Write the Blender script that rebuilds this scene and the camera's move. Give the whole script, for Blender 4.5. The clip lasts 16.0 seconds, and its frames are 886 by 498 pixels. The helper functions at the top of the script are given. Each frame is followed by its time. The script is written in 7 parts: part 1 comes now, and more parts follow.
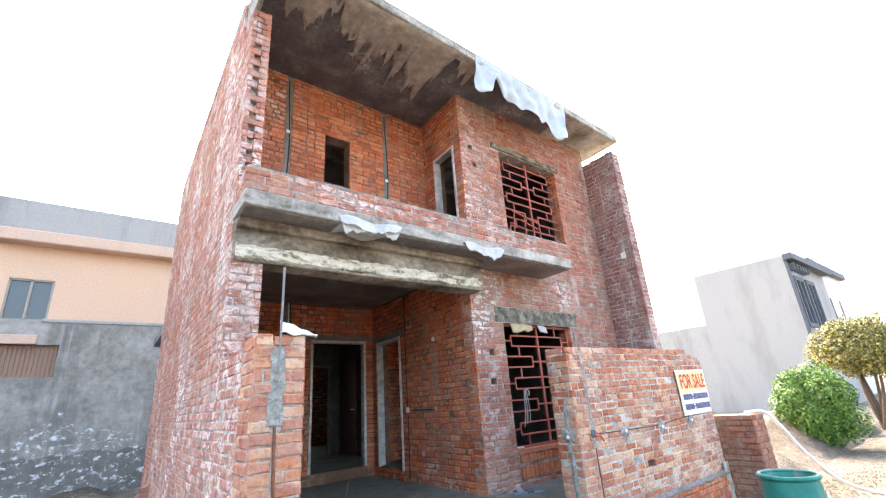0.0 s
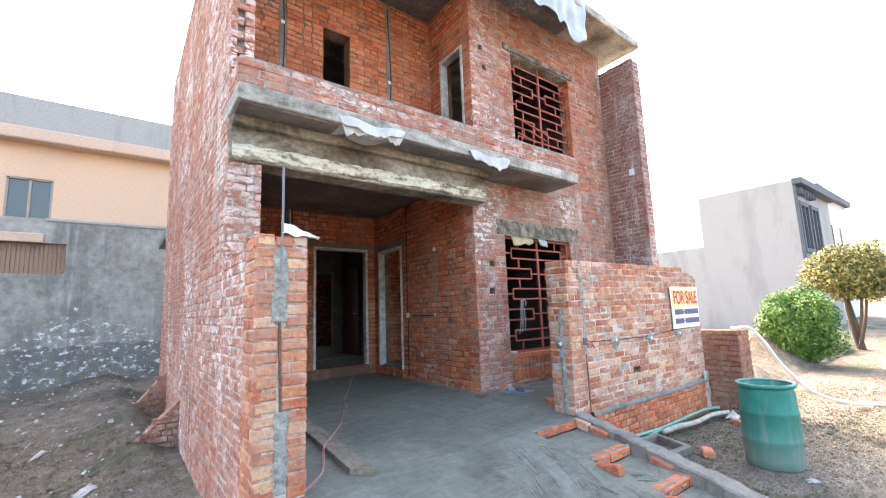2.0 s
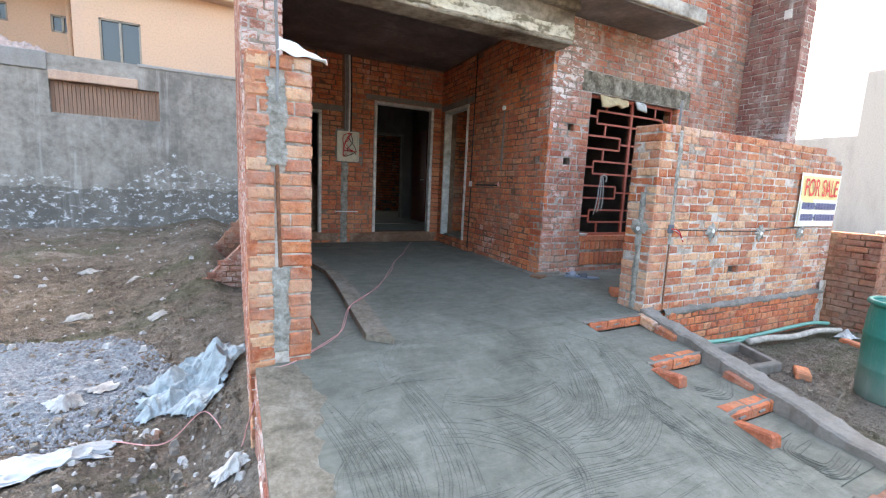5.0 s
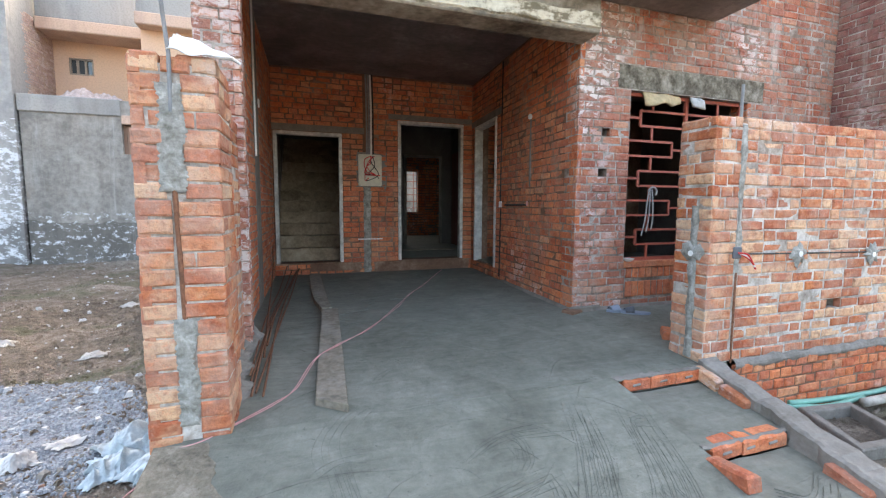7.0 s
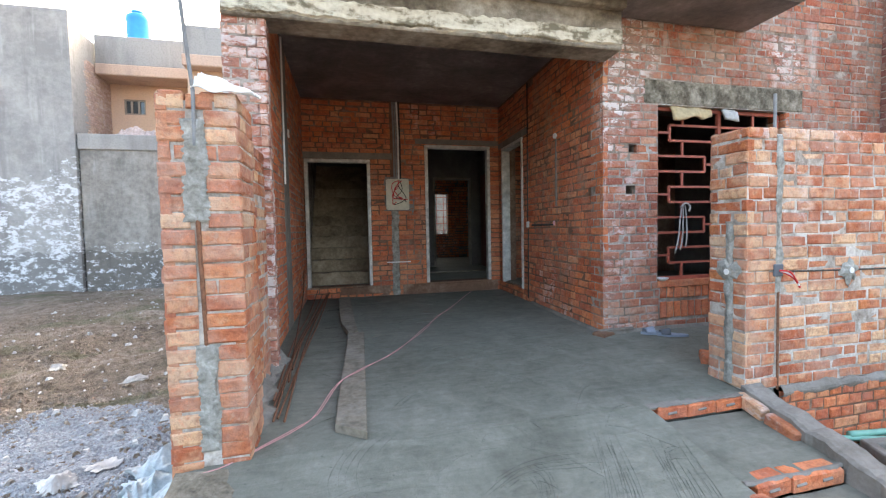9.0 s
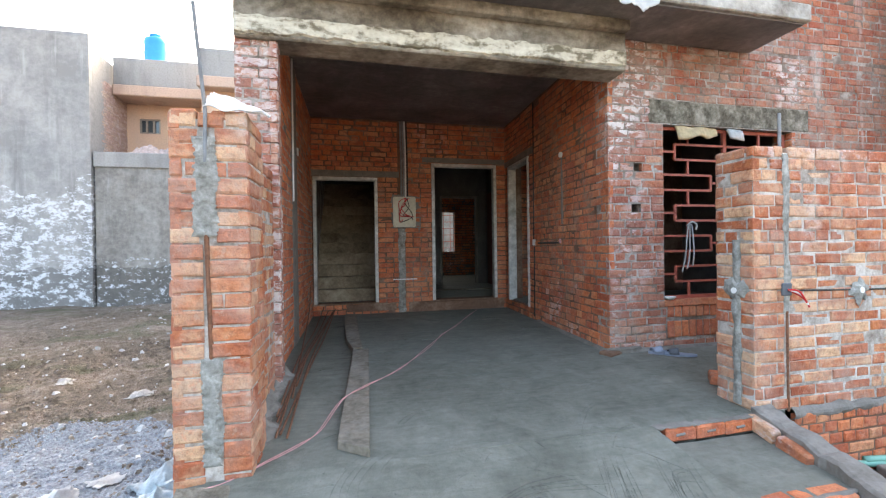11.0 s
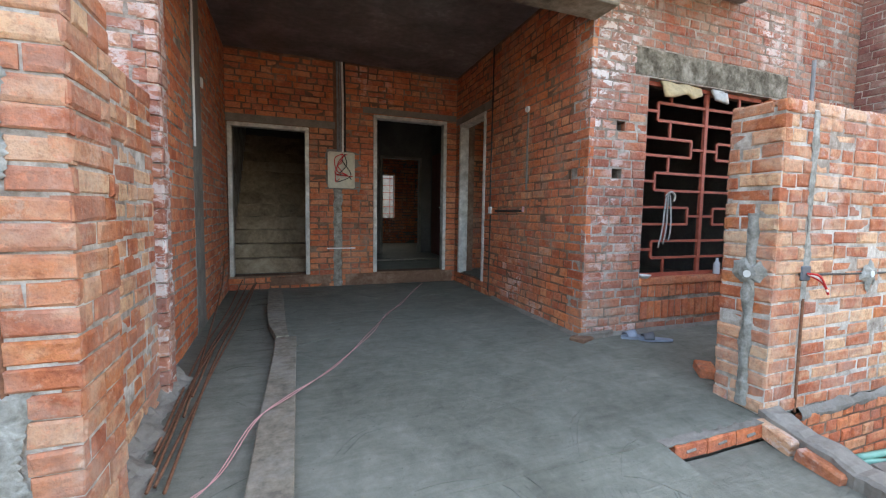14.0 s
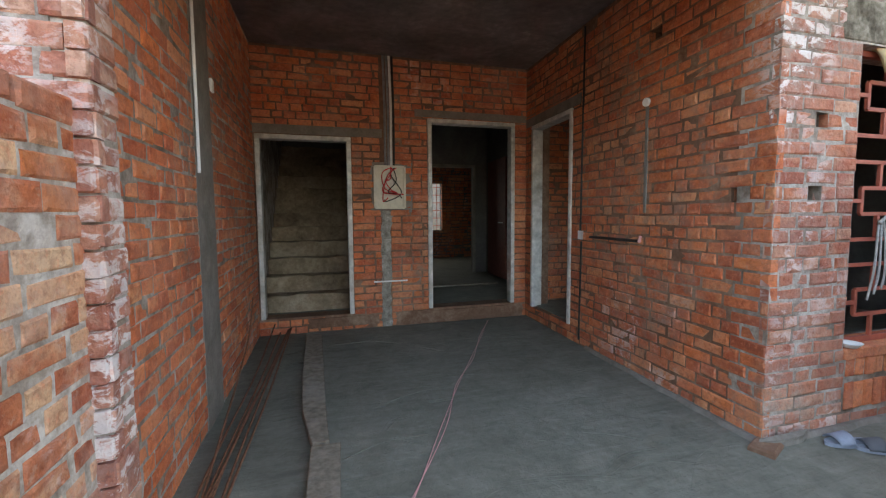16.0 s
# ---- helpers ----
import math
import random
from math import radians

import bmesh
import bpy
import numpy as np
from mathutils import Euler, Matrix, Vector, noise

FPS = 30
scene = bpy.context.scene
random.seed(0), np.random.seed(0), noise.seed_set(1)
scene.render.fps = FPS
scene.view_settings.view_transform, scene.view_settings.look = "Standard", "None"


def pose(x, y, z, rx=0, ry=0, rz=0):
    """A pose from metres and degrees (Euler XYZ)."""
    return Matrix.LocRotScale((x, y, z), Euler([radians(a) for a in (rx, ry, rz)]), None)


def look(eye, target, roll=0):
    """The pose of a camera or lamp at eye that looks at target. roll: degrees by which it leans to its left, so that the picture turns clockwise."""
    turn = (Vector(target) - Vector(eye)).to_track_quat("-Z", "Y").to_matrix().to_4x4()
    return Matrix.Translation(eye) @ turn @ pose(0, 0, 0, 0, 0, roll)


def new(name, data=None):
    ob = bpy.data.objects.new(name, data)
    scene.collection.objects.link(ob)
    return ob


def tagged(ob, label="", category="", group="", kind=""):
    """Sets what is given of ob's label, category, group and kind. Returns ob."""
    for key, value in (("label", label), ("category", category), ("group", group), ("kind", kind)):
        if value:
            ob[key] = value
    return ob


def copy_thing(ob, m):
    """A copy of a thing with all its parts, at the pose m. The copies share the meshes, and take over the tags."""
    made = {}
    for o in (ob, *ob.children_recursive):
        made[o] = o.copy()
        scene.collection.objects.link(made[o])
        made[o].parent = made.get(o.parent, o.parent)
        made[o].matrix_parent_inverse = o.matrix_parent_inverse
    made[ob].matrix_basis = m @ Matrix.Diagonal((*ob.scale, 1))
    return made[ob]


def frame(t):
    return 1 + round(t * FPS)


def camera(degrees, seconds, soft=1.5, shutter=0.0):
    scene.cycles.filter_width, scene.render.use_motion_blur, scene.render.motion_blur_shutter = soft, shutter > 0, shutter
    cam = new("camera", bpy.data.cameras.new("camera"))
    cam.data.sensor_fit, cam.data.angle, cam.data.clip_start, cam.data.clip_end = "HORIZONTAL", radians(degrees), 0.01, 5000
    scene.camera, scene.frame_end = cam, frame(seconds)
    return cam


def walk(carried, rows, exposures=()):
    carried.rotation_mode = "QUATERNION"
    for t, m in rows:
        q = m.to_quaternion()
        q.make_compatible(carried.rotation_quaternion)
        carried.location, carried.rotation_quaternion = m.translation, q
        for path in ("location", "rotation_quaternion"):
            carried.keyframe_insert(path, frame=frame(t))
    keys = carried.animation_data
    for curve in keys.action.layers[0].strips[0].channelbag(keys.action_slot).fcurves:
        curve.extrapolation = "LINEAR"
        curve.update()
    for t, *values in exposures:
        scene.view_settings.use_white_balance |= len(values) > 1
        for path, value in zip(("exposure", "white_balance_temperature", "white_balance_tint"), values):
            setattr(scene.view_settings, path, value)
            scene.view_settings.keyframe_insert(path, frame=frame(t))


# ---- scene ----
cam = camera(90.9, 16.0, soft=1.2)
PATH = [
    (0, (0.045, 0.07, 1.143), (1.243, 1.531, 1.798), -4.2),
    (0.5, (0.054, 0.079, 1.146), (1.24, 1.527, 1.852), -4.3),
    (1, (0.065, 0.119, 1.141), (1.262, 1.575, 1.808), -4.2),
    (1.5, (0.079, 0.135, 1.116), (1.302, 1.649, 1.576), -3.3),
    (2, (0.082, 0.147, 1.102), (1.316, 1.697, 1.38), -2.1),
    (2.5, (0.084, 0.151, 1.066), (1.327, 1.715, 1.148), -1.1),
    (3, (0.127, 0.135, 1.033), (1.365, 1.704, 0.946), 0.3),
    (3.5, (0.197, 0.141, 0.999), (1.361, 1.755, 0.799), 0.4),
    (4, (0.347, 0.271, 0.979), (1.434, 1.928, 0.703), 2.2),
    (4.2, (0.416, 0.312, 0.991), (1.444, 2.003, 0.702), 2.7),
    (6.3, (1.276, 0.856, 0.998), (2.057, 2.68, 0.748), 0.5),
    (6.5, (1.351, 0.88, 1.0), (2.082, 2.727, 0.763), 0.0),
    (7, (1.521, 0.901, 1.005), (2.161, 2.786, 0.811), 0.3),
    (7.5, (1.589, 0.892, 1.002), (2.158, 2.802, 0.838), 0.1),
    (8, (1.601, 0.9, 1.002), (2.119, 2.826, 0.854), -0.3),
    (8.5, (1.611, 0.904, 1.006), (2.108, 2.837, 0.886), -0.8),
    (9, (1.612, 0.897, 1.011), (2.106, 2.833, 0.916), -1.1),
    (9.2, (1.615, 0.883, 1.005), (2.102, 2.822, 0.926), -1.1),
    (11.3, (1.622, 0.879, 1.001), (2.087, 2.824, 1.002), -0.8),
    (11.5, (1.615, 0.872, 1.018), (2.139, 2.802, 1.029), -0.8),
    (12, (1.638, 0.875, 1.019), (2.347, 2.745, 1.049), -0.9),
    (12.5, (1.651, 0.897, 1.012), (2.467, 2.723, 1.043), -0.9),
    (13, (1.637, 1.057, 0.987), (2.467, 2.875, 0.906), 0.4),
    (13.5, (1.637, 1.297, 1.008), (2.419, 3.133, 0.872), 0.6),
    (13.6, (1.695, 1.432, 1.001), (2.488, 3.26, 0.835), 1.6),
    (14, (1.692, 1.631, 0.993), (2.438, 3.48, 0.83), 0.9),
    (14.1, (1.696, 1.691, 0.998), (2.443, 3.541, 0.863), 1.1),
    (14.5, (1.725, 1.968, 1.055), (2.401, 3.845, 0.901), 1.0),
    (15, (1.693, 2.313, 1.123), (2.338, 4.2, 0.976), 1.2),
    (15.5, (1.73, 2.592, 1.152), (2.376, 4.478, 0.989), 0.4),
    (16, (1.763, 2.781, 1.239), (2.344, 4.688, 1.081), -0.4),
]
walk(cam, [(t, look(eye, target, roll)) for t, eye, target, roll in PATH], exposures=((0, 3.42, 6650, 9), (3.5, 3.32, 6900, 9), (6.5, 3.34, 7100, 9), (9, 3.35, 7150, 9), (12.5, 3.40, 7100, 9), (14, 3.42, 7250, 9), (16, 3.50, 7500, 9)))
# ---- world, sun, exposure ----
SUN_DIR = Vector((0.41, 0.82, 0.62)).normalized()
world = bpy.data.worlds.new("sky")
scene.world = world
world.use_nodes = True
wn = world.node_tree.nodes
sky = wn.new("ShaderNodeTexSky")
sky.sky_type = "NISHITA"
sky.sun_disc = False
sky.sun_elevation = math.asin(SUN_DIR.z)
sky.sun_rotation = math.atan2(SUN_DIR.x, SUN_DIR.y)
sky.air_density, sky.dust_density, sky.ozone_density = 1.0, 7.0, 0.4
wn["Background"].inputs["Strength"].default_value = 0.15
world.node_tree.links.new(sky.outputs["Color"], wn["Background"].inputs["Color"])
sun_data = bpy.data.lights.new("sun", "SUN")
sun_data.energy, sun_data.angle, sun_data.color = 0.55, radians(4.0), (1.0, 0.94, 0.84)
sun = new("sun", sun_data)
sun.matrix_world = look(SUN_DIR * 60, (0, 0, 0))


rear_day = bpy.data.lights.new("rear_window_daylight", "AREA")
rear_day.shape, rear_day.size, rear_day.size_y, rear_day.energy, rear_day.color = "RECTANGLE", 0.95, 1.05, 0.7, (0.93, 0.97, 1.0)
rear_lamp = new("rear_window_daylight", rear_day)
rear_lamp.matrix_world = look((4.30, 13.40, 1.42), (4.30, 9.0, 1.2))


# ---- materials ----
def material(name, rough=0.8, metal=0.0, base=(0.5, 0.5, 0.5)):
    m = bpy.data.materials.new(name)
    m.use_nodes = True
    b = m.node_tree.nodes["Principled BSDF"]
    b.inputs["Base Color"].default_value = (*base, 1)
    b.inputs["Roughness"].default_value = rough
    b.inputs["Metallic"].default_value = metal
    b.inputs["Specular IOR Level"].default_value = 0.35
    return m


class Nodes:
    """Short names for building a node material."""

    def __init__(self, m):
        self.m, self.t = m, m.node_tree
        self.b = self.t.nodes["Principled BSDF"]
        self.pos = self.t.nodes.new("ShaderNodeNewGeometry").outputs["Position"]

    def node(self, kind):
        return self.t.nodes.new(kind)

    def link(self, a, b):
        self.t.links.new(a, b)

    def noise(self, scale, detail=4.0, rough=0.55, stretch=None, vec=None, distort=0.0):
        n = self.node("ShaderNodeTexNoise")
        n.inputs["Scale"].default_value, n.inputs["Detail"].default_value = scale, detail
        n.inputs["Roughness"].default_value, n.inputs["Distortion"].default_value = rough, distort
        v = vec or self.pos
        if stretch:
            mp = self.node("ShaderNodeMapping")
            mp.inputs["Scale"].default_value = stretch
            self.link(v, mp.inputs["Vector"])
            v = mp.outputs["Vector"]
        self.link(v, n.inputs["Vector"])
        return n.outputs["Fac"]

    def ramp(self, fac, stops):
        r = self.node("ShaderNodeValToRGB")
        while len(r.color_ramp.elements) < len(stops):
            r.color_ramp.elements.new(0.5)
        for e, (p, c) in zip(r.color_ramp.elements, stops):
            e.position = p
            e.color = (*c, 1) if isinstance(c, tuple) else (c, c, c, 1)
        self.link(fac, r.inputs["Fac"])
        return r.outputs["Color"]

    def mix(self, fac, a, b, mode="MIX"):
        n = self.node("ShaderNodeMix")
        n.data_type, n.blend_type = "RGBA", mode
        for k, v in ((0, fac), (6, a), (7, b)):
            socket = n.inputs[k]
            if isinstance(v, (int, float)):
                socket.default_value = v if k == 0 else (v, v, v, 1)
            elif isinstance(v, tuple):
                socket.default_value = (*v, 1)
            else:
                self.link(v, socket)
        return n.outputs[2]

    def maths(self, op, a, b=0.0):
        n = self.node("ShaderNodeMath")
        n.operation = op
        for socket, v in zip(n.inputs, (a, b)):
            if isinstance(v, (int, float)):
                socket.default_value = v
            else:
                self.link(v, socket)
        return n.outputs[0]

    def bump(self, height, strength=0.4, distance=0.01, previous=None):
        n = self.node("ShaderNodeBump")
        n.inputs["Strength"].default_value, n.inputs["Distance"].default_value = strength, distance
        self.link(height, n.inputs["Height"])
        if previous:
            self.link(previous, n.inputs["Normal"])
        return n.outputs["Normal"]

    def colour(self, c):
        self.link(c, self.b.inputs["Base Color"])
        return self

    def rough(self, r):
        self.link(r, self.b.inputs["Roughness"])
        return self

    def normal(self, n):
        self.link(n, self.b.inputs["Normal"])
        return self

    def piece(self):
        """A number from 0 to 1 for each brick, whether alone or joined."""
        o = self.node("ShaderNodeObjectInfo").outputs["Random"]
        g = self.node("ShaderNodeNewGeometry").outputs["Random Per Island"]
        return self.maths("FRACT", self.maths("ADD", self.maths("MULTIPLY", o, 7.31), self.maths("MULTIPLY", g, 3.17)))


def brick_material(name, dark, mid, pale, white, cement, pale_from=0.8, rough=0.82, runs=0.0, scuffs=0.3, grime=0.25, zone=None, plastered=None, haze=0.3, film_tone=(0.25, 0.225, 0.19)):
    """Hand-moulded fired clay: tones by the piece, paler hearts, white salts, cement smears and grime in patches of their own."""
    n = Nodes(material(name, rough))
    r = n.piece()
    q = n.maths("FRACT", n.maths("MULTIPLY", r, 17.3))
    warm = (mid[0] * 1.12, mid[1] * 1.22, mid[2] * 1.05)
    tone = n.ramp(r, [(0.0, tuple(0.65 * a + 0.35 * b for a, b in zip(dark, mid))), (0.16, tuple(0.5 * (a + b) for a, b in zip(dark, mid))), (0.34, mid), (0.52, tuple(c * 0.84 for c in mid)), (0.68, warm), (pale_from - 0.05, mid), (pale_from, tuple(0.55 * a + 0.45 * b for a, b in zip(pale, mid))), (0.97, pale)])
    heart = n.maths("ADD", n.noise(7.5, 3, 0.5, stretch=(1, 1, 1.8)), n.maths("MULTIPLY", n.maths("SUBTRACT", q, 0.5), 0.30))
    tone = n.mix(n.ramp(heart, [(0.53, 0.0), (0.66, 0.62)]), tone, tuple(0.75 * a + 0.25 * b for a, b in zip(pale, mid)))
    tone = n.mix(n.ramp(heart, [(0.30, 0.6), (0.44, 0.0)]), tone, tuple(c * 0.8 for c in dark))
    tone = n.mix(n.ramp(n.noise(30, 6, 0.68), [(0.34, 0.55), (0.52, 0.0)]), tone, tuple(c * 0.62 for c in dark))
    tone = n.mix(n.ramp(n.noise(150, 3), [(0.30, 0.30), (0.46, 0.0)]), tone, tuple(c * 0.45 for c in dark))
    dirt = n.maths("MULTIPLY", n.ramp(n.noise(1.1, 6, 0.65, distort=0.5), [(0.42, 0.0), (0.66, 1.0)]), n.ramp(n.noise(19, 5, 0.7), [(0.3, 0.3), (0.6, 1.0)]))
    tone = n.mix(n.maths("MULTIPLY", dirt, grime), tone, (0.075, 0.050, 0.034))
    film = n.noise(1.3, 4, 0.6, stretch=(1, 1, 0.45))
    if plastered:
        mid_z, half = (plastered[0] + plastered[1]) / 2, (plastered[1] - plastered[0]) / 2
        height = n.node("ShaderNodeSeparateXYZ")
        n.link(n.pos, height.inputs[0])
        off = n.maths("ABSOLUTE", n.maths("SUBTRACT", height.outputs["Z"], mid_z))
        film = n.maths("ADD", film, n.maths("MULTIPLY", n.ramp(n.maths("DIVIDE", off, half * 1.6), [(0.45, 1.0), (1.0, 0.0)]), 0.30))
    smear = n.maths("MULTIPLY", n.ramp(film, [(0.62 - 0.2 * cement, 0.0), (0.72 - 0.2 * cement, 1.0)]), n.ramp(n.noise(8, 6, 0.7), [(0.44, 0.0), (0.58, 0.9)]))
    tone = n.mix(n.maths("MULTIPLY", smear, 0.72), tone, film_tone)
    if runs:
        run = n.maths("MULTIPLY", n.ramp(n.noise(6.0, 5, 0.65, stretch=(1, 1, 0.10)), [(0.55, 0.0), (0.66, 1.0)]), n.ramp(n.noise(0.9, 3, 0.6), [(0.48, 0.0), (0.6, 1.0)]))
        tone = n.mix(n.maths("MULTIPLY", run, runs), tone, (0.62, 0.60, 0.56))
    wash = n.ramp(n.noise(3.1, 6, 0.68, distort=0.4), [(0.42, 0.0), (0.66, 1.0)])
    tone = n.mix(n.maths("MULTIPLY", wash, haze), tone, (0.47, 0.36, 0.29))
    scuff = n.maths("MULTIPLY", n.ramp(n.noise(17, 7, 0.75), [(0.57, 0.0), (0.64, 0.7)]), scuffs)
    tone = n.mix(scuff, tone, (0.50, 0.37, 0.28))
    where = n.noise(0.8, 4, 0.65, stretch=(1, 1, 0.6))
    if zone:
        axis, a, b, amount = zone
        sep = n.node("ShaderNodeSeparateXYZ")
        n.link(n.pos, sep.inputs[0])
        mr = n.node("ShaderNodeMapRange")
        mr.inputs["From Min"].default_value, mr.inputs["From Max"].default_value = a, b
        mr.inputs["To Min"].default_value, mr.inputs["To Max"].default_value = amount, 0.0
        n.link(sep.outputs[axis], mr.inputs["Value"])
        where = n.maths("ADD", where, mr.outputs["Result"])
    crust = n.maths("ADD", n.noise(11, 6, 0.68, stretch=(1, 1, 1.7), distort=0.6), n.maths("MULTIPLY", n.maths("SUBTRACT", q, 0.5), 0.12))
    salt = n.maths("MULTIPLY", n.ramp(where, [(0.64 - 0.26 * white, 0.0), (0.78 - 0.26 * white, 1.0)]), n.ramp(crust, [(0.50, 0.0), (0.565, 1.0)]))
    tone = n.mix(n.maths("MULTIPLY", salt, 0.86), tone, (0.74, 0.71, 0.69))
    bloom = n.maths("MULTIPLY", n.ramp(where, [(0.60 - 0.26 * white, 0.0), (0.80 - 0.26 * white, 0.18)]), n.ramp(n.noise(30, 5, 0.7), [(0.4, 0.2), (0.6, 1.0)]))
    tone = n.mix(bloom, tone, (0.60, 0.50, 0.47))
    tone = n.mix(n.ramp(n.noise(46, 5, 0.7), [(0.53, 0.0), (0.66, 0.42)]), tone, tuple(min(1.0, c * 1.25 + 0.05) for c in mid))
    h = n.bump(n.noise(75, 5, 0.65), 0.6, 0.005)
    h = n.bump(n.noise(15, 5, 0.65), 0.65, 0.026, h)
    h = n.bump(crust, 0.18, 0.01, h)
    n.colour(tone).normal(h)
    return n.m


BRICK_FRONT = brick_material("brick_orange", (0.36, 0.085, 0.040), (0.51, 0.158, 0.064), (0.72, 0.47, 0.28), 0.36, 0.04, 0.76, scuffs=0.6, haze=0.5)
BRICK_SIDE = brick_material("brick_salted", (0.28, 0.074, 0.046), (0.42, 0.130, 0.072), (0.54, 0.29, 0.19), 0.56, 0.25, 0.86, runs=0.8, scuffs=0.4, zone=("Y", 3.2, 5.5, 0.12))
BRICK_PORCH = brick_material("brick_red", (0.40, 0.085, 0.038), (0.62, 0.163, 0.062), (0.70, 0.31, 0.15), 0.14, 0.42, 0.88, scuffs=0.35, grime=0.35, haze=0.18, film_tone=(0.21, 0.165, 0.125))
BRICK_PIER = brick_material("brick_crusted", (0.28, 0.074, 0.046), (0.43, 0.135, 0.074), (0.54, 0.29, 0.19), 0.86, 0.25, 0.86, runs=0.6, scuffs=0.4)
BRICK_FACADE = brick_material("brick_weathered", (0.28, 0.070, 0.040), (0.42, 0.122, 0.064), (0.52, 0.27, 0.17), 0.30, 0.36, 0.88, runs=0.8, scuffs=0.3, zone=("X", 4.1, 4.9, 0.12), plastered=(2.05, 2.95))
BRICK_FIN = brick_material("brick_purple", (0.19, 0.066, 0.058), (0.30, 0.110, 0.090), (0.34, 0.20, 0.17), 0.62, 0.4, 0.9, runs=0.6)
BRICK_DUSTY = brick_material("brick_dusty", (0.19, 0.080, 0.055), (0.265, 0.125, 0.083), (0.38, 0.25, 0.18), 0.2, 0.6, 0.85, grime=0.5, haze=0.55)
BRICK_STUB = brick_material("brick_brown", (0.20, 0.066, 0.042), (0.33, 0.112, 0.062), (0.42, 0.22, 0.14), 0.15, 0.4, 0.88, grime=0.6, haze=0.25)
BRICK_PINK = brick_material("brick_pinkish", (0.46, 0.29, 0.23), (0.56, 0.38, 0.31), (0.66, 0.52, 0.45), 0.3, 0.2, 0.85, grime=0.1)


def rough_material(name, stops, scales=(1.2, 12), rough=0.9, bumps=((40, 0.4, 0.006),), stretch=None, spec=0.3):
    """A plain mineral surface: broad stains over a grain, with relief."""
    n = Nodes(material(name, rough))
    a = n.noise(scales[0], 6, 0.62, stretch=stretch, distort=0.4)
    b = n.noise(scales[1], 5, 0.65)
    f = n.maths("ADD", n.maths("MULTIPLY", a, 0.68), n.maths("MULTIPLY", b, 0.32))
    n.colour(n.ramp(f, stops))
    h = None
    for s, k, d in bumps:
        h = n.bump(n.noise(s, 5, 0.65), k, d, h)
    n.normal(h)
    n.b.inputs["Specular IOR Level"].default_value = spec
    return n.m


MORTAR = rough_material("mortar", [(0.36, (0.21, 0.17, 0.135)), (0.47, (0.36, 0.315, 0.27)), (0.60, (0.60, 0.56, 0.51))], (6.0, 30), bumps=((55, 0.8, 0.01),))
MORTAR_FACADE = rough_material("mortar_weathered", [(0.36, (0.15, 0.112, 0.086)), (0.48, (0.26, 0.215, 0.178)), (0.62, (0.47, 0.43, 0.385))], (5.0, 28), bumps=((55, 0.8, 0.01),))
MORTAR_RED = rough_material("mortar_red", [(0.32, (0.10, 0.050, 0.031)), (0.5, (0.19, 0.108, 0.070)), (0.66, (0.35, 0.245, 0.18))], (2.0, 25), bumps=((55, 0.8, 0.01),))
PLASTER = rough_material("cement_render", [(0.34, (0.13, 0.122, 0.10)), (0.46, (0.235, 0.228, 0.20)), (0.56, (0.33, 0.322, 0.29)), (0.66, (0.47, 0.455, 0.42))], (16, 60), bumps=((90, 0.5, 0.005), (18, 0.4, 0.015)))
CHASE = rough_material("chase_cement", [(0.3, (0.13, 0.115, 0.095)), (0.5, (0.205, 0.185, 0.16)), (0.7, (0.29, 0.265, 0.235))], (5, 40), bumps=((50, 0.7, 0.008),))
# Undersides: mottled dark grey, darker than the slab edges.
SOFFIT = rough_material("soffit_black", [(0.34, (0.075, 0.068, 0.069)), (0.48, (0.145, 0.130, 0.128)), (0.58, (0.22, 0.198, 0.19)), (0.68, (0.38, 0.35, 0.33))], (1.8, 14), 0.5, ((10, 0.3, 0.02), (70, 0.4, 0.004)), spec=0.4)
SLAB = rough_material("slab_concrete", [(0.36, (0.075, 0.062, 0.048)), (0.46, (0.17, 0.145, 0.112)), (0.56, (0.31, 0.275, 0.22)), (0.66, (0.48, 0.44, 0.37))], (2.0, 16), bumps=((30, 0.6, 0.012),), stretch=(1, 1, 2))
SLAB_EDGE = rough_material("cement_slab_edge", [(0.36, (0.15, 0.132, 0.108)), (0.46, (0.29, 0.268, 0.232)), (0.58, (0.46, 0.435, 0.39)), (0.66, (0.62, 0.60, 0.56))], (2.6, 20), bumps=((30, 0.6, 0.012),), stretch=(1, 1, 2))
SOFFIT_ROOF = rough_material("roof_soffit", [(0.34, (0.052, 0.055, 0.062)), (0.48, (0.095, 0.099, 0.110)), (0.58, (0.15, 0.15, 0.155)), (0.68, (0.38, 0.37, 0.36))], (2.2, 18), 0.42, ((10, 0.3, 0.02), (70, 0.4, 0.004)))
LIMEBAND = rough_material("limewashed_band", [(0.42, (0.19, 0.165, 0.115)), (0.47, (0.38, 0.34, 0.26)), (0.51, (0.57, 0.53, 0.42)), (0.62, (0.72, 0.69, 0.58))], (3.4, 22), bumps=((30, 0.7, 0.012),), stretch=(1, 1, 3))
LINTEL = rough_material("lintel_concrete", [(0.38, (0.062, 0.053, 0.037)), (0.47, (0.135, 0.120, 0.090)), (0.54, (0.215, 0.195, 0.155)), (0.64, (0.36, 0.33, 0.275))], (7, 34), bumps=((35, 0.6, 0.008),))


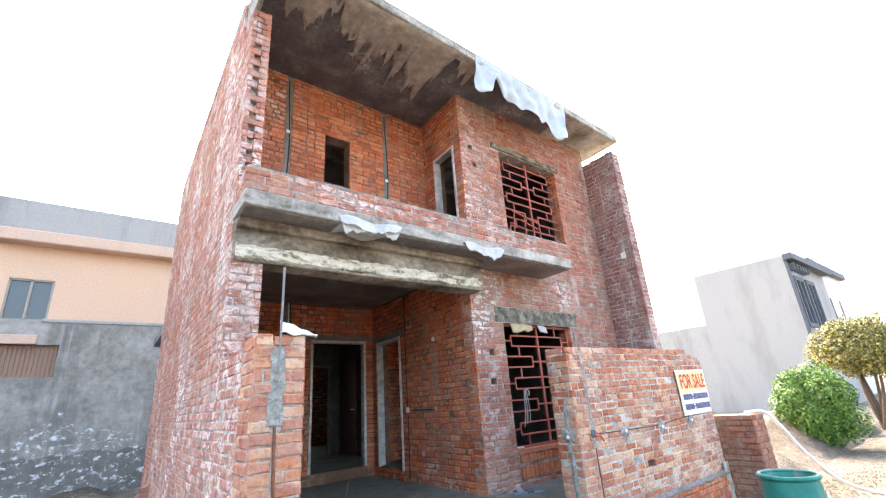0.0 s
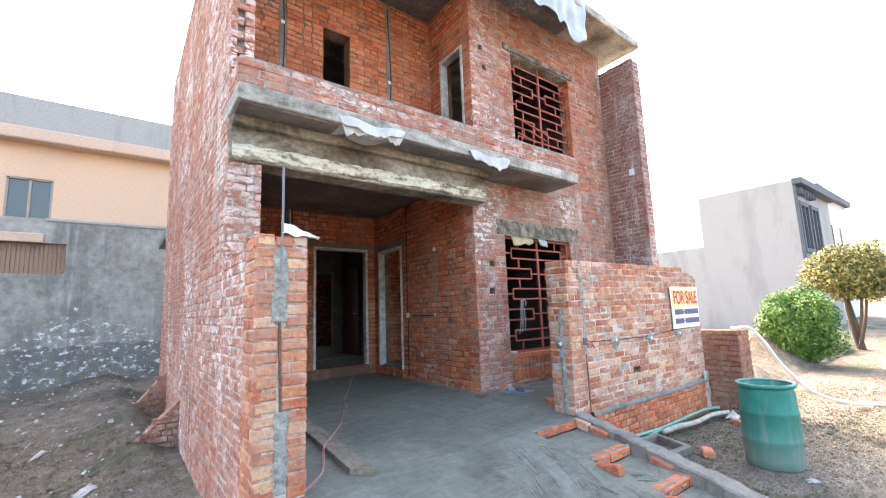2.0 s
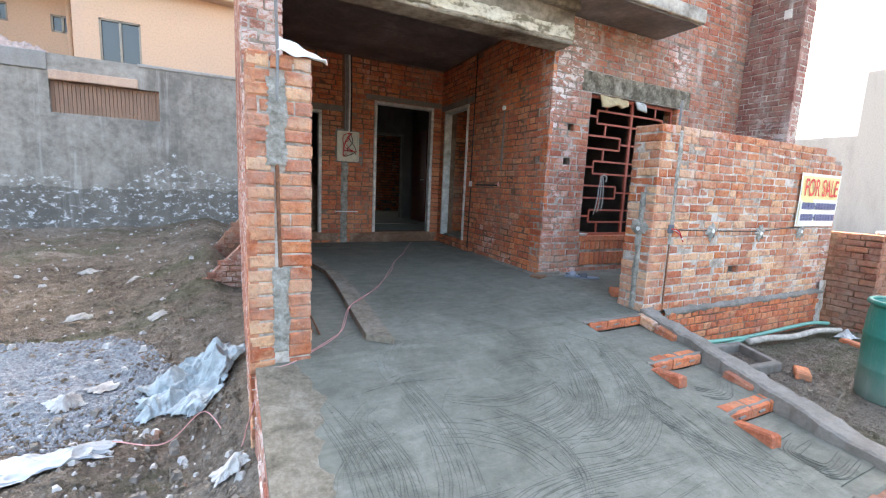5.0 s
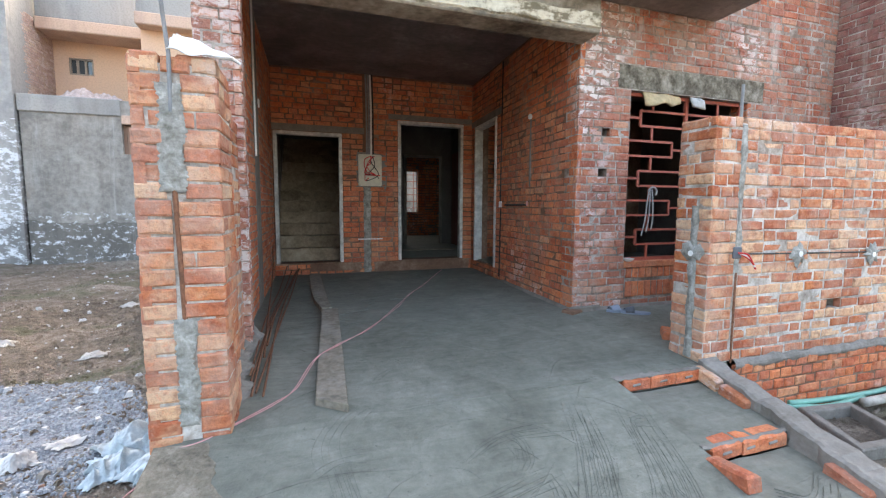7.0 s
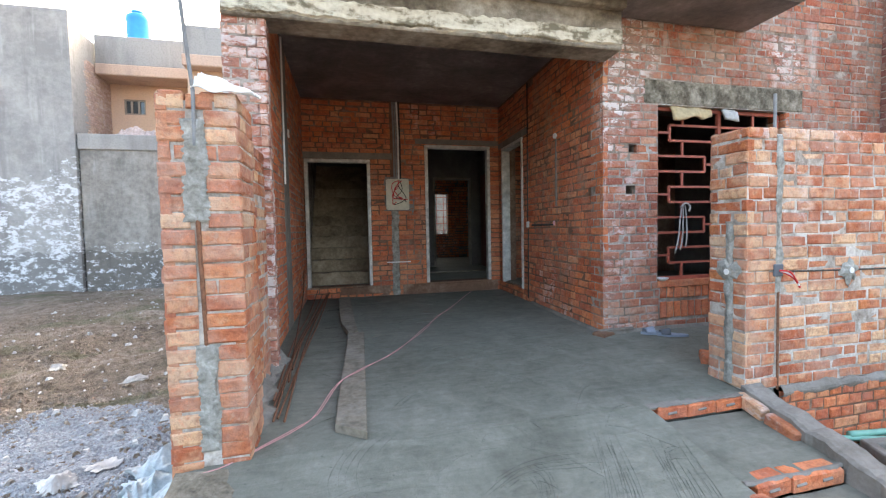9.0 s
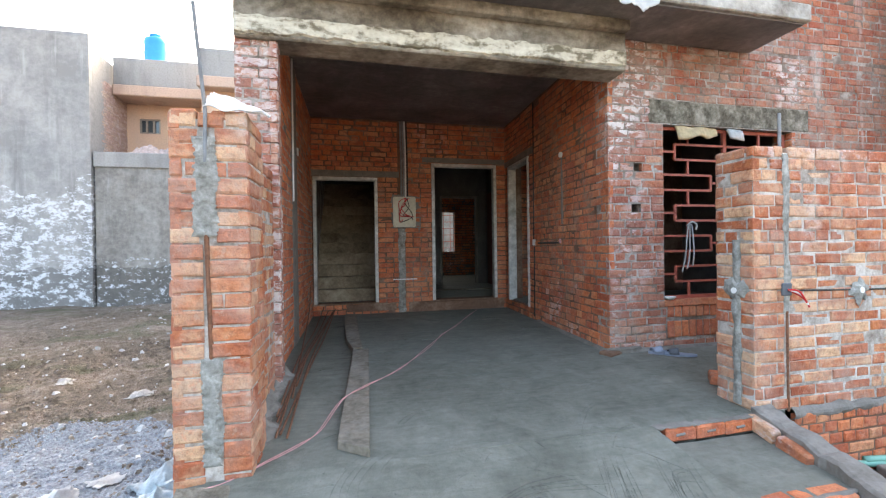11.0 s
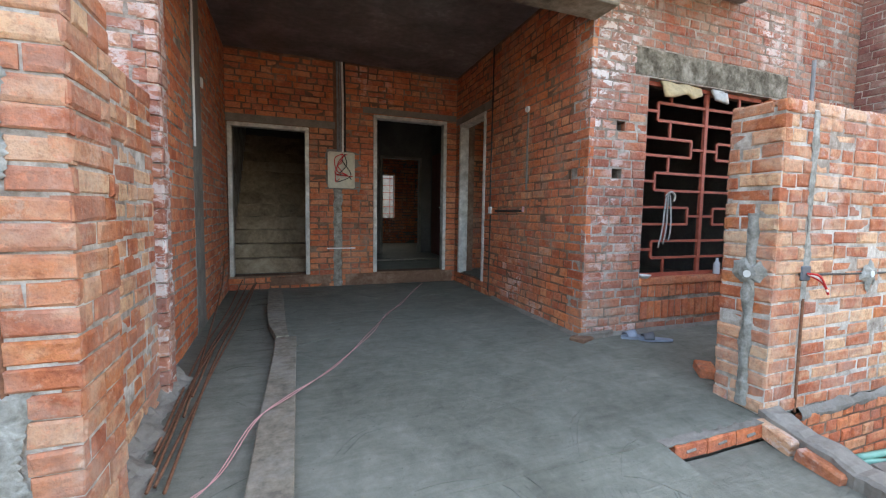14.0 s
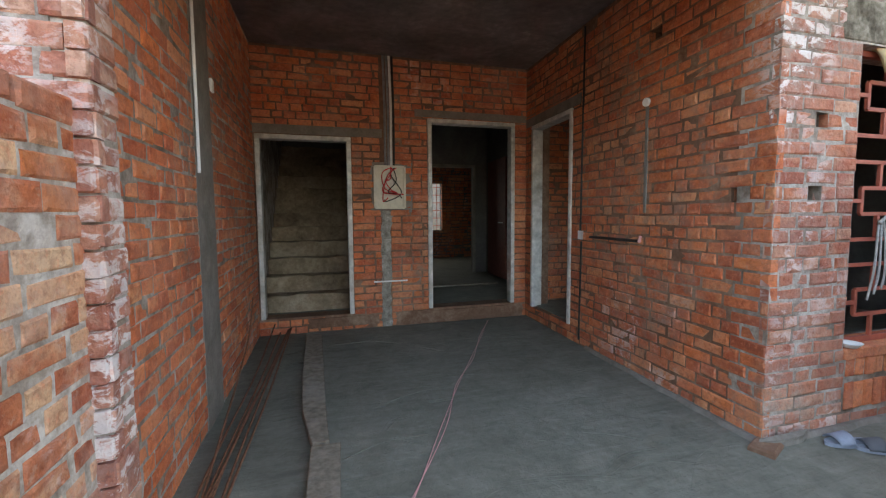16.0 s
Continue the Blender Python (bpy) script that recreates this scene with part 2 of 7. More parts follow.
def ramp_material(name, dark=1.0):
    """Fresh screed, mottled damp and dry, trowelled and lightly brushed."""
    n = Nodes(material(name, 0.62))
    a = n.noise(0.9, 5, 0.6, distort=0.6)
    b = n.noise(18, 6, 0.7)
    c = n.noise(4.2, 6, 0.7, distort=0.8)
    drag = n.noise(7, 5, 0.65, stretch=(0.35, 2.2, 1), distort=1.2)
    f = n.maths("ADD", n.maths("ADD", n.maths("MULTIPLY", a, 0.30), n.maths("MULTIPLY", c, 0.32)), n.maths("ADD", n.maths("MULTIPLY", b, 0.20), n.maths("MULTIPLY", drag, 0.18)))
    stops = [(0.36, (0.078, 0.080, 0.063)), (0.46, (0.134, 0.137, 0.110)), (0.54, (0.180, 0.183, 0.150)), (0.66, (0.27, 0.265, 0.222))]
    col = n.ramp(f, [(p, tuple(k * dark for k in q)) for p, q in stops])
    spots = n.ramp(n.noise(34, 3, 0.6), [(0.26, 0.6), (0.33, 0.0)])
    col = n.mix(spots, col, (0.06, 0.058, 0.05))
    n.colour(col)
    n.rough(n.ramp(a, [(0.35, 0.62), (0.65, 0.85)]))
    h = n.bump(n.noise(60, 6, 0.7), 0.6, 0.006)
    h = n.bump(n.noise(6, 5, 0.65), 0.5, 0.03, h)
    h = n.bump(drag, 0.45, 0.012, h)
    n.normal(h)
    return n.m


SWEPT = ramp_material("swept_screed", 0.97)
# Screed darkened by colour, as the scratches' own shading is too weak.
GROOVE = ramp_material("shade_dark_screed_groove", 0.74)
SCREED = SWEPT


def dirt_material():
    n = Nodes(material("dirt", 0.95))
    a = n.noise(0.35, 6, 0.62, distort=0.4)
    b = n.noise(6, 8, 0.72)
    c = n.noise(55, 6, 0.75)
    f = n.maths("ADD", n.maths("MULTIPLY", a, 0.34), n.maths("ADD", n.maths("MULTIPLY", b, 0.34), n.maths("MULTIPLY", c, 0.32)))
    col = n.ramp(f, [(0.37, (0.052, 0.039, 0.028)), (0.45, (0.150, 0.117, 0.087)), (0.52, (0.245, 0.20, 0.155)), (0.61, (0.43, 0.37, 0.305))])
    away = n.node("ShaderNodeVectorMath")
    away.operation = "DISTANCE"
    n.link(n.pos, away.inputs[0])
    away.inputs[1].default_value = (0.9, 2.3, -0.6)
    spread_dust = n.maths("ADD", away.outputs["Value"], n.maths("MULTIPLY", n.maths("SUBTRACT", n.noise(1.6, 6, 0.7), 0.5), 2.4))
    col = n.mix(n.maths("MULTIPLY", n.ramp(n.maths("MULTIPLY", spread_dust, 0.5), [(0.35, 1.0), (0.85, 0.0)]), n.ramp(n.noise(25, 6, 0.75), [(0.36, 0.1), (0.58, 0.8)])), col, (0.40, 0.365, 0.315))
    # Paler patch in the colour, brightening the street within the house's shadow.
    foot = n.node("ShaderNodeVectorMath")
    foot.operation = "DISTANCE"
    n.link(n.pos, foot.inputs[0])
    foot.inputs[1].default_value = (5.2, 0.3, -0.5)
    street_lift = n.maths("ADD", foot.outputs["Value"], n.maths("MULTIPLY", n.maths("SUBTRACT", n.noise(1.3, 6, 0.7), 0.5), 2.6))
    col = n.mix(n.maths("MULTIPLY", n.ramp(n.maths("MULTIPLY", street_lift, 0.3), [(0.35, 0.8), (0.85, 0.0)]), n.ramp(n.noise(21, 6, 0.75), [(0.36, 0.15), (0.58, 0.9)])), col, (0.42, 0.355, 0.285))
    moss = n.ramp(n.noise(0.5, 4, 0.6, stretch=(1, 2.2, 1)), [(0.53, 0.0), (0.64, 0.55)])
    col = n.mix(moss, col, (0.095, 0.105, 0.045))
    n.colour(col)
    h = n.bump(n.noise(30, 8, 0.78), 1.0, 0.05)
    h = n.bump(n.noise(7, 7, 0.75), 0.9, 0.10, h)
    n.normal(h)
    return n.m


DIRT = dirt_material()


def wall_paint(name, base, stain, amount, bump=0.25, streak=(1.0, 1.0, 0.25)):
    n = Nodes(material(name, 0.9))
    s = n.ramp(n.noise(0.9, 6, 0.65, stretch=streak), [(0.62 - 0.3 * amount, 0.0), (0.80 - 0.2 * amount, 1.0)])
    g = n.noise(20, 5, 0.6)
    col = n.mix(s, base, stain)
    col = n.mix(n.ramp(g, [(0.35, 0.25), (0.55, 0.0)]), col, tuple(c * 0.6 for c in stain))
    n.colour(col)
    n.normal(n.bump(n.noise(35, 5, 0.6), bump, 0.01))
    return n.m


PEACH = wall_paint("peach_paint", (0.66, 0.45, 0.31), (0.60, 0.42, 0.31), 0.2, 0.08)
PEACH_DIRTY = wall_paint("peach_slab_edge", (0.58, 0.41, 0.31), (0.40, 0.28, 0.22), 0.35, 0.1)


def render_coat(name, base, dark, white_top, white_amount):
    """Grey render, water-stained, with white salts up from the ground to a ragged height."""
    n = Nodes(material(name, 0.92))
    s = n.ramp(n.maths("ADD", n.maths("MULTIPLY", n.noise(0.7, 8, 0.7), 0.6), n.maths("MULTIPLY", n.noise(5.5, 6, 0.7), 0.4)), [(0.40, 0.0), (0.58, 1.0)])
    col = n.mix(s, base, dark)
    streak = n.ramp(n.noise(1.8, 6, 0.65, stretch=(1, 1, 0.09)), [(0.52, 0.0), (0.68, 0.6)])
    col = n.mix(streak, col, tuple(c * 0.62 for c in dark))
    pale_run = n.maths("MULTIPLY", n.ramp(n.noise(3.2, 5, 0.65, stretch=(1, 1, 0.07)), [(0.56, 0.0), (0.68, 0.6)]), n.ramp(n.noise(0.5, 3), [(0.45, 0.0), (0.6, 1.0)]))
    col = n.mix(pale_run, col, (0.56, 0.55, 0.52))
    sep = n.node("ShaderNodeSeparateXYZ")
    n.link(n.pos, sep.inputs[0])
    edge = n.maths("ADD", sep.outputs["Z"], n.maths("MULTIPLY", n.maths("SUBTRACT", n.noise(0.45, 4, 0.6), 0.5), 4.0))
    low = n.maths("LESS_THAN", edge, white_top)
    salt = n.maths("MULTIPLY", low, n.ramp(n.noise(4.5, 8, 0.75, stretch=(1, 1, 1.6)), [(0.56 - white_amount, 0.0), (0.62 - white_amount, 1.0)]))
    damp = n.maths("LESS_THAN", n.maths("ADD", sep.outputs["Z"], n.maths("MULTIPLY", n.noise(1.2, 4), 0.5)), 0.75)
    col = n.mix(n.maths("MULTIPLY", damp, 0.6), col, tuple(c * 0.5 for c in dark))
    col = n.mix(salt, col, (0.66, 0.67, 0.68))
    n.colour(col)
    h = n.bump(n.noise(28, 6, 0.65), 0.35, 0.01)
    n.normal(n.bump(n.noise(3, 5, 0.6), 0.4, 0.05, h))
    return n.m


GREY_WALL = render_coat("grey_render", (0.39, 0.36, 0.318), (0.20, 0.185, 0.163), 0.85, 0.02)
GREY_TALL = render_coat("grey_render_salted", (0.40, 0.385, 0.36), (0.27, 0.26, 0.245), 3.0, 0.06)
GREY_FAR = wall_paint("pale_grey_render", (0.37, 0.36, 0.34), (0.27, 0.26, 0.245), 0.45, 0.2)
GREY_TOP = wall_paint("parapet_grey", (0.36, 0.345, 0.32), (0.22, 0.21, 0.20), 0.5)
WHITE_FAR = wall_paint("off_white_paint", (0.66, 0.66, 0.66), (0.5, 0.5, 0.5), 0.2)


def simple(name, base, rough=0.6, metal=0.0, vary=0.25, scale=14, bump=0.15, dirt=None):
    n = Nodes(material(name, rough, metal))
    f = n.noise(scale, 5, 0.65)
    col = n.mix(n.ramp(f, [(0.35, 0.0), (0.7, 1.0)]), tuple(c * (1 - vary) for c in base), tuple(min(1, c * (1 + vary)) for c in base))
    if dirt:
        col = n.mix(n.ramp(n.noise(3.2, 6, 0.7), [(0.5, 0.0), (0.68, 0.8)]), col, dirt)
    n.colour(col)
    n.normal(n.bump(n.noise(scale * 4, 4, 0.6), bump, 0.004))
    return n.m


FRAME = simple("galvanised_frame", (0.58, 0.57, 0.53), 0.5, 0.1, 0.25, 14, 0.2, (0.28, 0.25, 0.21))
PRIMER = simple("red_oxide_primer", (0.34, 0.085, 0.055), 0.55, 0.0, 0.2)
RUST = simple("rusty_steel", (0.19, 0.085, 0.047), 0.8, 0.0, 0.4, 40)
CONDUIT = simple("grey_conduit", (0.22, 0.225, 0.23), 0.5, 0.0, 0.2)
BLACKPIPE = simple("black_conduit", (0.025, 0.022, 0.02), 0.5, 0.0, 0.3)
PLANK = simple("cement_crusted_wood", (0.20, 0.172, 0.132), 0.9, 0.0, 0.35, 22, 0.6, (0.28, 0.258, 0.22))
def drum_material():
    """Green plastic, scuffed, caked with dried cement dust from the ground up to a ragged height."""
    n = Nodes(material("green_plastic_dusty", 0.5))
    col = n.mix(n.ramp(n.noise(5, 5, 0.65), [(0.35, 0.0), (0.7, 1.0)]), (0.008, 0.15, 0.115), (0.02, 0.22, 0.17))
    sep = n.node("ShaderNodeSeparateXYZ")
    n.link(n.pos, sep.inputs[0])
    edge = n.maths("ADD", sep.outputs["Z"], n.maths("MULTIPLY", n.maths("SUBTRACT", n.noise(6, 6, 0.7, stretch=(1, 1, 0.4)), 0.5), 0.55))
    cake = n.ramp(n.maths("ADD", edge, 0.55), [(0.14, 0.85), (0.32, 0.28), (0.6, 0.04)])
    col = n.mix(n.maths("MULTIPLY", cake, 0.8), col, (0.21, 0.235, 0.20))
    runs = n.ramp(n.noise(9, 5, 0.65, stretch=(1, 1, 0.12)), [(0.54, 0.0), (0.70, 0.55)])
    n.colour(n.mix(runs, col, (0.24, 0.29, 0.26)))
    n.normal(n.bump(n.noise(20, 4, 0.6), 0.2, 0.006))
    return n.m


BARREL = drum_material()
WATER = simple("dark_water", (0.02, 0.03, 0.03), 0.08, 0.0, 0.1)
HOSE = simple("green_hose", (0.17, 0.38, 0.30), 0.45, 0.0, 0.1)
WHITEPIPE = simple("white_pvc", (0.75, 0.75, 0.73), 0.45, 0.0, 0.08)
PINKWIRE = simple("pink_wire", (0.60, 0.31, 0.30), 0.5, 0.0, 0.15)
REDWIRE = simple("red_wire", (0.55, 0.03, 0.03), 0.45, 0.0, 0.1)
BLUE = simple("blue_tank_plastic", (0.03, 0.28, 0.72), 0.45, 0.0, 0.1, 3)
CLOTH = simple("dirty_white_sheet", (0.50, 0.495, 0.475), 0.75, 0.0, 0.2, 8, 0.3, (0.30, 0.28, 0.25))
RAG = simple("white_rag", (0.74, 0.74, 0.73), 0.7, 0.0, 0.12, 12, 0.2)
SHEET = simple("translucent_plastic_sheet", (0.40, 0.45, 0.48), 0.35, 0.0, 0.15, 8, 0.3, (0.38, 0.42, 0.44))
TARP = simple("grey_woven_sack", (0.34, 0.40, 0.42), 0.45, 0.0, 0.3, 12, 0.3, (0.27, 0.27, 0.25))
BURLAP = simple("dusty_torn_paper", (0.33, 0.30, 0.27), 0.95, 0.0, 0.25, 9, 0.4, (0.22, 0.19, 0.165))
YELLOWBAG = simple("yellow_foam", (0.47, 0.37, 0.22), 0.9, 0.0, 0.2, 20)
ROPE = simple("pale_rope", (0.36, 0.35, 0.32), 0.9, 0.0, 0.2, 60)
SIGN_Y = simple("sign_yellow", (0.80, 0.68, 0.32), 0.5, 0.0, 0.06)
SIGN_W = simple("sign_white", (0.82, 0.81, 0.74), 0.5, 0.0, 0.05)
INK_RED = simple("ink_red", (0.62, 0.055, 0.05), 0.5, 0.0, 0.08)
INK_BLUE = simple("ink_blue", (0.10, 0.11, 0.22), 0.5, 0.0, 0.08)
SLIPPER = simple("grey_blue_rubber", (0.24, 0.28, 0.35), 0.7, 0.0, 0.15)
STONE = simple("rubble_stone", (0.22, 0.185, 0.148), 0.95, 0.0, 0.3, 9, 0.6)
GRAVEL = simple("grey_gravel", (0.27, 0.285, 0.30), 0.9, 0.0, 0.35, 30, 0.4)
SHUTTER = simple("brown_shutter", (0.27, 0.165, 0.115), 0.7, 0.0, 0.12, 3)
ALU = simple("window_frame_bronze", (0.30, 0.25, 0.20), 0.45, 0.3, 0.1)
DARKTRIM = simple("dark_grey_trim", (0.10, 0.11, 0.125), 0.7, 0.0, 0.15, 4)
BARK = simple("bark", (0.12, 0.085, 0.06), 0.95, 0.0, 0.3, 25, 0.6)
BOXPAINT = simple("distribution_box", (0.62, 0.58, 0.46), 0.6, 0.0, 0.12)
CLEARPLASTIC = simple("clear_bottle", (0.55, 0.58, 0.60), 0.15, 0.0, 0.05)
DOORWOOD = simple("dark_door_wood", (0.17, 0.055, 0.04), 0.6, 0.0, 0.2)
# Render darkened in its base colour to deepen the rooms' shade.
DARKROOM = rough_material("room_shade_render", [(0.3, (0.085, 0.08, 0.075)), (0.5, (0.14, 0.132, 0.124)), (0.7, (0.20, 0.19, 0.18))], (1.5, 20), bumps=((30, 0.4, 0.01),))
STAIR = rough_material("rough_stair_cement", [(0.34, (0.12, 0.085, 0.052)), (0.5, (0.255, 0.193, 0.128)), (0.66, (0.41, 0.335, 0.24))], (3, 20), bumps=((20, 0.7, 0.02),))


def glass_material():
    m = material("dark_glass", 0.06, 0.0, (0.05, 0.06, 0.065))
    m.node_tree.nodes["Principled BSDF"].inputs["Specular IOR Level"].default_value = 0.6
    return m


GLASS = glass_material()


def leaf_material(name, a, b, c):
    n = Nodes(material(name, 0.55))
    r = n.node("ShaderNodeNewGeometry").outputs["Random Per Island"]
    n.colour(n.ramp(r, [(0.0, a), (0.5, b), (1.0, c)]))
    n.b.inputs["Subsurface Weight"].default_value = 0.0
    return n.m


LEAF = leaf_material("leaf_green", (0.03, 0.075, 0.014), (0.085, 0.19, 0.028), (0.22, 0.34, 0.05))
LEAF_DRY = leaf_material("leaf_olive", (0.05, 0.06, 0.02), (0.17, 0.17, 0.05), (0.48, 0.38, 0.09))


# ---- building blocks ----
ORIGIN = {}
Y_FRONT = 4.44


def lean(u):
    """How far the side walls run off the square, by their place across the plot."""
    return 0.035 + 0.033 * min(1.0, max(0.0, (u - 1.1) / 2.95))


def plan(u, y, z):
    """A place in the house's plan, laid into the world."""
    return Vector((u + lean(u) * (y - Y_FRONT), y, z))


def house(bm):
    for v in bm.verts:
        v.co = plan(*v.co)
    return bm


def mesh_from(name, bm, mat, smooth=False):
    me = bpy.data.meshes.new(name)
    bm.normal_update()
    bm.to_mesh(me)
    bm.free()
    me.materials.append(mat)
    if smooth:
        for p in me.polygons:
            p.use_smooth = True
    return me


def thing(name, at, label, category, group="", kind=""):
    ob = new(name)
    ob.empty_display_size = 0.1
    ob.location = at
    ORIGIN[ob.name] = Vector(at)
    return tagged(ob, label, category, group, kind)


def part(name, bm, mat, parent, label="", smooth=False):
    """One mesh, given in world places, under a thing or a part."""
    o = ORIGIN[parent.name]
    for v in bm.verts:
        v.co -= o
    ob = new(name, mesh_from(name, bm, mat, smooth))
    ob.parent = parent
    ORIGIN[ob.name] = o
    return tagged(ob, label) if label else ob


def solid(name, bm, mat, label, category, group="", kind="", smooth=False):
    """One mesh that is a thing by itself, given in world places."""
    ob = new(name, mesh_from(name, bm, mat, smooth))
    ORIGIN[ob.name] = Vector((0, 0, 0))
    return tagged(ob, label, category, group, kind)


def box(bm, x0, x1, y0, y1, z0, z1):
    v = [bm.verts.new((x, y, z)) for z in (z0, z1) for y in (y0, y1) for x in (x0, x1)]
    for f in ((0, 2, 3, 1), (4, 5, 7, 6), (0, 1, 5, 4), (2, 6, 7, 3), (0, 4, 6, 2), (1, 3, 7, 5)):
        bm.faces.new([v[i] for i in f])
    return v


def boxes(*dims, bevel=0.0):
    bm = bmesh.new()
    for d in dims:
        box(bm, *d)
    if bevel:
        bmesh.ops.bevel(bm, geom=list(bm.edges), offset=bevel, segments=1, affect="EDGES")
    return bm


def rod(bm, pts, r, seg=8, taper=1.0):
    """A tube along points."""
    rings = []
    pts = [Vector(p) for p in pts]
    for i, p in enumerate(pts):
        d = (pts[min(i + 1, len(pts) - 1)] - pts[max(i - 1, 0)]).normalized()
        side = d.cross(Vector((0, 0, 1)) if abs(d.z) < 0.9 else Vector((1, 0, 0))).normalized()
        up = side.cross(d)
        rr = r * (1 + (taper - 1) * i / max(1, len(pts) - 1))
        rings.append([bm.verts.new(p + (side * math.cos(a) + up * math.sin(a)) * rr) for a in (2 * math.pi * k / seg for k in range(seg))])
    for a, b in zip(rings, rings[1:]):
        for k in range(seg):
            bm.faces.new((a[k], a[(k + 1) % seg], b[(k + 1) % seg], b[k]))
    bm.faces.new(rings[0][::-1])
    bm.faces.new(rings[-1])
    return bm


def lathe(bm, c, profile, seg=32, closed=True):
    """A turned body from (radius, height) pairs."""
    rings = [[bm.verts.new((c[0] + r * math.cos(2 * math.pi * k / seg), c[1] + r * math.sin(2 * math.pi * k / seg), c[2] + h)) for k in range(seg)] for r, h in profile]
    for a, b in zip(rings, rings[1:]):
        for k in range(seg):
            bm.faces.new((a[k], a[(k + 1) % seg], b[(k + 1) % seg], b[k]))
    if closed:
        bm.faces.new(rings[0][::-1])
        bm.faces.new(rings[-1])
    return bm


def curve_points(pts, n=8):
    """A smooth line through points."""
    p = [Vector(q) for q in pts]
    p = [2 * p[0] - p[1]] + p + [2 * p[-1] - p[-2]]
    out = []
    for i in range(1, len(p) - 2):
        for k in range(n):
            t = k / n
            out.append(0.5 * (2 * p[i] + (p[i + 1] - p[i - 1]) * t + (2 * p[i - 1] - 5 * p[i] + 4 * p[i + 1] - p[i + 2]) * t * t + (3 * p[i] - p[i - 1] - 3 * p[i + 1] + p[i + 2]) * t ** 3))
    return out + [p[-2]]


def sheet(f, nu, nv, thick=0.004):
    """A cloth from f(u, v) over the unit square, with thickness."""
    bm = bmesh.new()
    g = [[bm.verts.new(f(i / nu, j / nv)) for j in range(nv + 1)] for i in range(nu + 1)]
    for i in range(nu):
        for j in range(nv):
            bm.faces.new((g[i][j], g[i + 1][j], g[i + 1][j + 1], g[i][j + 1]))
    bm.normal_update()
    bmesh.ops.solidify(bm, geom=list(bm.faces), thickness=thick)
    return bm


def wall_core(axis, c0, c1, a0, a1, z0, z1, holes=(), top=None):
    """A wall with openings through it. axis 'x' runs across, 'y' runs into the plot."""
    bm = bmesh.new()
    A = sorted({a0, a1, *[min(max(h[k], a0), a1) for h in holes for k in (0, 1)]})
    Z = sorted({z0, z1, *[min(max(h[k], z0), z1) for h in holes for k in (2, 3)]})
    if axis == "y" and a1 - a0 > 1.5:
        A = sorted({*A, *[a0 + (a1 - a0) * k / 4 for k in range(5)]})

    def full(i, j):
        if i < 0 or j < 0 or i >= len(A) - 1 or j >= len(Z) - 1:
            return False
        m, n = (A[i] + A[i + 1]) / 2, (Z[j] + Z[j + 1]) / 2
        return not any(h[0] < m < h[1] and h[2] < n < h[3] for h in holes)

    cache = {}

    def vert(i, j, c):
        if (i, j, c) not in cache:
            cache[i, j, c] = bm.verts.new((A[i], c, Z[j]) if axis == "x" else (c, A[i], Z[j]))
        return cache[i, j, c]

    for i in range(len(A) - 1):
        for j in range(len(Z) - 1):
            if not full(i, j):
                continue
            for c in (c0, c1):
                bm.faces.new([vert(i, j, c), vert(i + 1, j, c), vert(i + 1, j + 1, c), vert(i, j + 1, c)])
            for di, dj, (p, q) in ((-1, 0, ((i, j), (i, j + 1))), (1, 0, ((i + 1, j), (i + 1, j + 1))), (0, -1, ((i, j), (i + 1, j))), (0, 1, ((i, j + 1), (i + 1, j + 1)))):
                if not full(i + di, j + dj):
                    bm.faces.new([vert(*p, c0), vert(*q, c0), vert(*q, c1), vert(*p, c1)])
    bmesh.ops.recalc_face_normals(bm, faces=list(bm.faces))
    return bm


COURSE, JOINT, LONG, SHORT = 0.0765, 0.0095, 0.222, 0.110
BRICK_MESH = {}


def brick_shape(bm, w, h, rng, m):
    """A hand-moulded brick end or side, worn at the arrises; the face looks along -y."""
    x, z, d = w / 2, h / 2, 0.05
    back = [m @ Vector(p) for p in ((-x, d, -z), (x, d, -z), (x, d, z), (-x, d, z))]
    j = lambda a: rng.uniform(-a, a)
    mid = [m @ Vector((sx * x + j(0.003), 0.0055 + j(0.0015), sz * z + j(0.003))) for sx, sz in ((-1, -1), (1, -1), (1, 1), (-1, 1))]
    front = [m @ Vector((sx * (x - 0.011) + j(0.005), j(0.0025), sz * (z - 0.009) + j(0.004))) for sx, sz in ((-1, -1), (1, -1), (1, 1), (-1, 1))]
    b, c, f = ([bm.verts.new(p) for p in r] for r in (back, mid, front))
    bm.faces.new(f)
    for k in range(4):
        n = (k + 1) % 4
        bm.faces.new((c[k], c[n], f[n], f[k]))
        bm.faces.new((b[k], b[n], c[n], c[k]))


def brick_mesh(w, h, mat, variant):
    key = (round(w, 2), round(h * 2, 2) / 2, mat.name, variant)
    if key not in BRICK_MESH:
        bm = bmesh.new()
        brick_shape(bm, key[0], key[1], random.Random(int(key[0] * 100) * 7 + variant), Matrix())
        BRICK_MESH[key] = mesh_from("brick", bm, mat)
    return BRICK_MESH[key]


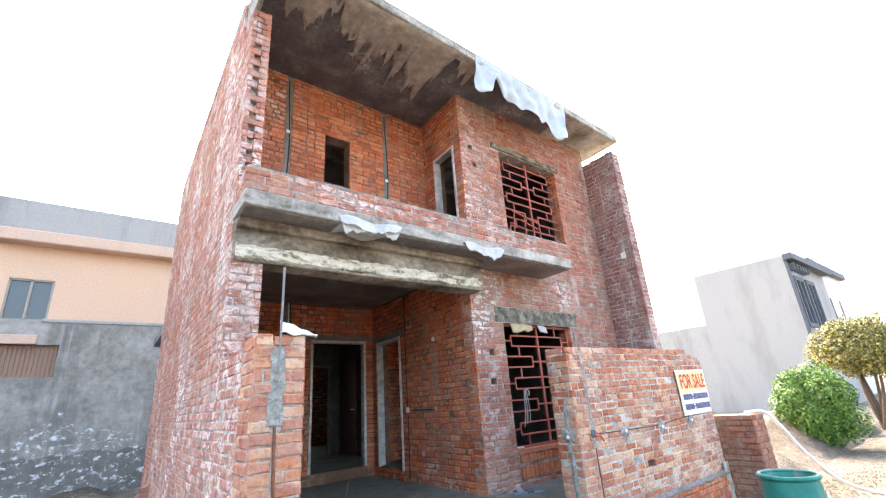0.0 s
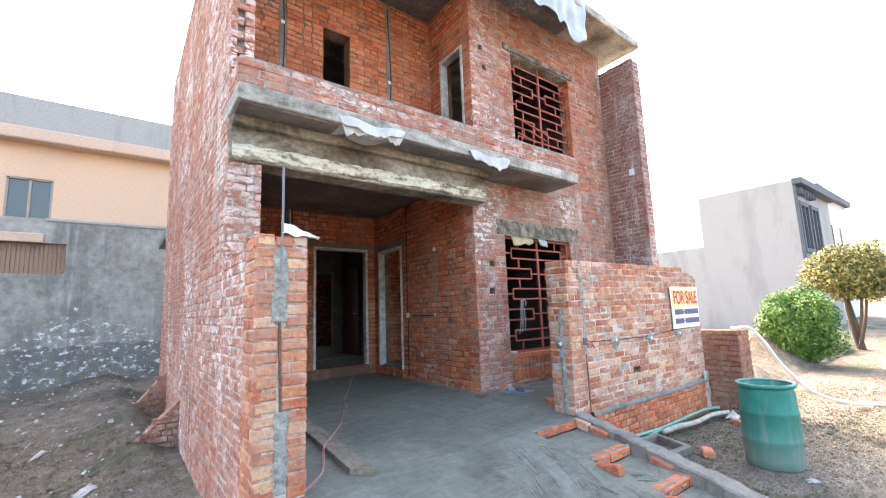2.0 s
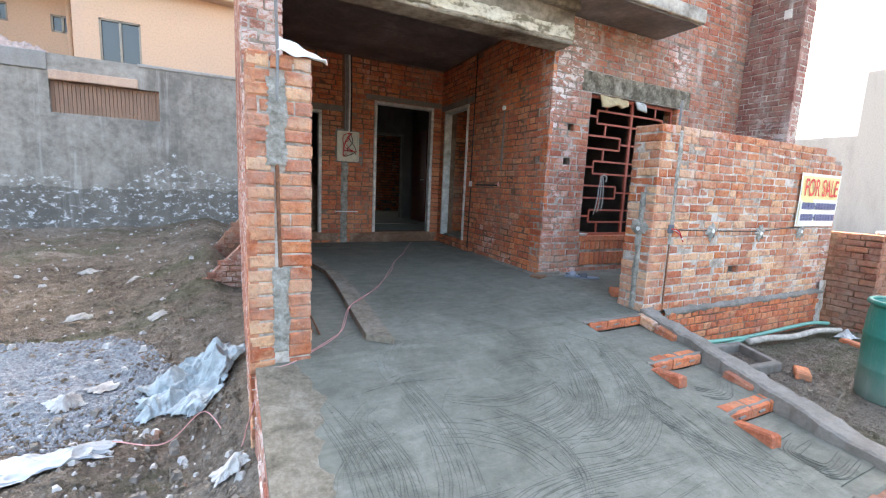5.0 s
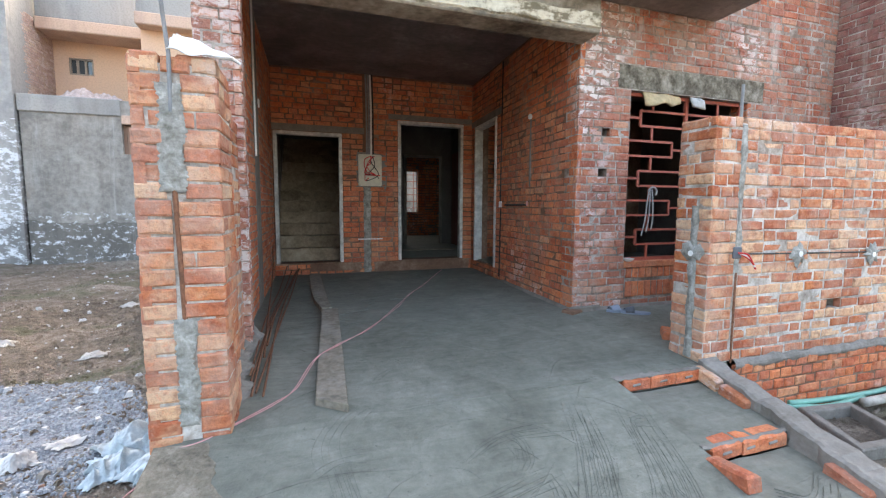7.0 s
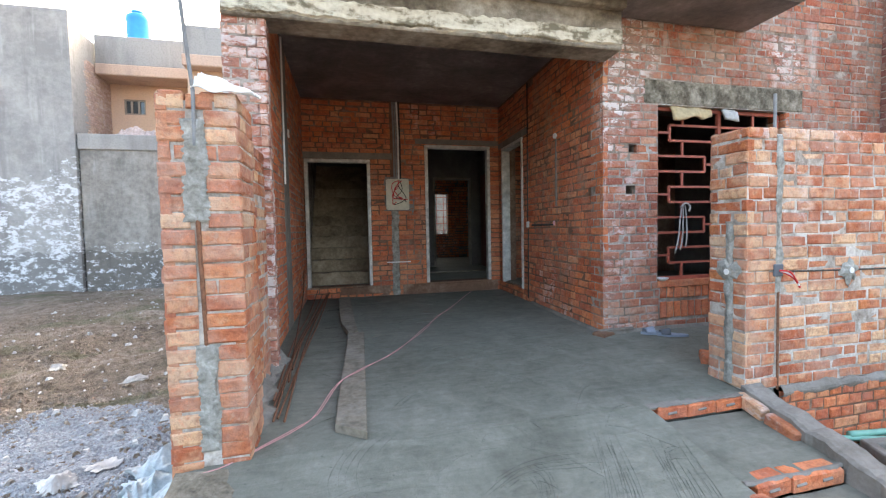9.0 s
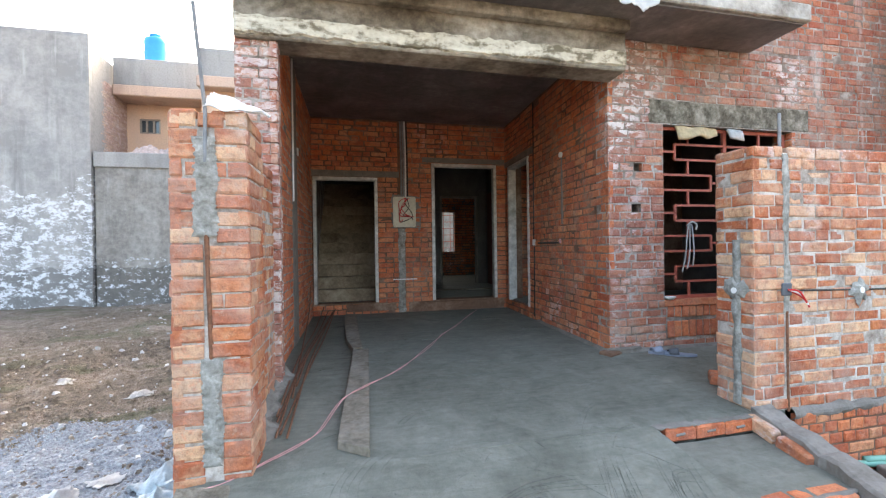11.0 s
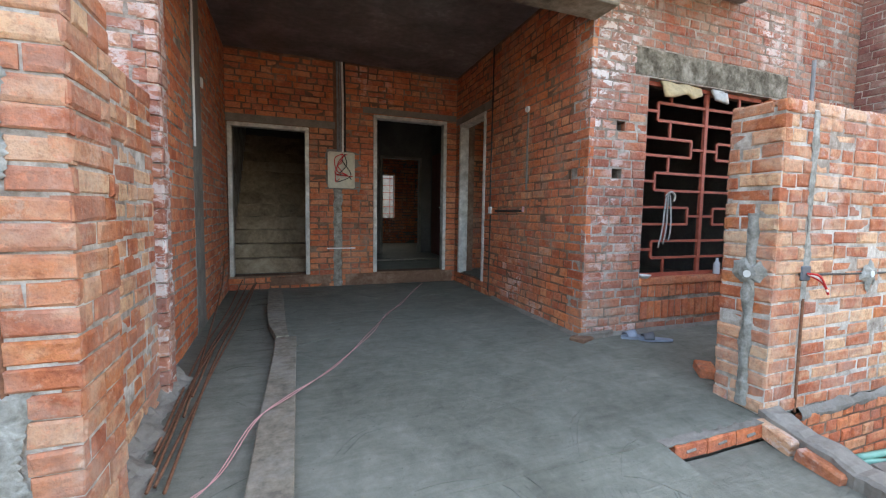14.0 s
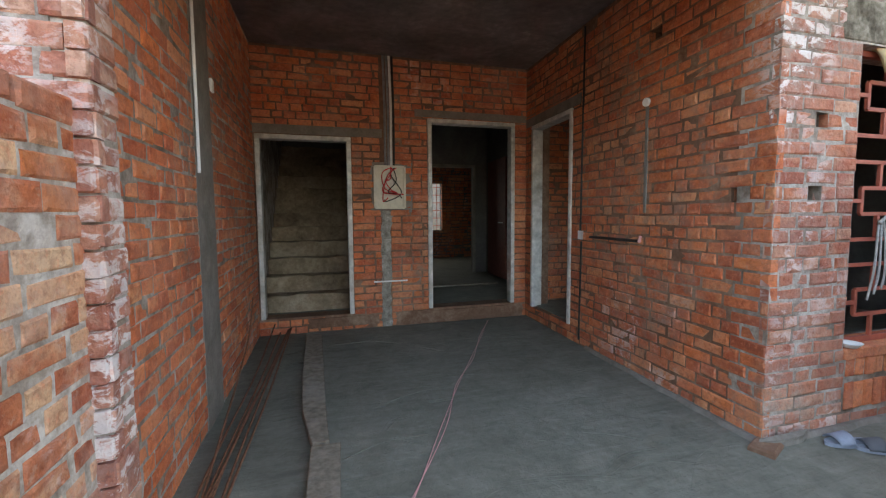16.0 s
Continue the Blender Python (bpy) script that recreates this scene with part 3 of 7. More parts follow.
def laid_brick(bm, c, size, turn, tilt, seed, grow=1.0):
    """One loose brick with worn corners and a moulded frog on its face."""
    r = random.Random(seed)
    m = pose(*c, tilt, r.uniform(-2, 2), turn)
    x, y, z = (s / 2 for s in size)
    i = 0.012
    rings = [[m @ Vector((sx * (x - k) + r.uniform(-0.003, 0.003), sy * (y - k) + r.uniform(-0.003, 0.003), h)) for sx, sy in ((-1, -1), (1, -1), (1, 1), (-1, 1))] for k, h in ((i, -z), (0, -z + i), (0, z - i), (i, z))]
    vs = [[bm.verts.new(p) for p in ring] for ring in rings]
    for a, b in zip(vs, vs[1:]):
        for k in range(4):
            bm.faces.new((a[k], a[(k + 1) % 4], b[(k + 1) % 4], b[k]))
    bm.faces.new(vs[0][::-1])
    bm.faces.new(vs[-1])
    return bm


TURN_OF = {"-y": 0, "+x": 90, "+y": 180, "-x": -90}


def brickwork(parent, face, c, a0, a1, z0, z1, mat, holes=(), near=None, limit=300, headers=0.4, seed=1, proud=0.0045, gaps=0.0, course=COURSE, ragged=0.0, top=None, split=0.28):
    """Lay bricks on one face of a wall, course by course, round its openings. Those of the stretch 'near' are pieces of their own."""
    rng = random.Random(seed)
    loose, joined = [], []
    rows = int(round((z1 - z0) / course))
    for r in range(rows):
        zb = z0 + r * course
        zc, h = zb + course / 2, course - JOINT
        e0, e1 = a0 + rng.uniform(0, ragged), a1 - rng.uniform(0, ragged)
        cuts = [(e0, e1)]
        for q in holes:
            if q[2] < zc + 0.02 and q[3] > zc - 0.02:
                cuts = [s for p in cuts for s in ((p[0], min(p[1], q[0])), (max(p[0], q[1]), p[1])) if s[1] - s[0] > 0.03]
        head = rng.random() < headers
        for s0, s1 in cuts:
            x = s0 - (0.0 if s0 > a0 + 0.2 else (SHORT / 2 + JOINT / 2 if r % 2 else 0.0))
            while x < s1 - 0.02:
                w = SHORT if (head != (rng.random() < split)) else LONG
                w *= rng.uniform(0.92, 1.05)
                p, q = max(x, s0), min(x + w, s1)
                if s1 - q < 0.05:
                    q = s1
                if q - p > 0.025 and rng.random() > gaps and not (top and zb + course * 0.6 > top((p + q) / 2)):
                    joined.append(((p + q) / 2, q - p, zc + rng.uniform(-0.004, 0.004), h * rng.uniform(0.94, 1.05)))
                x = q + JOINT
    if near:
        loose = [b for b in joined if near[0] <= b[0] <= near[1] and near[2] <= b[2] <= near[3]][:limit]
        taken = set(loose)
        joined = [b for b in joined if b not in taken]
    flip = {"-y": (0, -1), "+y": (0, 1), "+x": (1, 0), "-x": (-1, 0)}[face]

    def where(a, z):
        u, y = (a, c) if flip[0] == 0 else (c, a)
        at = plan(u, y, z) + Vector((flip[0], flip[1], 0)) * (proud + rng.uniform(-0.004, 0.004))
        turn = 0 if flip[0] == 0 else -math.degrees(math.atan(lean(u)))
        return pose(at.x, at.y, at.z, rng.uniform(-1.2, 1.2), rng.uniform(-0.9, 0.9), TURN_OF[face] + turn + rng.uniform(-1.0, 1.0))

    for a, w, z, h in loose:
        ob = new("brick", brick_mesh(w, h, mat, rng.randrange(5)))
        ob.parent = parent
        ob.matrix_basis = Matrix.Translation(-ORIGIN[parent.name]) @ where(a, z)
    if joined:
        bm = bmesh.new()
        for a, w, z, h in joined:
            brick_shape(bm, w, h, rng, where(a, z))
        ob = new("brickwork", mesh_from("brickwork", bm, mat))
        ob.parent = parent
        ob.location = -ORIGIN[parent.name]
        tagged(ob, kind="stuff")


def structure(name, bm, mat, label, category="wall"):
    ob = solid(name, bm, mat, label, category, kind="structure")
    return ob


# ---- ground ----
RAMP_FRONT, RAMP_SLOPE, GATE = 1.27, 0.17, 3.08


def step_up(a, b, x):
    t = min(1.0, max(0.0, (x - a) / (b - a)))
    return t * t * (3 - 2 * t)


def ground_z(x, y):
    z = -0.53
    lot = step_up(1.0, 0.5, x) * step_up(0.6, 2.6, y)
    z -= 0.22 * lot
    z += 0.30 * lot * step_up(5.0, 9.0, y) * step_up(-1.2, 0.7, x)
    z += 0.12 * lot * step_up(9.0, 15.0, y)
    for my, mh in ((5.9, 0.16), (6.95, 0.24), (8.9, 0.26)):
        z += mh * lot * math.exp(-((y - my) / 0.55) ** 2 - ((x - 0.75) / 0.55) ** 2)
    n = noise.fractal(Vector((x * 0.9, y * 0.9, 3.1)), 0.9, 2.0, 5)
    m = noise.fractal(Vector((x * 3.5, y * 3.5, 7.7)), 0.8, 2.0, 4)
    rough = 0.35 + 0.65 * lot
    near_house = step_up(0.8, 1.1, x) * step_up(7.6, 7.2, x) * step_up(1.0, 1.3, y)
    z += (0.085 * n + 0.035 * m) * rough * (1 - 0.8 * near_house)
    z += 0.125 * step_up(0.5, 1.3, x) * step_up(5.0, 4.0, x) * step_up(0.1, 0.9, y) * step_up(2.2, 1.4, y)
    z += 0.20 * step_up(8.5, 10.5, x) * step_up(2.8, 4.2, y) * (0.7 + 0.6 * n)
    return z


def spread(lo, hi, fine, far):
    c = list(np.arange(lo, hi + fine / 2, fine))
    s, a, b = fine, lo, hi
    while b < hi + far:
        s *= 1.35
        a -= s
        b += s
        c = [a] + c + [b]
    return c


gx, gy = spread(-5.0, 12.0, 0.085, 420), spread(-1.5, 16.5, 0.085, 420)
verts = [(x, y, ground_z(x, y)) for y in gy for x in gx]
faces = [(j * len(gx) + i, j * len(gx) + i + 1, (j + 1) * len(gx) + i + 1, (j + 1) * len(gx) + i) for j in range(len(gy) - 1) for i in range(len(gx) - 1)]
gm = bpy.data.meshes.new("ground")
gm.from_pydata(verts, [], faces)
gm.materials.append(DIRT)
for p in gm.polygons:
    p.use_smooth = True
ground = tagged(new("ground", gm), "bare brown building-plot dirt with rubble and tyre-worn dust", "ground", kind="structure")
ORIGIN["ground"] = Vector((0, 0, 0))

# ---- house: floors and slabs ----
LEFT_OUT, LEFT_IN, RIGHT_IN, RIGHT_OUT = 0.93, 1.13, 4.05, 7.55
BACK, DEEP, TOP = 7.54, 10.8, 6.0

def floor_z(y):
    """The screed falls a little towards the gate, then down the ramp."""
    if y > Y_FRONT:
        return 0.0
    return -0.07 * (Y_FRONT - y) / (Y_FRONT - GATE) if y > GATE else -0.07 - RAMP_SLOPE * (GATE - y)


def floor_slab():
    bm = bmesh.new()
    ys = [GATE, 3.4, 3.75, 4.1, Y_FRONT, 5.2, 6.0, 6.8, BACK + 0.05]
    us = list(np.linspace(LEFT_IN - 0.12, RIGHT_OUT, 30))
    top = [[bm.verts.new((u, y, floor_z(y) + 0.006 * noise.noise(Vector((u * 2.1, y * 2.1, 0))))) for u in us] for y in ys]
    low = [[bm.verts.new((u, y, -0.8)) for u in (us[0], us[-1])] for y in (ys[0], ys[-1])]
    for j in range(len(ys) - 1):
        for i in range(len(us) - 1):
            bm.faces.new((top[j][i], top[j][i + 1], top[j + 1][i + 1], top[j + 1][i]))
    bm.faces.new([low[0][0], low[0][1], *top[0][::-1]])
    return bm


floor = structure("floor", house(floor_slab()), SCREED, "dark grey damp cement screed of the porch", "floor")
ceiling = structure("ceiling", house(boxes((LEFT_OUT + 0.02, RIGHT_OUT, Y_FRONT + 0.01, DEEP, 2.93, 3.10))), SOFFIT, "dark cast concrete slab over the porch", "ceiling")

# ---- left wall ----
wall_left = structure("wall_left", house(wall_core("y", LEFT_OUT, LEFT_IN, 4.22, DEEP, -0.95, 3.2)), MORTAR_FACADE, "tall red brick side wall with white salts")
brickwork(wall_left, "-x", LEFT_OUT, 3.42, DEEP, -0.95, 1.54, BRICK_SIDE, near=(3.4, 6.4, -0.8, 1.6), seed=3, headers=0.5, top=lambda a: 1.60)
END_TOP = 5.53
part("upper_core", house(wall_core("y", LEFT_OUT, LEFT_IN, 4.275, DEEP, 3.2, END_TOP)), MORTAR, wall_left)
part("upper_core", house(wall_core("y", LEFT_OUT, LEFT_IN, 4.70, DEEP, END_TOP, TOP - 0.1)), MORTAR, wall_left)
brickwork(wall_left, "-x", LEFT_OUT, 4.22, DEEP, 1.54, END_TOP, BRICK_SIDE, seed=4, headers=0.5)
brickwork(wall_left, "-x", LEFT_OUT, 4.70, DEEP, END_TOP, TOP + 0.08, BRICK_SIDE, seed=2, headers=0.5)
part("end_top", house(boxes((LEFT_OUT + 0.004, LEFT_IN - 0.004, 4.23, 4.70, END_TOP - 0.02, END_TOP + 0.012), bevel=0.008)), BRICK_SIDE, wall_left, "salted top course of the wall end")
brickwork(wall_left, "-y", 4.22, LEFT_OUT, LEFT_IN + 0.09, 0.0, 2.49, BRICK_PIER, seed=5, headers=0.5)
TOOTH = tuple((LEFT_OUT + 0.045, LEFT_OUT + 0.115, 3.22 + COURSE * k + 0.03, 3.22 + COURSE * (k + 1) - 0.03) for k in range(1, 24, 2))
brickwork(wall_left, "-y", 4.22, LEFT_OUT, LEFT_IN, 3.22, END_TOP, BRICK_PIER, holes=TOOTH, seed=6, headers=0.6)
brickwork(wall_left, "+x", LEFT_IN, 4.45, BACK, 0.0, 2.93, BRICK_PORCH, holes=((5.50, 5.86, -1, 4),), near=(4.6, 7.0, 0.0, 2.3), seed=7, headers=0.25)
brickwork(wall_left, "+x", LEFT_IN, 4.22, 5.5, 3.1, END_TOP, BRICK_PORCH, seed=8)
part("chase_render", house(boxes((LEFT_IN - 0.01, LEFT_IN + 0.008, 5.49, 5.87, 0.0, 2.93))), CHASE, wall_left, "dark cement over a pipe chase")
part("corner_render", house(boxes((LEFT_IN - 0.01, LEFT_IN + 0.016, 4.375, 4.445, 0.0, 2.75), bevel=0.005)), PLASTER, wall_left, "pale cement line along the pier")
pier = part("pier", house(wall_core("y", LEFT_IN - 0.02, LEFT_IN + 0.08, 4.226, 4.37, -0.05, 2.53)), MORTAR, wall_left, "salted brick pier")
brickwork(pier, "+x", LEFT_IN + 0.08, 4.205, 4.375, 0.0, 2.53, BRICK_PIER, near=(4.1, 4.6, 0, 2.6), seed=9, headers=0.0, split=0.0)
part("parapet_stub", house(boxes((LEFT_OUT + 0.01, LEFT_IN - 0.01, 4.95, DEEP, TOP, TOP + 0.3), bevel=0.01)), PLASTER, wall_left)

# stub of a toothed wall that once met the side wall
def toothed_stub(name, y, reach, base, high, seed):
    ob = solid(name, house(boxes((LEFT_OUT - reach * 0.35, LEFT_OUT, y, y + 0.2, base - 0.3, base + high * 0.5))), MORTAR_RED, "broken stub of a red brick cross wall, half buried", "wall stub", "wall stubs")
    brickwork(ob, "-y", y, LEFT_OUT - reach, LEFT_OUT, base, base + high, BRICK_STUB, seed=seed, top=lambda a: base + high * (1 - (LEFT_OUT - a) / reach) - 0.07, proud=0.003, split=0.9)
    bm = bmesh.new()
    prof = [(LEFT_OUT, base - 0.4), (LEFT_OUT, base + high - 0.08), (LEFT_OUT - reach * 0.9, base - 0.02), (LEFT_OUT - reach * 0.9, base - 0.4)]
    f = [bm.verts.new((u, y + 0.004, z)) for u, z in prof]
    g = [bm.verts.new((u, y + 0.2, z)) for u, z in prof]
    bm.faces.new(f)
    bm.faces.new(g[::-1])
    for k in range(4):
        bm.faces.new((f[k], g[k], g[(k + 1) % 4], f[(k + 1) % 4]))
    bmesh.ops.recalc_face_normals(bm, faces=list(bm.faces))
    part("core", house(bm), BRICK_STUB, ob)


toothed_stub("wall_stub", 7.0, 0.66, -0.52, 0.66, 11)
toothed_stub("wall_stub", 9.0, 0.72, -0.50, 0.84, 12)

# low side wall from the house to the gate pier
low = structure("wall_side_low", house(wall_core("y", LEFT_OUT, LEFT_IN + 0.04, 3.40, 4.214, -0.95, 1.49)), MORTAR, "low orange brick side wall with a rough top")
LOW_TOP = lambda a: 1.60 if a < 3.72 else 1.53
part("core_step", house(boxes((LEFT_OUT + 0.003, LEFT_IN + 0.037, 3.402, 3.72, 1.49, 1.57))), MORTAR, low)
brickwork(low, "+x", LEFT_IN + 0.04, 3.40, 4.22, -0.05, 1.61, BRICK_FRONT, near=(3.3, 4.3, 0, 1.6), seed=14, headers=0.3, top=LOW_TOP)


def skirt(u, v):
    """Cement and sand left in the corner between the low wall and the screed."""
    y = 3.36 + 1.10 * u
    k = 0.75 + 0.5 * noise.fractal(Vector((y * 5.0, 2.0, v)), 0.8, 2.0, 5)
    return plan(LEFT_IN + 0.03 + 0.20 * v * k, y, floor_z(y) - 0.012 + 0.13 * k * (1 - v) ** 1.6 + 0.010 * noise.noise(Vector((y * 23, v * 9, 1.0))))


part("mortar_skirt", sheet(skirt, 50, 12, 0.006), CHASE, low, "rough cement and sand along the foot of the wall")
rng = random.Random(5)
cap = bmesh.new()
y = 3.74
while y < 4.15:
    l = rng.uniform(0.09, 0.2)
    box(cap, LEFT_OUT + 0.01, LEFT_IN + 0.03 - rng.uniform(0, 0.03), y, min(4.21, y + l - 0.012), 1.485, 1.49 + rng.uniform(0.02, 0.06))
    y += l
part("top_course", house(cap), BRICK_FRONT, low)

# ---- gate pier ----
PIER = (LEFT_OUT, LEFT_OUT + 0.33)
gate_pier = thing("gate_pier", plan(1.08, 3.2, -0.03), "orange brick gate pier with a cemented conduit chase", "brick pier")
part("core", house(boxes((PIER[0] + 0.004, PIER[1] - 0.004, GATE + 0.004, 3.40, -0.9, 1.60))), MORTAR, gate_pier)
gap = ((PIER[0] + 0.125, PIER[0] + 0.205, -1, 0.50), (PIER[0] + 0.115, PIER[0] + 0.195, 1.08, 1.52), (PIER[0] + 0.135, PIER[0] + 0.165, 0.5, 1.1))
brickwork(gate_pier, "-y", GATE, PIER[0], PIER[1], -0.12, 1.64, BRICK_FRONT, holes=gap, near=(0, 9, -1, 2), seed=21, headers=0.2, split=0.1)
brickwork(gate_pier, "+x", PIER[1], GATE, 3.40, -0.12, 1.64, BRICK_FRONT, near=(0, 9, -1, 2), seed=22)
brickwork(gate_pier, "-x", PIER[0], GATE, 3.42, -0.9, 1.64, BRICK_FRONT, near=(0, 9, -1, 2), seed=23)
part("top_bricks", house(boxes((PIER[0] + 0.005, PIER[0] + 0.11, GATE, 3.38, 1.60, 1.645), (PIER[0] + 0.175, PIER[1] - 0.005, GATE, 3.38, 1.60, 1.643), bevel=0.008)), BRICK_FRONT, gate_pier)


def patch(u0, u1, y, z0, z1, seed, n=24, out=0.005):
    """A ragged trowelled strip on a front face."""
    rng = random.Random(seed)
    bm = bmesh.new()
    rows = []
    for k in range(2 * n + 1):
        z = z0 + (z1 - z0) * k / (2 * n)
        s = 0.5 + 0.5 * noise.noise(Vector((z * 9.0, seed, 0.5)))
        a, b = u0 + rng.uniform(-0.009, 0.007) + 0.03 * (s - 0.6), u1 + rng.uniform(-0.007, 0.009) - 0.03 * (noise.noise(Vector((z * 7.0, seed, 4.5))))
        end = 0.0 if k in (0, 2 * n) else 1.0
        rows.append([bm.verts.new(p) for p in ((a, y, z), (a + (b - a) * 0.22, y - out * end * rng.uniform(0.75, 0.95), z), (a + (b - a) * 0.5, y - out * end * rng.uniform(0.95, 1.1), z), (a + (b - a) * 0.78, y - out * end * rng.uniform(0.75, 0.95), z), (b, y, z))])
    for p, q in zip(rows, rows[1:]):
        for i in range(4):
            bm.faces.new((p[i], p[i + 1], q[i + 1], q[i]))
    return house(bm)


part("chase_fill", patch(PIER[0] + 0.12, PIER[0] + 0.20, GATE - 0.004, 0.0, 0.50, 3), PLASTER, gate_pier, "fresh grey cement in the chase")
part("chase_fill", patch(PIER[0] + 0.105, PIER[0] + 0.195, GATE - 0.004, 1.06, 1.52, 4), PLASTER, gate_pier, "fresh grey cement in the chase")
part("conduit", rod(bmesh.new(), [plan(PIER[0] + 0.163, GATE + 0.004, 0.46), plan(PIER[0] + 0.148, GATE + 0.002, 1.08)], 0.011), RUST, gate_pier, "rusty conduit in the open chase")
part("conduit", rod(bmesh.new(), [plan(PIER[0] + 0.15, GATE - 0.004, 1.40), plan(PIER[0] + 0.155, GATE - 0.012, 1.64), plan(PIER[0] + 0.145, GATE - 0.05, 1.86), plan(PIER[0] + 0.135, GATE - 0.085, 2.09)], 0.0085), CONDUIT, gate_pier, "grey conduit standing up from the pier")


def rag(u, v):
    k = (1 - u) ** 0.8
    a = PIER[0] + 0.150 + 0.26 * u + 0.02 * v
    y = 3.055 + 0.09 * v * (0.3 + 0.7 * k) + 0.05 * u * v
    z = 1.652 + 0.105 * v * k + 0.010 * math.sin(13 * u + 4 * v) * k + 0.006 * math.sin(19 * v - 5 * u) - 0.012 * u
    return plan(a, y, z)


solid("cloth_rag", sheet(rag, 26, 20), RAG, "white plastic rag lying on top of the gate pier", "rag", smooth=True)

# ---- porch back wall with its two doorways ----
D1p = (1.15, 2.06, 0.17, 2.055)
D2p = (2.87, 3.90, 0.17, 2.30)
wall_back = structure("wall_porch_back", house(wall_core("x", BACK, BACK + 0.22, LEFT_IN, RIGHT_OUT, -0.1, 2.93, (D1p, D2p))), MORTAR_RED, "dark red brick wall at the back of the porch")
brickwork(wall_back, "-y", BACK, LEFT_IN, RIGHT_IN, 0.0, 2.93, BRICK_PORCH, holes=(D1p, D2p, (2.36, 2.46, 0, 3)), near=(1.1, 4.1, 0.0, 2.0), seed=31, headers=0.5, split=0.4)
part("chase_render", patch(2.36, 2.46, BACK - 0.002, 0.0, 1.35, 9, 16), PLASTER, wall_back, "cement-filled chase below the box")
part("lintel_band", house(boxes((D1p[0] - 0.02, D1p[1] + 0.32, BACK - 0.012, BACK + 0.05, D1p[3] + 0.01, D1p[3] + 0.10))), CHASE, wall_back)
part("lintel_band", house(boxes((D2p[0] - 0.14, D2p[1] + 0.14, BACK - 0.012, BACK + 0.05, D2p[3] + 0.01, D2p[3] + 0.09))), CHASE, wall_back)


def door_frame(name, axis, c, hole, mat=FRAME, depth=0.11, w=0.047):
    a0, a1, z0, z1 = hole
    mid = plan((a0 + a1) / 2, c, z0) if axis == "x" else plan(c, (a0 + a1) / 2, z0)
    t = thing(name, mid, "unpainted pressed-steel door frame, splashed with cement, with no door", "door frame", "door frames", "structure")

    def bar(n, p0, p1, q0, q1):
        d = (p0, p1, c - 0.02, c + depth, q0, q1) if axis == "x" else (c - 0.02, c + depth, p0, p1, q0, q1)
        part(n, house(boxes(d, bevel=0.006)), mat, t)

    bar("jamb", a0, a0 + w, z0, z1 - w)
    bar("jamb", a1 - w, a1, z0, z1 - w)
    bar("head", a0, a1, z1 - w, z1)
    return t


part("plinth_render", patch(2.50, 4.0, BACK - 0.010, 0.0, 0.15, 14, 6, 0.012), MORTAR_RED, wall_back, "cement smeared over the foot of the wall")
part("plinth_render", patch(1.60, 2.30, BACK - 0.010, 0.04, 0.15, 15, 6, 0.012), MORTAR_RED, wall_back, "cement smeared over the foot of the wall")
door_frame("door_1", "x", BACK, D1p)
door_frame("door_2", "x", BACK, D2p)

# ---- porch side wall with a third doorway, and the room beyond ----
D3 = (6.46, 7.36, 0.15, 2.24)
HOLES_R = ((5.30, 5.42, 2.448, 2.5245), (4.58, 4.70, 1.3005, 1.377))
wall_right = structure("wall_porch_right", house(wall_core("y", RIGHT_IN, RIGHT_IN + 0.22, Y_FRONT + 0.22, BACK, -0.1, 2.93, (D3, *HOLES_R))), MORTAR_RED, "red brick side wall of the porch with open putlog holes")
brickwork(wall_right, "-x", RIGHT_IN, Y_FRONT, BACK, 0.0, 2.93, BRICK_PORCH, holes=(D3, *HOLES_R), near=(4.4, 6.3, 0.0, 2.0), seed=41, headers=0.35, limit=300)
door_frame("door_3", "y", RIGHT_IN, D3)
part("lintel_band", house(boxes((RIGHT_IN - 0.012, RIGHT_IN + 0.05, D3[0] - 0.15, BACK - 0.02, D3[3] + 0.005, D3[3] + 0.10))), CHASE, wall_right, "rough concrete lintel")

# ---- front wall of the room, ground floor ----
W1 = (4.64, 6.20, 0.46, 2.14)
HOLES_F = ((4.32, 4.41, 1.683, 1.7595), (4.29, 4.39, 1.3005, 1.377))
wall_front = structure("wall_front", house(wall_core("x", Y_FRONT, Y_FRONT + 0.22, RIGHT_IN, RIGHT_OUT, -0.7, 2.93, (W1, *HOLES_F))), MORTAR_FACADE, "weathered brick front wall with lime runs")
brickwork(wall_front, "-y", Y_FRONT, RIGHT_IN, RIGHT_OUT, 0.0, 2.93, BRICK_FACADE, holes=(W1, *HOLES_F, (4.50, 6.42, 2.14, 2.38), (4.66, 6.22, 0.10, 0.42)), near=(4.0, 6.4, 0.0, 2.93), seed=51, headers=0.35)
part("lintel", house(boxes((4.48, 6.42, Y_FRONT - 0.006, Y_FRONT + 0.20, 2.15, 2.37), bevel=0.006)), LINTEL, wall_front, "rough concrete lintel over the window")
for row, (z, hh) in enumerate(((0.345, 0.105), (0.18, 0.16))):
    u, rs = 4.67, random.Random(row + 60)
    while u < 6.18:
        sb = bmesh.new()
        brick_shape(sb, 0.071 * rs.uniform(0.94, 1.06), hh * rs.uniform(0.93, 1.0), rs, Matrix.Translation(plan(u + 0.037, Y_FRONT - 0.008 - rs.uniform(0, 0.008), z)) @ Matrix.Rotation(rs.uniform(-0.03, 0.03), 4, "Y"))
        part("soldier_brick", sb, BRICK_PORCH, wall_front)
        u += 0.082
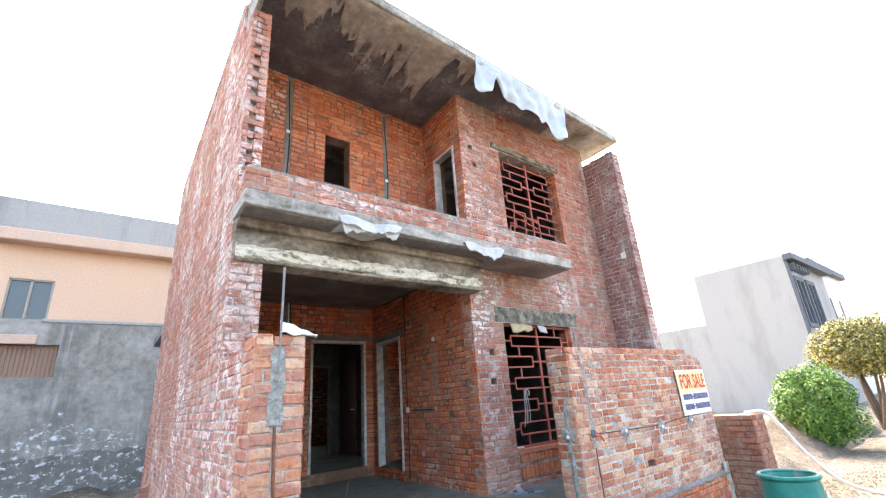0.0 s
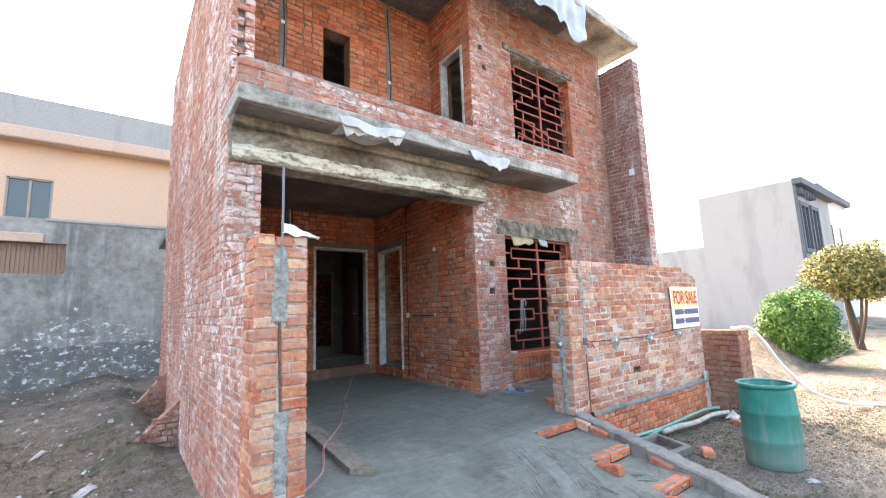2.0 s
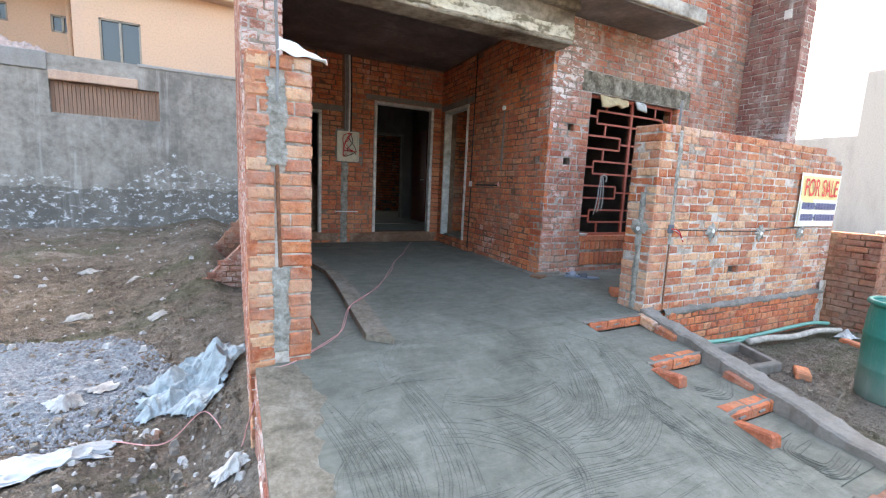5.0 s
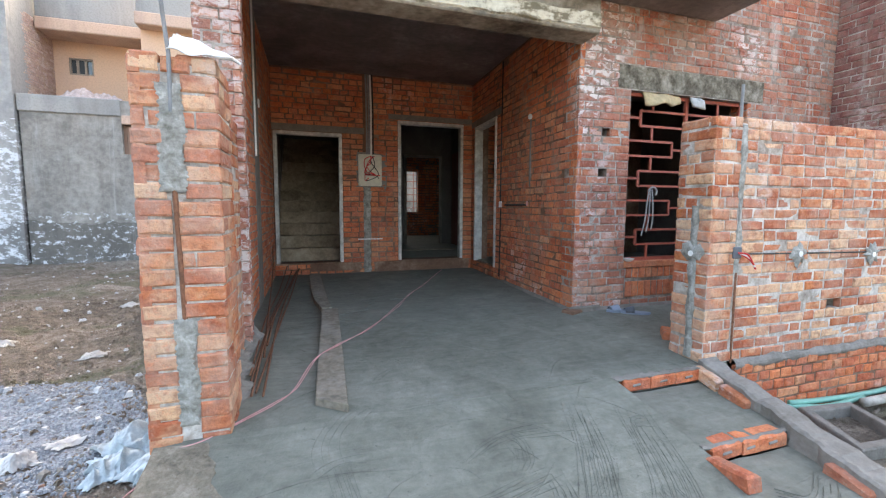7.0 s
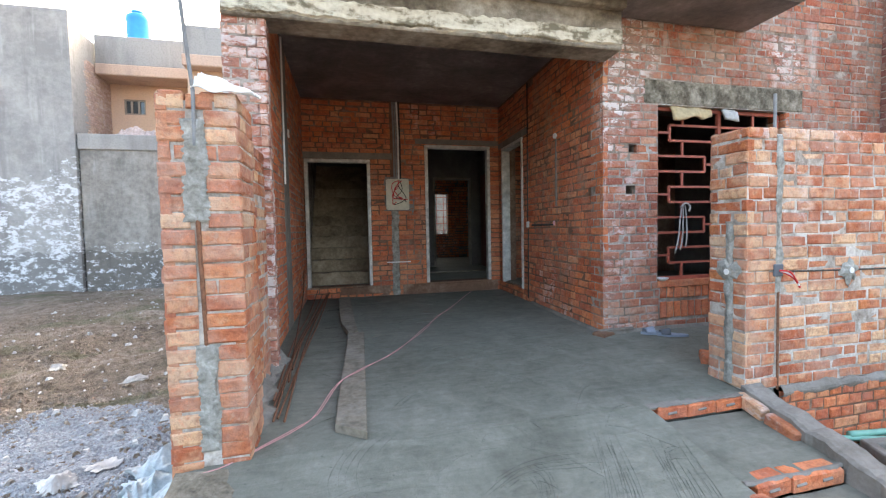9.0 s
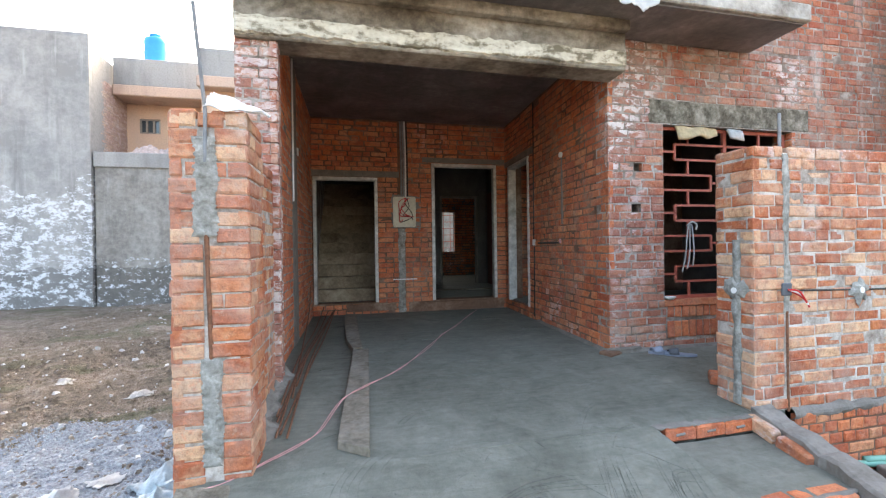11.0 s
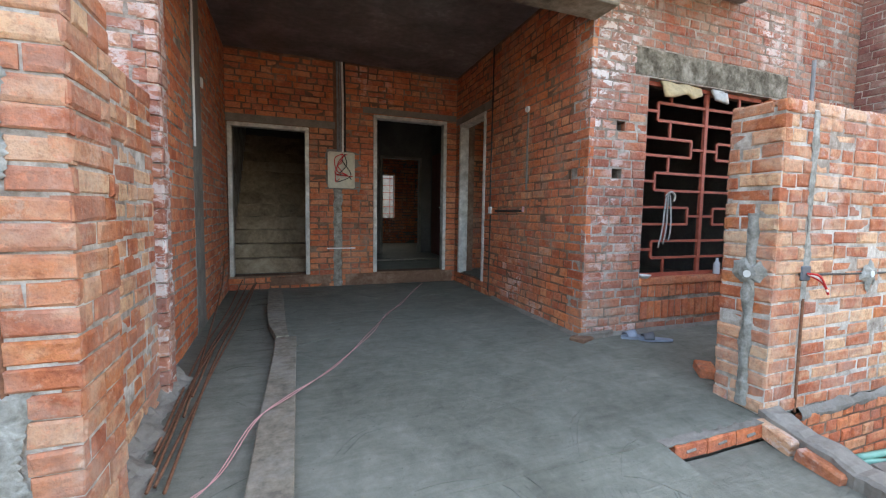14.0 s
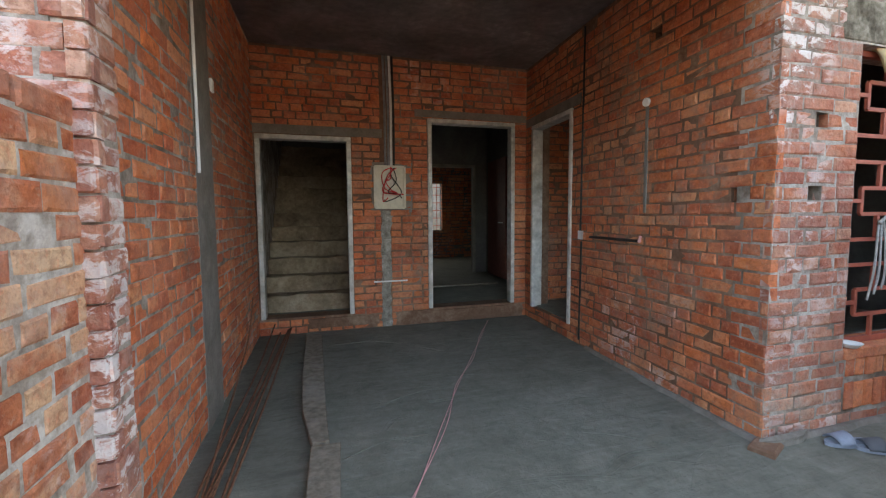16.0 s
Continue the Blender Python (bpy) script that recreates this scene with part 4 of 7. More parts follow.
part("plinth", patch(RIGHT_IN - 0.06, RIGHT_IN + 0.32, Y_FRONT - 0.03, -0.03, 0.05, 5, 4, 0.03), CHASE, wall_front, "mortar foot at the corner")
part("mortar_lump", laid_brick(bmesh.new(), plan(4.02, 4.395, 0.0), (0.17, 0.12, 0.06), 24, 3, 77), MORTAR_RED, wall_front, "lump of set mortar at the corner")
brickwork(wall_front, "-x", 6.20, Y_FRONT, Y_FRONT + 0.2, 0.46, 2.14, BRICK_PORCH, seed=53)


def mortar_foot(name, pts, r, parent):
    return part(name, rod(bmesh.new(), pts, r, 6), CHASE, parent, "smeared mortar along the foot of the wall")


mortar_foot("mortar_foot", [plan(RIGHT_IN - 0.005, y, 0.0) + Vector((random.Random(int(y * 50)).uniform(-0.02, 0.01), 0, 0)) for y in np.arange(4.36, 6.25, 0.1)], 0.03, wall_right)
mortar_foot("mortar_foot", [plan(u, Y_FRONT - 0.01, 0.0) + Vector((0, random.Random(int(u * 50)).uniform(-0.02, 0.01), 0)) for u in np.arange(4.05, 7.5, 0.12)], 0.03, wall_front)

# ---- red window grilles ----
def grille(at, w, h, name, label):
    t = thing(name, at, label, "window grille", "window grilles")
    x0, y0, z0 = at
    s = 0.011

    def bar(n, xa, xb, za, zb, r=s):
        part(n, boxes((x0 + xa - (0 if xb - xa > 2.5 * r else r), x0 + xb + (0 if xb - xa > 2.5 * r else r), y0 - r * 0.8, y0 + r * 0.8, z0 + za - (r if zb - za < 2.5 * r else 0), z0 + zb + (r if zb - za < 2.5 * r else 0))), PRIMER, t)

    bar("stile", 0.0, 0.0, 0, h, 0.016)
    bar("stile", w, w, 0, h, 0.016)
    bar("mullion", w / 2, w / 2, 0, h, 0.018)
    bar("rail", 0.02, w - 0.02, 0.0, 0.0, 0.016)
    bar("rail", 0.02, w - 0.02, h, h, 0.016)
    lev = lambda k: h * (1 - k / 11.0)
    half = w / 2
    for side in (0, 1):
        o = side * half
        e = 0.018
        pairs = ((1, 2, "R"), (3, 4, "L"), (5, 6, "R"), (7, 8, "L"), (9, 10, "R")) if side == 0 else ((1, 2, "L"), (3, 4, "R"), (5, 6, "L"), (7, 8, "R"), (9, 10, "L"))
        for a, b, kind in pairs:
            lo, hi = {"F": (e, half - e), "L": (e, half * 0.78), "R": (half * 0.22, half - e)}[kind]
            for k in (a, b):
                bar("bar", o + lo, o + hi, lev(k), lev(k))
            if kind != "F":
                hook = o + (hi if kind == "L" else lo)
                bar("bar", hook, hook, lev(b), lev(a))
                m = (lev(a) + lev(b)) / 2
                p, q = (hi, half - e) if kind == "L" else (e, lo)
                bar("bar", o + p, o + q, m, m)
        for k in (0, 2, 4, 6, 8, 10):
            v = o + half * ((0.42 if side == 0 else 0.58))
            bar("bar", v, v, lev(k + 1), lev(k))
    return t


p = plan(4.66, Y_FRONT + 0.07, 0.48)
grille1 = grille(tuple(p), 1.50, 1.64, "window_grille", "red-primed steel grille of square bars in the lower window")

# ---- beam over the porch mouth, balcony, parapet ----
BAL = 3.80
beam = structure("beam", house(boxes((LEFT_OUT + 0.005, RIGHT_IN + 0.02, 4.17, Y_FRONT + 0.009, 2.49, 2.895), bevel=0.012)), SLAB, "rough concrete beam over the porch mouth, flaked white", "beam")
def lime_band():
    r = random.Random(8)
    bm = bmesh.new()
    n = 60
    rows = []
    for k in range(n + 1):
        u = LEFT_OUT + 0.02 + (RIGHT_IN + 0.01 - LEFT_OUT - 0.02) * k / n
        lo, hi = 2.515 + r.uniform(-0.012, 0.010), 2.65 + r.uniform(-0.012, 0.012)
        rows.append([bm.verts.new(p) for p in ((u, 4.172, lo), (u, 4.150 + r.uniform(-0.004, 0.004), lo + 0.012), (u, 4.150 + r.uniform(-0.004, 0.004), hi - 0.012), (u, 4.172, hi))])
    for a, b in zip(rows, rows[1:]):
        for q in range(3):
            bm.faces.new((a[q], b[q], b[q + 1], a[q + 1]))
    bmesh.ops.recalc_face_normals(bm, faces=list(bm.faces))
    return bm


part("lime_band", house(lime_band()), LIMEBAND, beam, "flaking whitewashed band")
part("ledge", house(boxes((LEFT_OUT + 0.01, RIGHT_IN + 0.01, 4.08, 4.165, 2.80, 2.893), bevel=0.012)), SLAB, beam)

balcony = structure("balcony_slab", house(boxes((LEFT_OUT - 0.01, 5.66, BAL, 4.43, 2.90, 3.045), bevel=0.01)), SLAB_EDGE, "stained projecting concrete balcony slab", "balcony")
part("soffit", house(boxes((LEFT_OUT + 0.02, 5.62, BAL + 0.04, 4.40, 2.885, 2.899))), SOFFIT, balcony, "dark mottled underside")
parapet = structure("parapet", house(wall_core("x", BAL + 0.02, BAL + 0.13, LEFT_OUT, 5.66, 3.05, 3.29)), MORTAR_FACADE, "three rough brick courses of an unfinished balcony parapet", "parapet")
brickwork(parapet, "-y", BAL + 0.02, LEFT_OUT - 0.01, 5.68, 3.045, 3.294, BRICK_FACADE, near=(0, 6, 3, 3.4), seed=61, headers=0.1, split=0.08)
brickwork(parapet, "-x", LEFT_OUT, BAL + 0.02, 4.22, 3.045, 3.294, BRICK_FACADE, seed=62)
part("side_return", house(boxes((LEFT_OUT + 0.002, LEFT_OUT + 0.11, BAL + 0.13, 4.22, 3.05, 3.288))), MORTAR, parapet)
part("top_mortar", house(boxes((LEFT_OUT + 0.01, 5.60, BAL + 0.03, BAL + 0.12, 3.288, 3.302), bevel=0.004)), PLASTER, parapet)


def ragged_sheet(u0, u1, y, z_top, drop, seed, tilt=0.1):
    def f(u, v):
        a = u0 + (u1 - u0) * u
        jag = max(0.08, min(1.0, 14 * u, 9 * (1 - u)) * (0.85 + 0.4 * noise.fractal(Vector((a * 4.0, seed, 0.3)), 0.7, 2.1, 6)))
        return plan(a, y - tilt * v * v + 0.012 * math.sin(22 * u + seed) * v, z_top - drop * v * jag + 0.02 * math.sin(9 * u))
    return sheet(f, 80, 6, 0.003)


solid("torn_sheet", ragged_sheet(1.84, 2.52, BAL + 0.30, 2.884, 0.05, 1.0, 0.36), CLOTH, "torn white cement-bag sheet stuck to the balcony edge", "torn sheet", "torn sheets", smooth=True)
solid("torn_sheet", ragged_sheet(1.82, 2.56, BAL - 0.008, 2.965, 0.22, 2.4, 0.02), CLOTH, "torn white cement-bag sheet hanging at the balcony edge", "torn sheet", "torn sheets", smooth=True)
solid("torn_sheet", ragged_sheet(3.46, 4.18, BAL - 0.008, 2.96, 0.15, 4.1, 0.02), CLOTH, "small torn white sheet hanging at the balcony edge", "torn sheet", "torn sheets", smooth=True)

# ---- upper storey ----
UB = 5.5
BW = (2.30, 2.70, 4.28, 5.08)
UD = (4.62, 5.20, 3.1, 5.02)
UX = 4.13
W2 = (5.00, 6.50, 3.52, 5.10)
HOLES_U = ((4.30, 4.38, 4.919, 4.9955), (4.36, 4.44, 4.613, 4.6895))
upper_back = structure("wall_upper_back", house(wall_core("x", UB, UB + 0.22, LEFT_IN, UX + 0.22, 3.1, TOP - 0.1, (BW,))), MORTAR_RED, "red brick wall of the upper terrace with a small window opening")
brickwork(upper_back, "-y", UB, LEFT_IN, UX, 3.1, TOP - 0.1, BRICK_PORCH, holes=(BW, (1.70, 1.80, 3, 6), (3.30, 3.38, 3, 6)), near=(1.1, 4.1, 4.0, 5.9), seed=71)
for u in (1.70, 3.30):
    part("chase_render", patch(u, u + 0.09, UB - 0.002, 3.1, TOP - 0.12, int(u * 10), 16, 0.008), CHASE, upper_back, "open conduit chase")
    part("conduit", rod(bmesh.new(), [plan(u + 0.05, UB - 0.012, z) + Vector((0.02 * math.sin(3 * z), 0, 0)) for z in np.arange(3.9, 5.85, 0.1)], 0.009), BLACKPIPE, upper_back)
    part("socket_box", house(boxes((u + 0.02, u + 0.07, UB - 0.025, UB, 4.9 - 0.35 * (u > 2), 4.95 - 0.35 * (u > 2)), bevel=0.006)), WHITEPIPE, upper_back, "small white conduit box")
upper_side = structure("wall_upper_side", house(wall_core("y", UX, UX + 0.22, Y_FRONT + 0.22, UB, 3.1, TOP - 0.1, (UD,))), MORTAR_RED, "red brick side wall of the upper room with a doorway")
brickwork(upper_side, "-x", UX, Y_FRONT, UB, 3.1, TOP - 0.1, BRICK_PORCH, holes=(UD,), seed=72)
door_frame("door_4", "y", UX, UD)
upper_front = structure("wall_upper_front", house(wall_core("x", Y_FRONT, Y_FRONT + 0.22, UX, RIGHT_OUT, 2.93, TOP - 0.1, (W2, *HOLES_U))), MORTAR_FACADE, "red brick front wall of the upper room with a wide window opening")
brickwork(upper_front, "-y", Y_FRONT, UX, RIGHT_OUT + 0.02, 2.93, TOP - 0.1, BRICK_FACADE, holes=(W2, (4.80, 6.62, 5.11, 5.22), *HOLES_U), near=(4.1, 6.9, 3.4, 5.9), seed=73, gaps=0.004)
part("lintel", house(boxes((4.82, 6.60, Y_FRONT - 0.03, Y_FRONT + 0.2, 5.115, 5.215), bevel=0.008)), LINTEL, upper_front, "thin concrete lintel")
part("sill_bricks", house(boxes((4.2, 5.64, BAL + 0.14, Y_FRONT - 0.02, 3.05, 3.20), bevel=0.01)), MORTAR_RED, upper_front)
brickwork(upper_front, "-x", W2[1], Y_FRONT, Y_FRONT + 0.2, W2[2], W2[3], BRICK_PORCH, seed=74)
grille2 = copy_thing(grille1, Matrix.Translation(plan(5.01, Y_FRONT + 0.10, 3.50)))
tagged(grille2, "red-primed steel grille of square bars in the upper window")

scrap = thing("grille_scrap", plan(5.25, Y_FRONT - 0.02, 3.52), "small red leftover grille panel leaning in the upper window", "grille panel")
for (ua, za), (ub, zb) in (((5.12, 3.5), (5.20, 4.05)), ((5.42, 3.5), (5.44, 4.0)), ((5.80, 3.5), (5.80, 3.92)), ((5.10, 4.02), (5.82, 3.90)), ((5.06, 3.78), (5.5, 3.72)), ((5.3, 3.88), (5.75, 3.80)), ((5.25, 3.62), (5.7, 3.58))):
    part("bar", rod(bmesh.new(), [plan(ua, Y_FRONT - 0.015, za), plan(ub, Y_FRONT - 0.005, zb)], 0.013, 6), PRIMER, scrap)

def skewed(bm):
    """The roof's front edge stands out farther at one end than at the other."""
    for v in bm.verts:
        if v.co.y < 4.3:
            v.co.y -= 0.15 * (1 - (v.co.x - 0.9) / 7.0)
    return bm


roof = structure("roof_slab", house(skewed(boxes((LEFT_OUT + 0.015, 7.98, BAL - 0.02, DEEP, 5.905, 6.06), bevel=0.012))), SLAB_EDGE, "flat concrete roof slab, black underneath", "roof")
part("edge_downstand", house(skewed(boxes((LEFT_OUT + 0.017, LEFT_OUT + 0.075, BAL - 0.018, 4.69, 5.58, 5.903), bevel=0.01))), PLASTER, roof, "pale cement edge of the slab")
# Thin sheet under the slab, darker and bluer than its edge.
part("soffit", house(skewed(boxes((LEFT_OUT + 0.08, 6.25, BAL + 0.03, UB + 0.02, 5.89, 5.904)))), SOFFIT_ROOF, roof, "dark formwork underside")


def hang(u0, u1, y0, y1, seed):
    """A strip of torn paper stuck to the slab's underside, its free edge ragged."""
    def f(u, v):
        a = u0 + (u1 - u0) * u
        s = noise.fractal(Vector((a * 3.0, seed, 1.5)), 0.6, 2.1, 6)
        w = noise.noise(Vector((a * 2.2, v * 2, seed)))
        return plan(a + 0.08 * v * s, y0 + (y1 - y0) * v * max(0.15, 0.8 + 0.75 * s), 5.884 - 0.06 * v ** 3 * abs(w) - 0.008 * abs(s))
    return sheet(f, 70, 6, 0.003)


for k, (a, b, y1) in enumerate(((1.25, 1.90, 4.30), (1.86, 2.50, 4.62), (2.46, 2.98, 4.80), (2.94, 3.50, 4.62), (3.46, 4.10, 4.40))):
    solid("torn_paper", hang(a, b, BAL - 0.11, y1, k + 1.0), BURLAP, "torn pale formwork paper peeling from the roof slab", "torn paper", "torn papers", smooth=True)


def drape(u, v):
    a = 3.95 + 2.20 * u
    drop = 0.50 + 0.05 * math.sin(9 * u + 1) + 0.03 * math.sin(31 * u) + 0.015 * math.sin(57 * u) - 0.30 * math.exp(-((u - 0.20) / 0.05) ** 2)
    if u > 0.8:
        drop += 0.22 * math.sin(math.pi * (u - 0.8) / 0.2 * 0.75)
    fold = 0.030 * math.sin(15 * u + 2 * v) + 0.014 * math.sin(37 * u - 5 * v) + 0.012 * math.sin(11 * v + 8 * u)
    return plan(a + 0.03 * v * math.sin(13 * u), BAL - 0.13 + 0.06 * u + fold * min(1.0, 0.3 + v) + 0.06 * v, 5.99 - drop * v)


solid("plastic_sheet", sheet(drape, 90, 18, 0.003), SHEET, "pale blue-grey plastic sheet hanging from the roof edge", "plastic sheet", smooth=True)

# ---- right party wall, projecting forward ----
fin = structure("wall_right", house(wall_core("y", RIGHT_OUT + 0.004, RIGHT_OUT + 0.23, 3.74, DEEP, -0.7, 5.52)), MORTAR, "tall dark purple brick party wall with salts")
brickwork(fin, "-x", RIGHT_OUT, 3.74, Y_FRONT, -0.1, 5.55, BRICK_FIN, seed=81, near=(3.7, 4.5, 1.4, 5.8))
brickwork(fin, "-y", 3.74, RIGHT_OUT, RIGHT_OUT + 0.23, -0.6, 5.55, BRICK_FIN, seed=82)
part("vent_hole", house(boxes((RIGHT_OUT - 0.012, RIGHT_OUT + 0.02, 3.90, 4.0, 3.38, 3.5), bevel=0.01)), WHITEPIPE, fin, "bright white patch on the wall")

# ---- boundary wall on the street ----
BX0, BX1, PX, PD = 4.17, 7.56, 4.235, 0.29
RBW = 1.59
HOLE_B = (5.47, 5.64, 0.236, 0.3125)
wall_boundary = structure("wall_boundary", house(wall_core("x", GATE, GATE + 0.20, BX0 + 0.30, BX1, -0.75, RBW - 0.10, (HOLE_B,))), MORTAR, "orange brick boundary wall facing the street")
step_top = lambda a: RBW + 0.01 if a < 7.10 else (RBW - 0.07 if a < 7.3 else RBW - 0.16)
brickwork(wall_boundary, "-y", GATE, PX + 0.01, BX1, -0.07, 1.59, BRICK_FRONT, holes=(HOLE_B, (BX0 + 0.30, BX0 + 0.34, 0.0, 1.7)), near=(4.1, 7.5, -0.1, 1.7), seed=91, headers=0.3, top=step_top)
brickwork(wall_boundary, "-y", GATE - 0.03, BX0 + 0.35, BX1, -0.55, -0.12, BRICK_PORCH, seed=92, headers=0.8, split=0.1)
part("core_top", house(boxes((BX0 + 0.30, 7.08, GATE + 0.004, GATE + 0.196, RBW - 0.10, RBW - 0.02), (7.08, 7.30, GATE + 0.004, GATE + 0.196, RBW - 0.10, RBW - 0.086))), MORTAR, wall_boundary)
brickwork(wall_boundary, "+y", GATE + 0.20, BX0 + 0.31, BX1, -0.07, 1.59, BRICK_FRONT, seed=93, top=step_top)
part("footing", house(boxes((BX0 + 0.35, BX1, GATE - 0.028, GATE - 0.002, -0.75, -0.11))), MORTAR_RED, wall_boundary)
def ragged_strip(a0, a1, y, z0, z1, seed, out):
    """A run of squeezed mortar along a wall's foot, ragged above and below."""
    def f(u, v):
        a = a0 + (a1 - a0) * u
        k = 1.0 + 0.5 * noise.fractal(Vector((a * 6.0, seed, v)), 0.8, 2.0, 5)
        zc, hh = (z0 + z1) / 2, (z1 - z0) / 2
        return plan(a, y - out * (1 - (2 * v - 1) ** 2) * k, zc + hh * (2 * v - 1) * k)
    return sheet(f, int((a1 - a0) * 40), 6, 0.004)


part("mortar_ledge", ragged_strip(BX0 + 0.34, BX1, GATE - 0.012, -0.135, -0.055, 3.0, 0.034), CHASE, wall_boundary, "grey mortar ledge")
part("end_render", patch(7.40, 7.55, GATE - 0.035, -0.5, 0.05, 6, 6), MORTAR, wall_boundary, "cemented end of the wall")
rp = part("gate_pier_right", house(boxes((PX, BX0 + 0.30, GATE + 0.002, GATE + PD, -0.75, RBW - 0.02))), MORTAR, wall_boundary, "end pier of the boundary wall")
brickwork(rp, "-x", PX, GATE, GATE + PD + 0.01, -0.07, 1.59, BRICK_FRONT, holes=((GATE + 0.10, GATE + 0.15, 0, 1.0),), near=(0, 9, -1, 2), seed=94, headers=0.2)
brickwork(rp, "+y", GATE + PD, PX, BX0 + 0.3, -0.07, 1.59, BRICK_FRONT, seed=95)
part("top_bricks", house(boxes((PX, BX0 + 0.30, GATE + 0.01, GATE + PD, RBW - 0.015, RBW + 0.01), bevel=0.008)), BRICK_FRONT, wall_boundary)
part("chase_fill", patch(BX0 + 0.30, BX0 + 0.34, GATE - 0.004, 0.55, 1.56, 7, 14), PLASTER, wall_boundary, "cement-filled chase")
part("conduit", rod(bmesh.new(), [plan(BX0 + 0.325, GATE - 0.004, -0.08), plan(BX0 + 0.32, GATE - 0.004, 0.56)], 0.008), RUST, wall_boundary, "dark conduit in an open chase")
part("conduit", rod(bmesh.new(), [plan(BX0 + 0.31, GATE + 0.03, 1.5), plan(BX0 + 0.31, GATE + 0.03, 1.83)], 0.010), CONDUIT, wall_boundary, "conduit stub above the wall")
part("conduit", rod(bmesh.new(), [plan(BX0 + 0.34, GATE - 0.006, 0.69), plan(5.0, GATE - 0.006, 0.68), plan(5.9, GATE - 0.006, 0.665), plan(6.5, GATE - 0.006, 0.70), plan(7.2, GATE - 0.006, 0.72)], 0.006), BLACKPIPE, wall_boundary, "dark conduit run along the wall")


def rosette(at, normal, seed):
    """A cement splash round a small white socket."""
    rng = random.Random(seed)
    bm = bmesh.new()
    n = 20
    ring = []
    for k in range(n):
        a = 2 * math.pi * k / n
        r = rng.choice((0.060, 0.085, 0.105)) * rng.uniform(0.85, 1.15)
        d = Vector((r * math.cos(a), 0, r * math.sin(a))) if normal == "-y" else Vector((0, r * math.cos(a), r * math.sin(a)))
        ring.append((bm.verts.new(at + d), bm.verts.new(at + d * 0.5 + (Vector((0, -0.016, 0)) if normal == "-y" else Vector((-0.016, 0, 0))))))
    for k in range(n):
        a, b = ring[k], ring[(k + 1) % n]
        bm.faces.new((a[0], b[0], b[1], a[1]))
    bm.faces.new([r[1] for r in ring])
    bmesh.ops.recalc_face_normals(bm, faces=list(bm.faces))
    t = part("socket_splash", bm, PLASTER, wall_boundary, "cement splash round a socket")
    out = Vector((0, -0.02, 0)) if normal == "-y" else Vector((-0.02, 0, 0))
    part("socket", rod(bmesh.new(), [at, at + out], 0.02, 12), WHITEPIPE, t, "round white plastic socket")


for u, z in ((5.05, 0.675), (5.90, 0.645), (6.74, 0.66)):
    rosette(plan(u + 0.05, GATE - 0.008, z), "-y", int(u * 10))
rosette(plan(PX - 0.012, GATE + 0.125, 0.69), "-x", 5)
def side_chase(u, v):
    z = -0.05 + 1.07 * v
    w = 0.030 + 0.014 * noise.fractal(Vector((z * 8.0, 2.0, 5.0)), 0.8, 2.0, 4)
    return plan(PX - 0.004 - 0.008 * math.sin(math.pi * u), GATE + 0.125 + w * (2 * u - 1) + 0.010 * noise.noise(Vector((z * 6, 1, 1))), z)


part("chase_fill", sheet(side_chase, 6, 60, 0.004), PLASTER, wall_boundary, "cemented chase on the pier")
# Solid block; its dark colour gives the shade inside the open box.
sw = part("switch_box", house(boxes((BX0 + 0.27, BX0 + 0.35, GATE - 0.018, GATE - 0.002, 0.66, 0.74), bevel=0.006)), DARKTRIM, wall_boundary, "switch box block, coloured dark for its shaded hole")
for k in range(3):
    part("wire", rod(bmesh.new(), curve_points([plan(BX0 + 0.31, GATE - 0.02, 0.70), plan(BX0 + 0.35 + 0.015 * k, GATE - 0.06, 0.69 - 0.02 * k), plan(BX0 + 0.40 + 0.01 * k, GATE - 0.07, 0.62 - 0.015 * k)]), 0.006, 6), REDWIRE if k != 1 else WHITEPIPE, sw, "loose red wire end")

# sign
SG = (6.60, 7.50, 0.72, 1.32)
sign = thing("for_sale_sign", plan(7.05, GATE - 0.02, SG[2]), "yellow for-sale sheet with a white border nailed to the brick wall", "sign")
s0, s1 = plan(SG[0], GATE - 0.022, 0), plan(SG[1], GATE - 0.022, 0)


def sign_sheet(x0, x1, z0, z1, out):
    def f(u, v):
        return Vector((x0 + (x1 - x0) * u, GATE - 0.024 - out - 0.006 * math.sin(5 * u + 3 * v), z0 + (z1 - z0) * v))
    return sheet(f, 12, 12, 0.002)


part("border", sign_sheet(s0.x, s1.x, SG[2], SG[3], 0.0), SIGN_W, sign)
part("panel", sign_sheet(s0.x + 0.025, s1.x - 0.025, SG[2] + 0.025, SG[3] - 0.03, 0.004), SIGN_Y, sign)
part("number_panel", sign_sheet(s0.x + 0.025, s1.x - 0.025, SG[2] + 0.03, SG[2] + 0.31, 0.009), SIGN_W, sign)
fc = bpy.data.curves.new("words", "FONT")
fc.body, fc.size, fc.align_x, fc.extrude, fc.offset = "FOR SALE", 0.155, "CENTER", 0.0008, 0.0015
tmp = bpy.data.objects.new("words", fc)
scene.collection.objects.link(tmp)
bpy.context.view_layer.update()
words = bpy.data.meshes.new_from_object(tmp.evaluated_get(bpy.context.evaluated_depsgraph_get()))
bpy.data.objects.remove(tmp)
words.materials.clear()
words.materials.append(INK_RED)
wx = [v.co.x for v in words.vertices]
sc = 0.76 / (max(wx) - min(wx))
wo = new("lettering", words)
wo.parent = sign
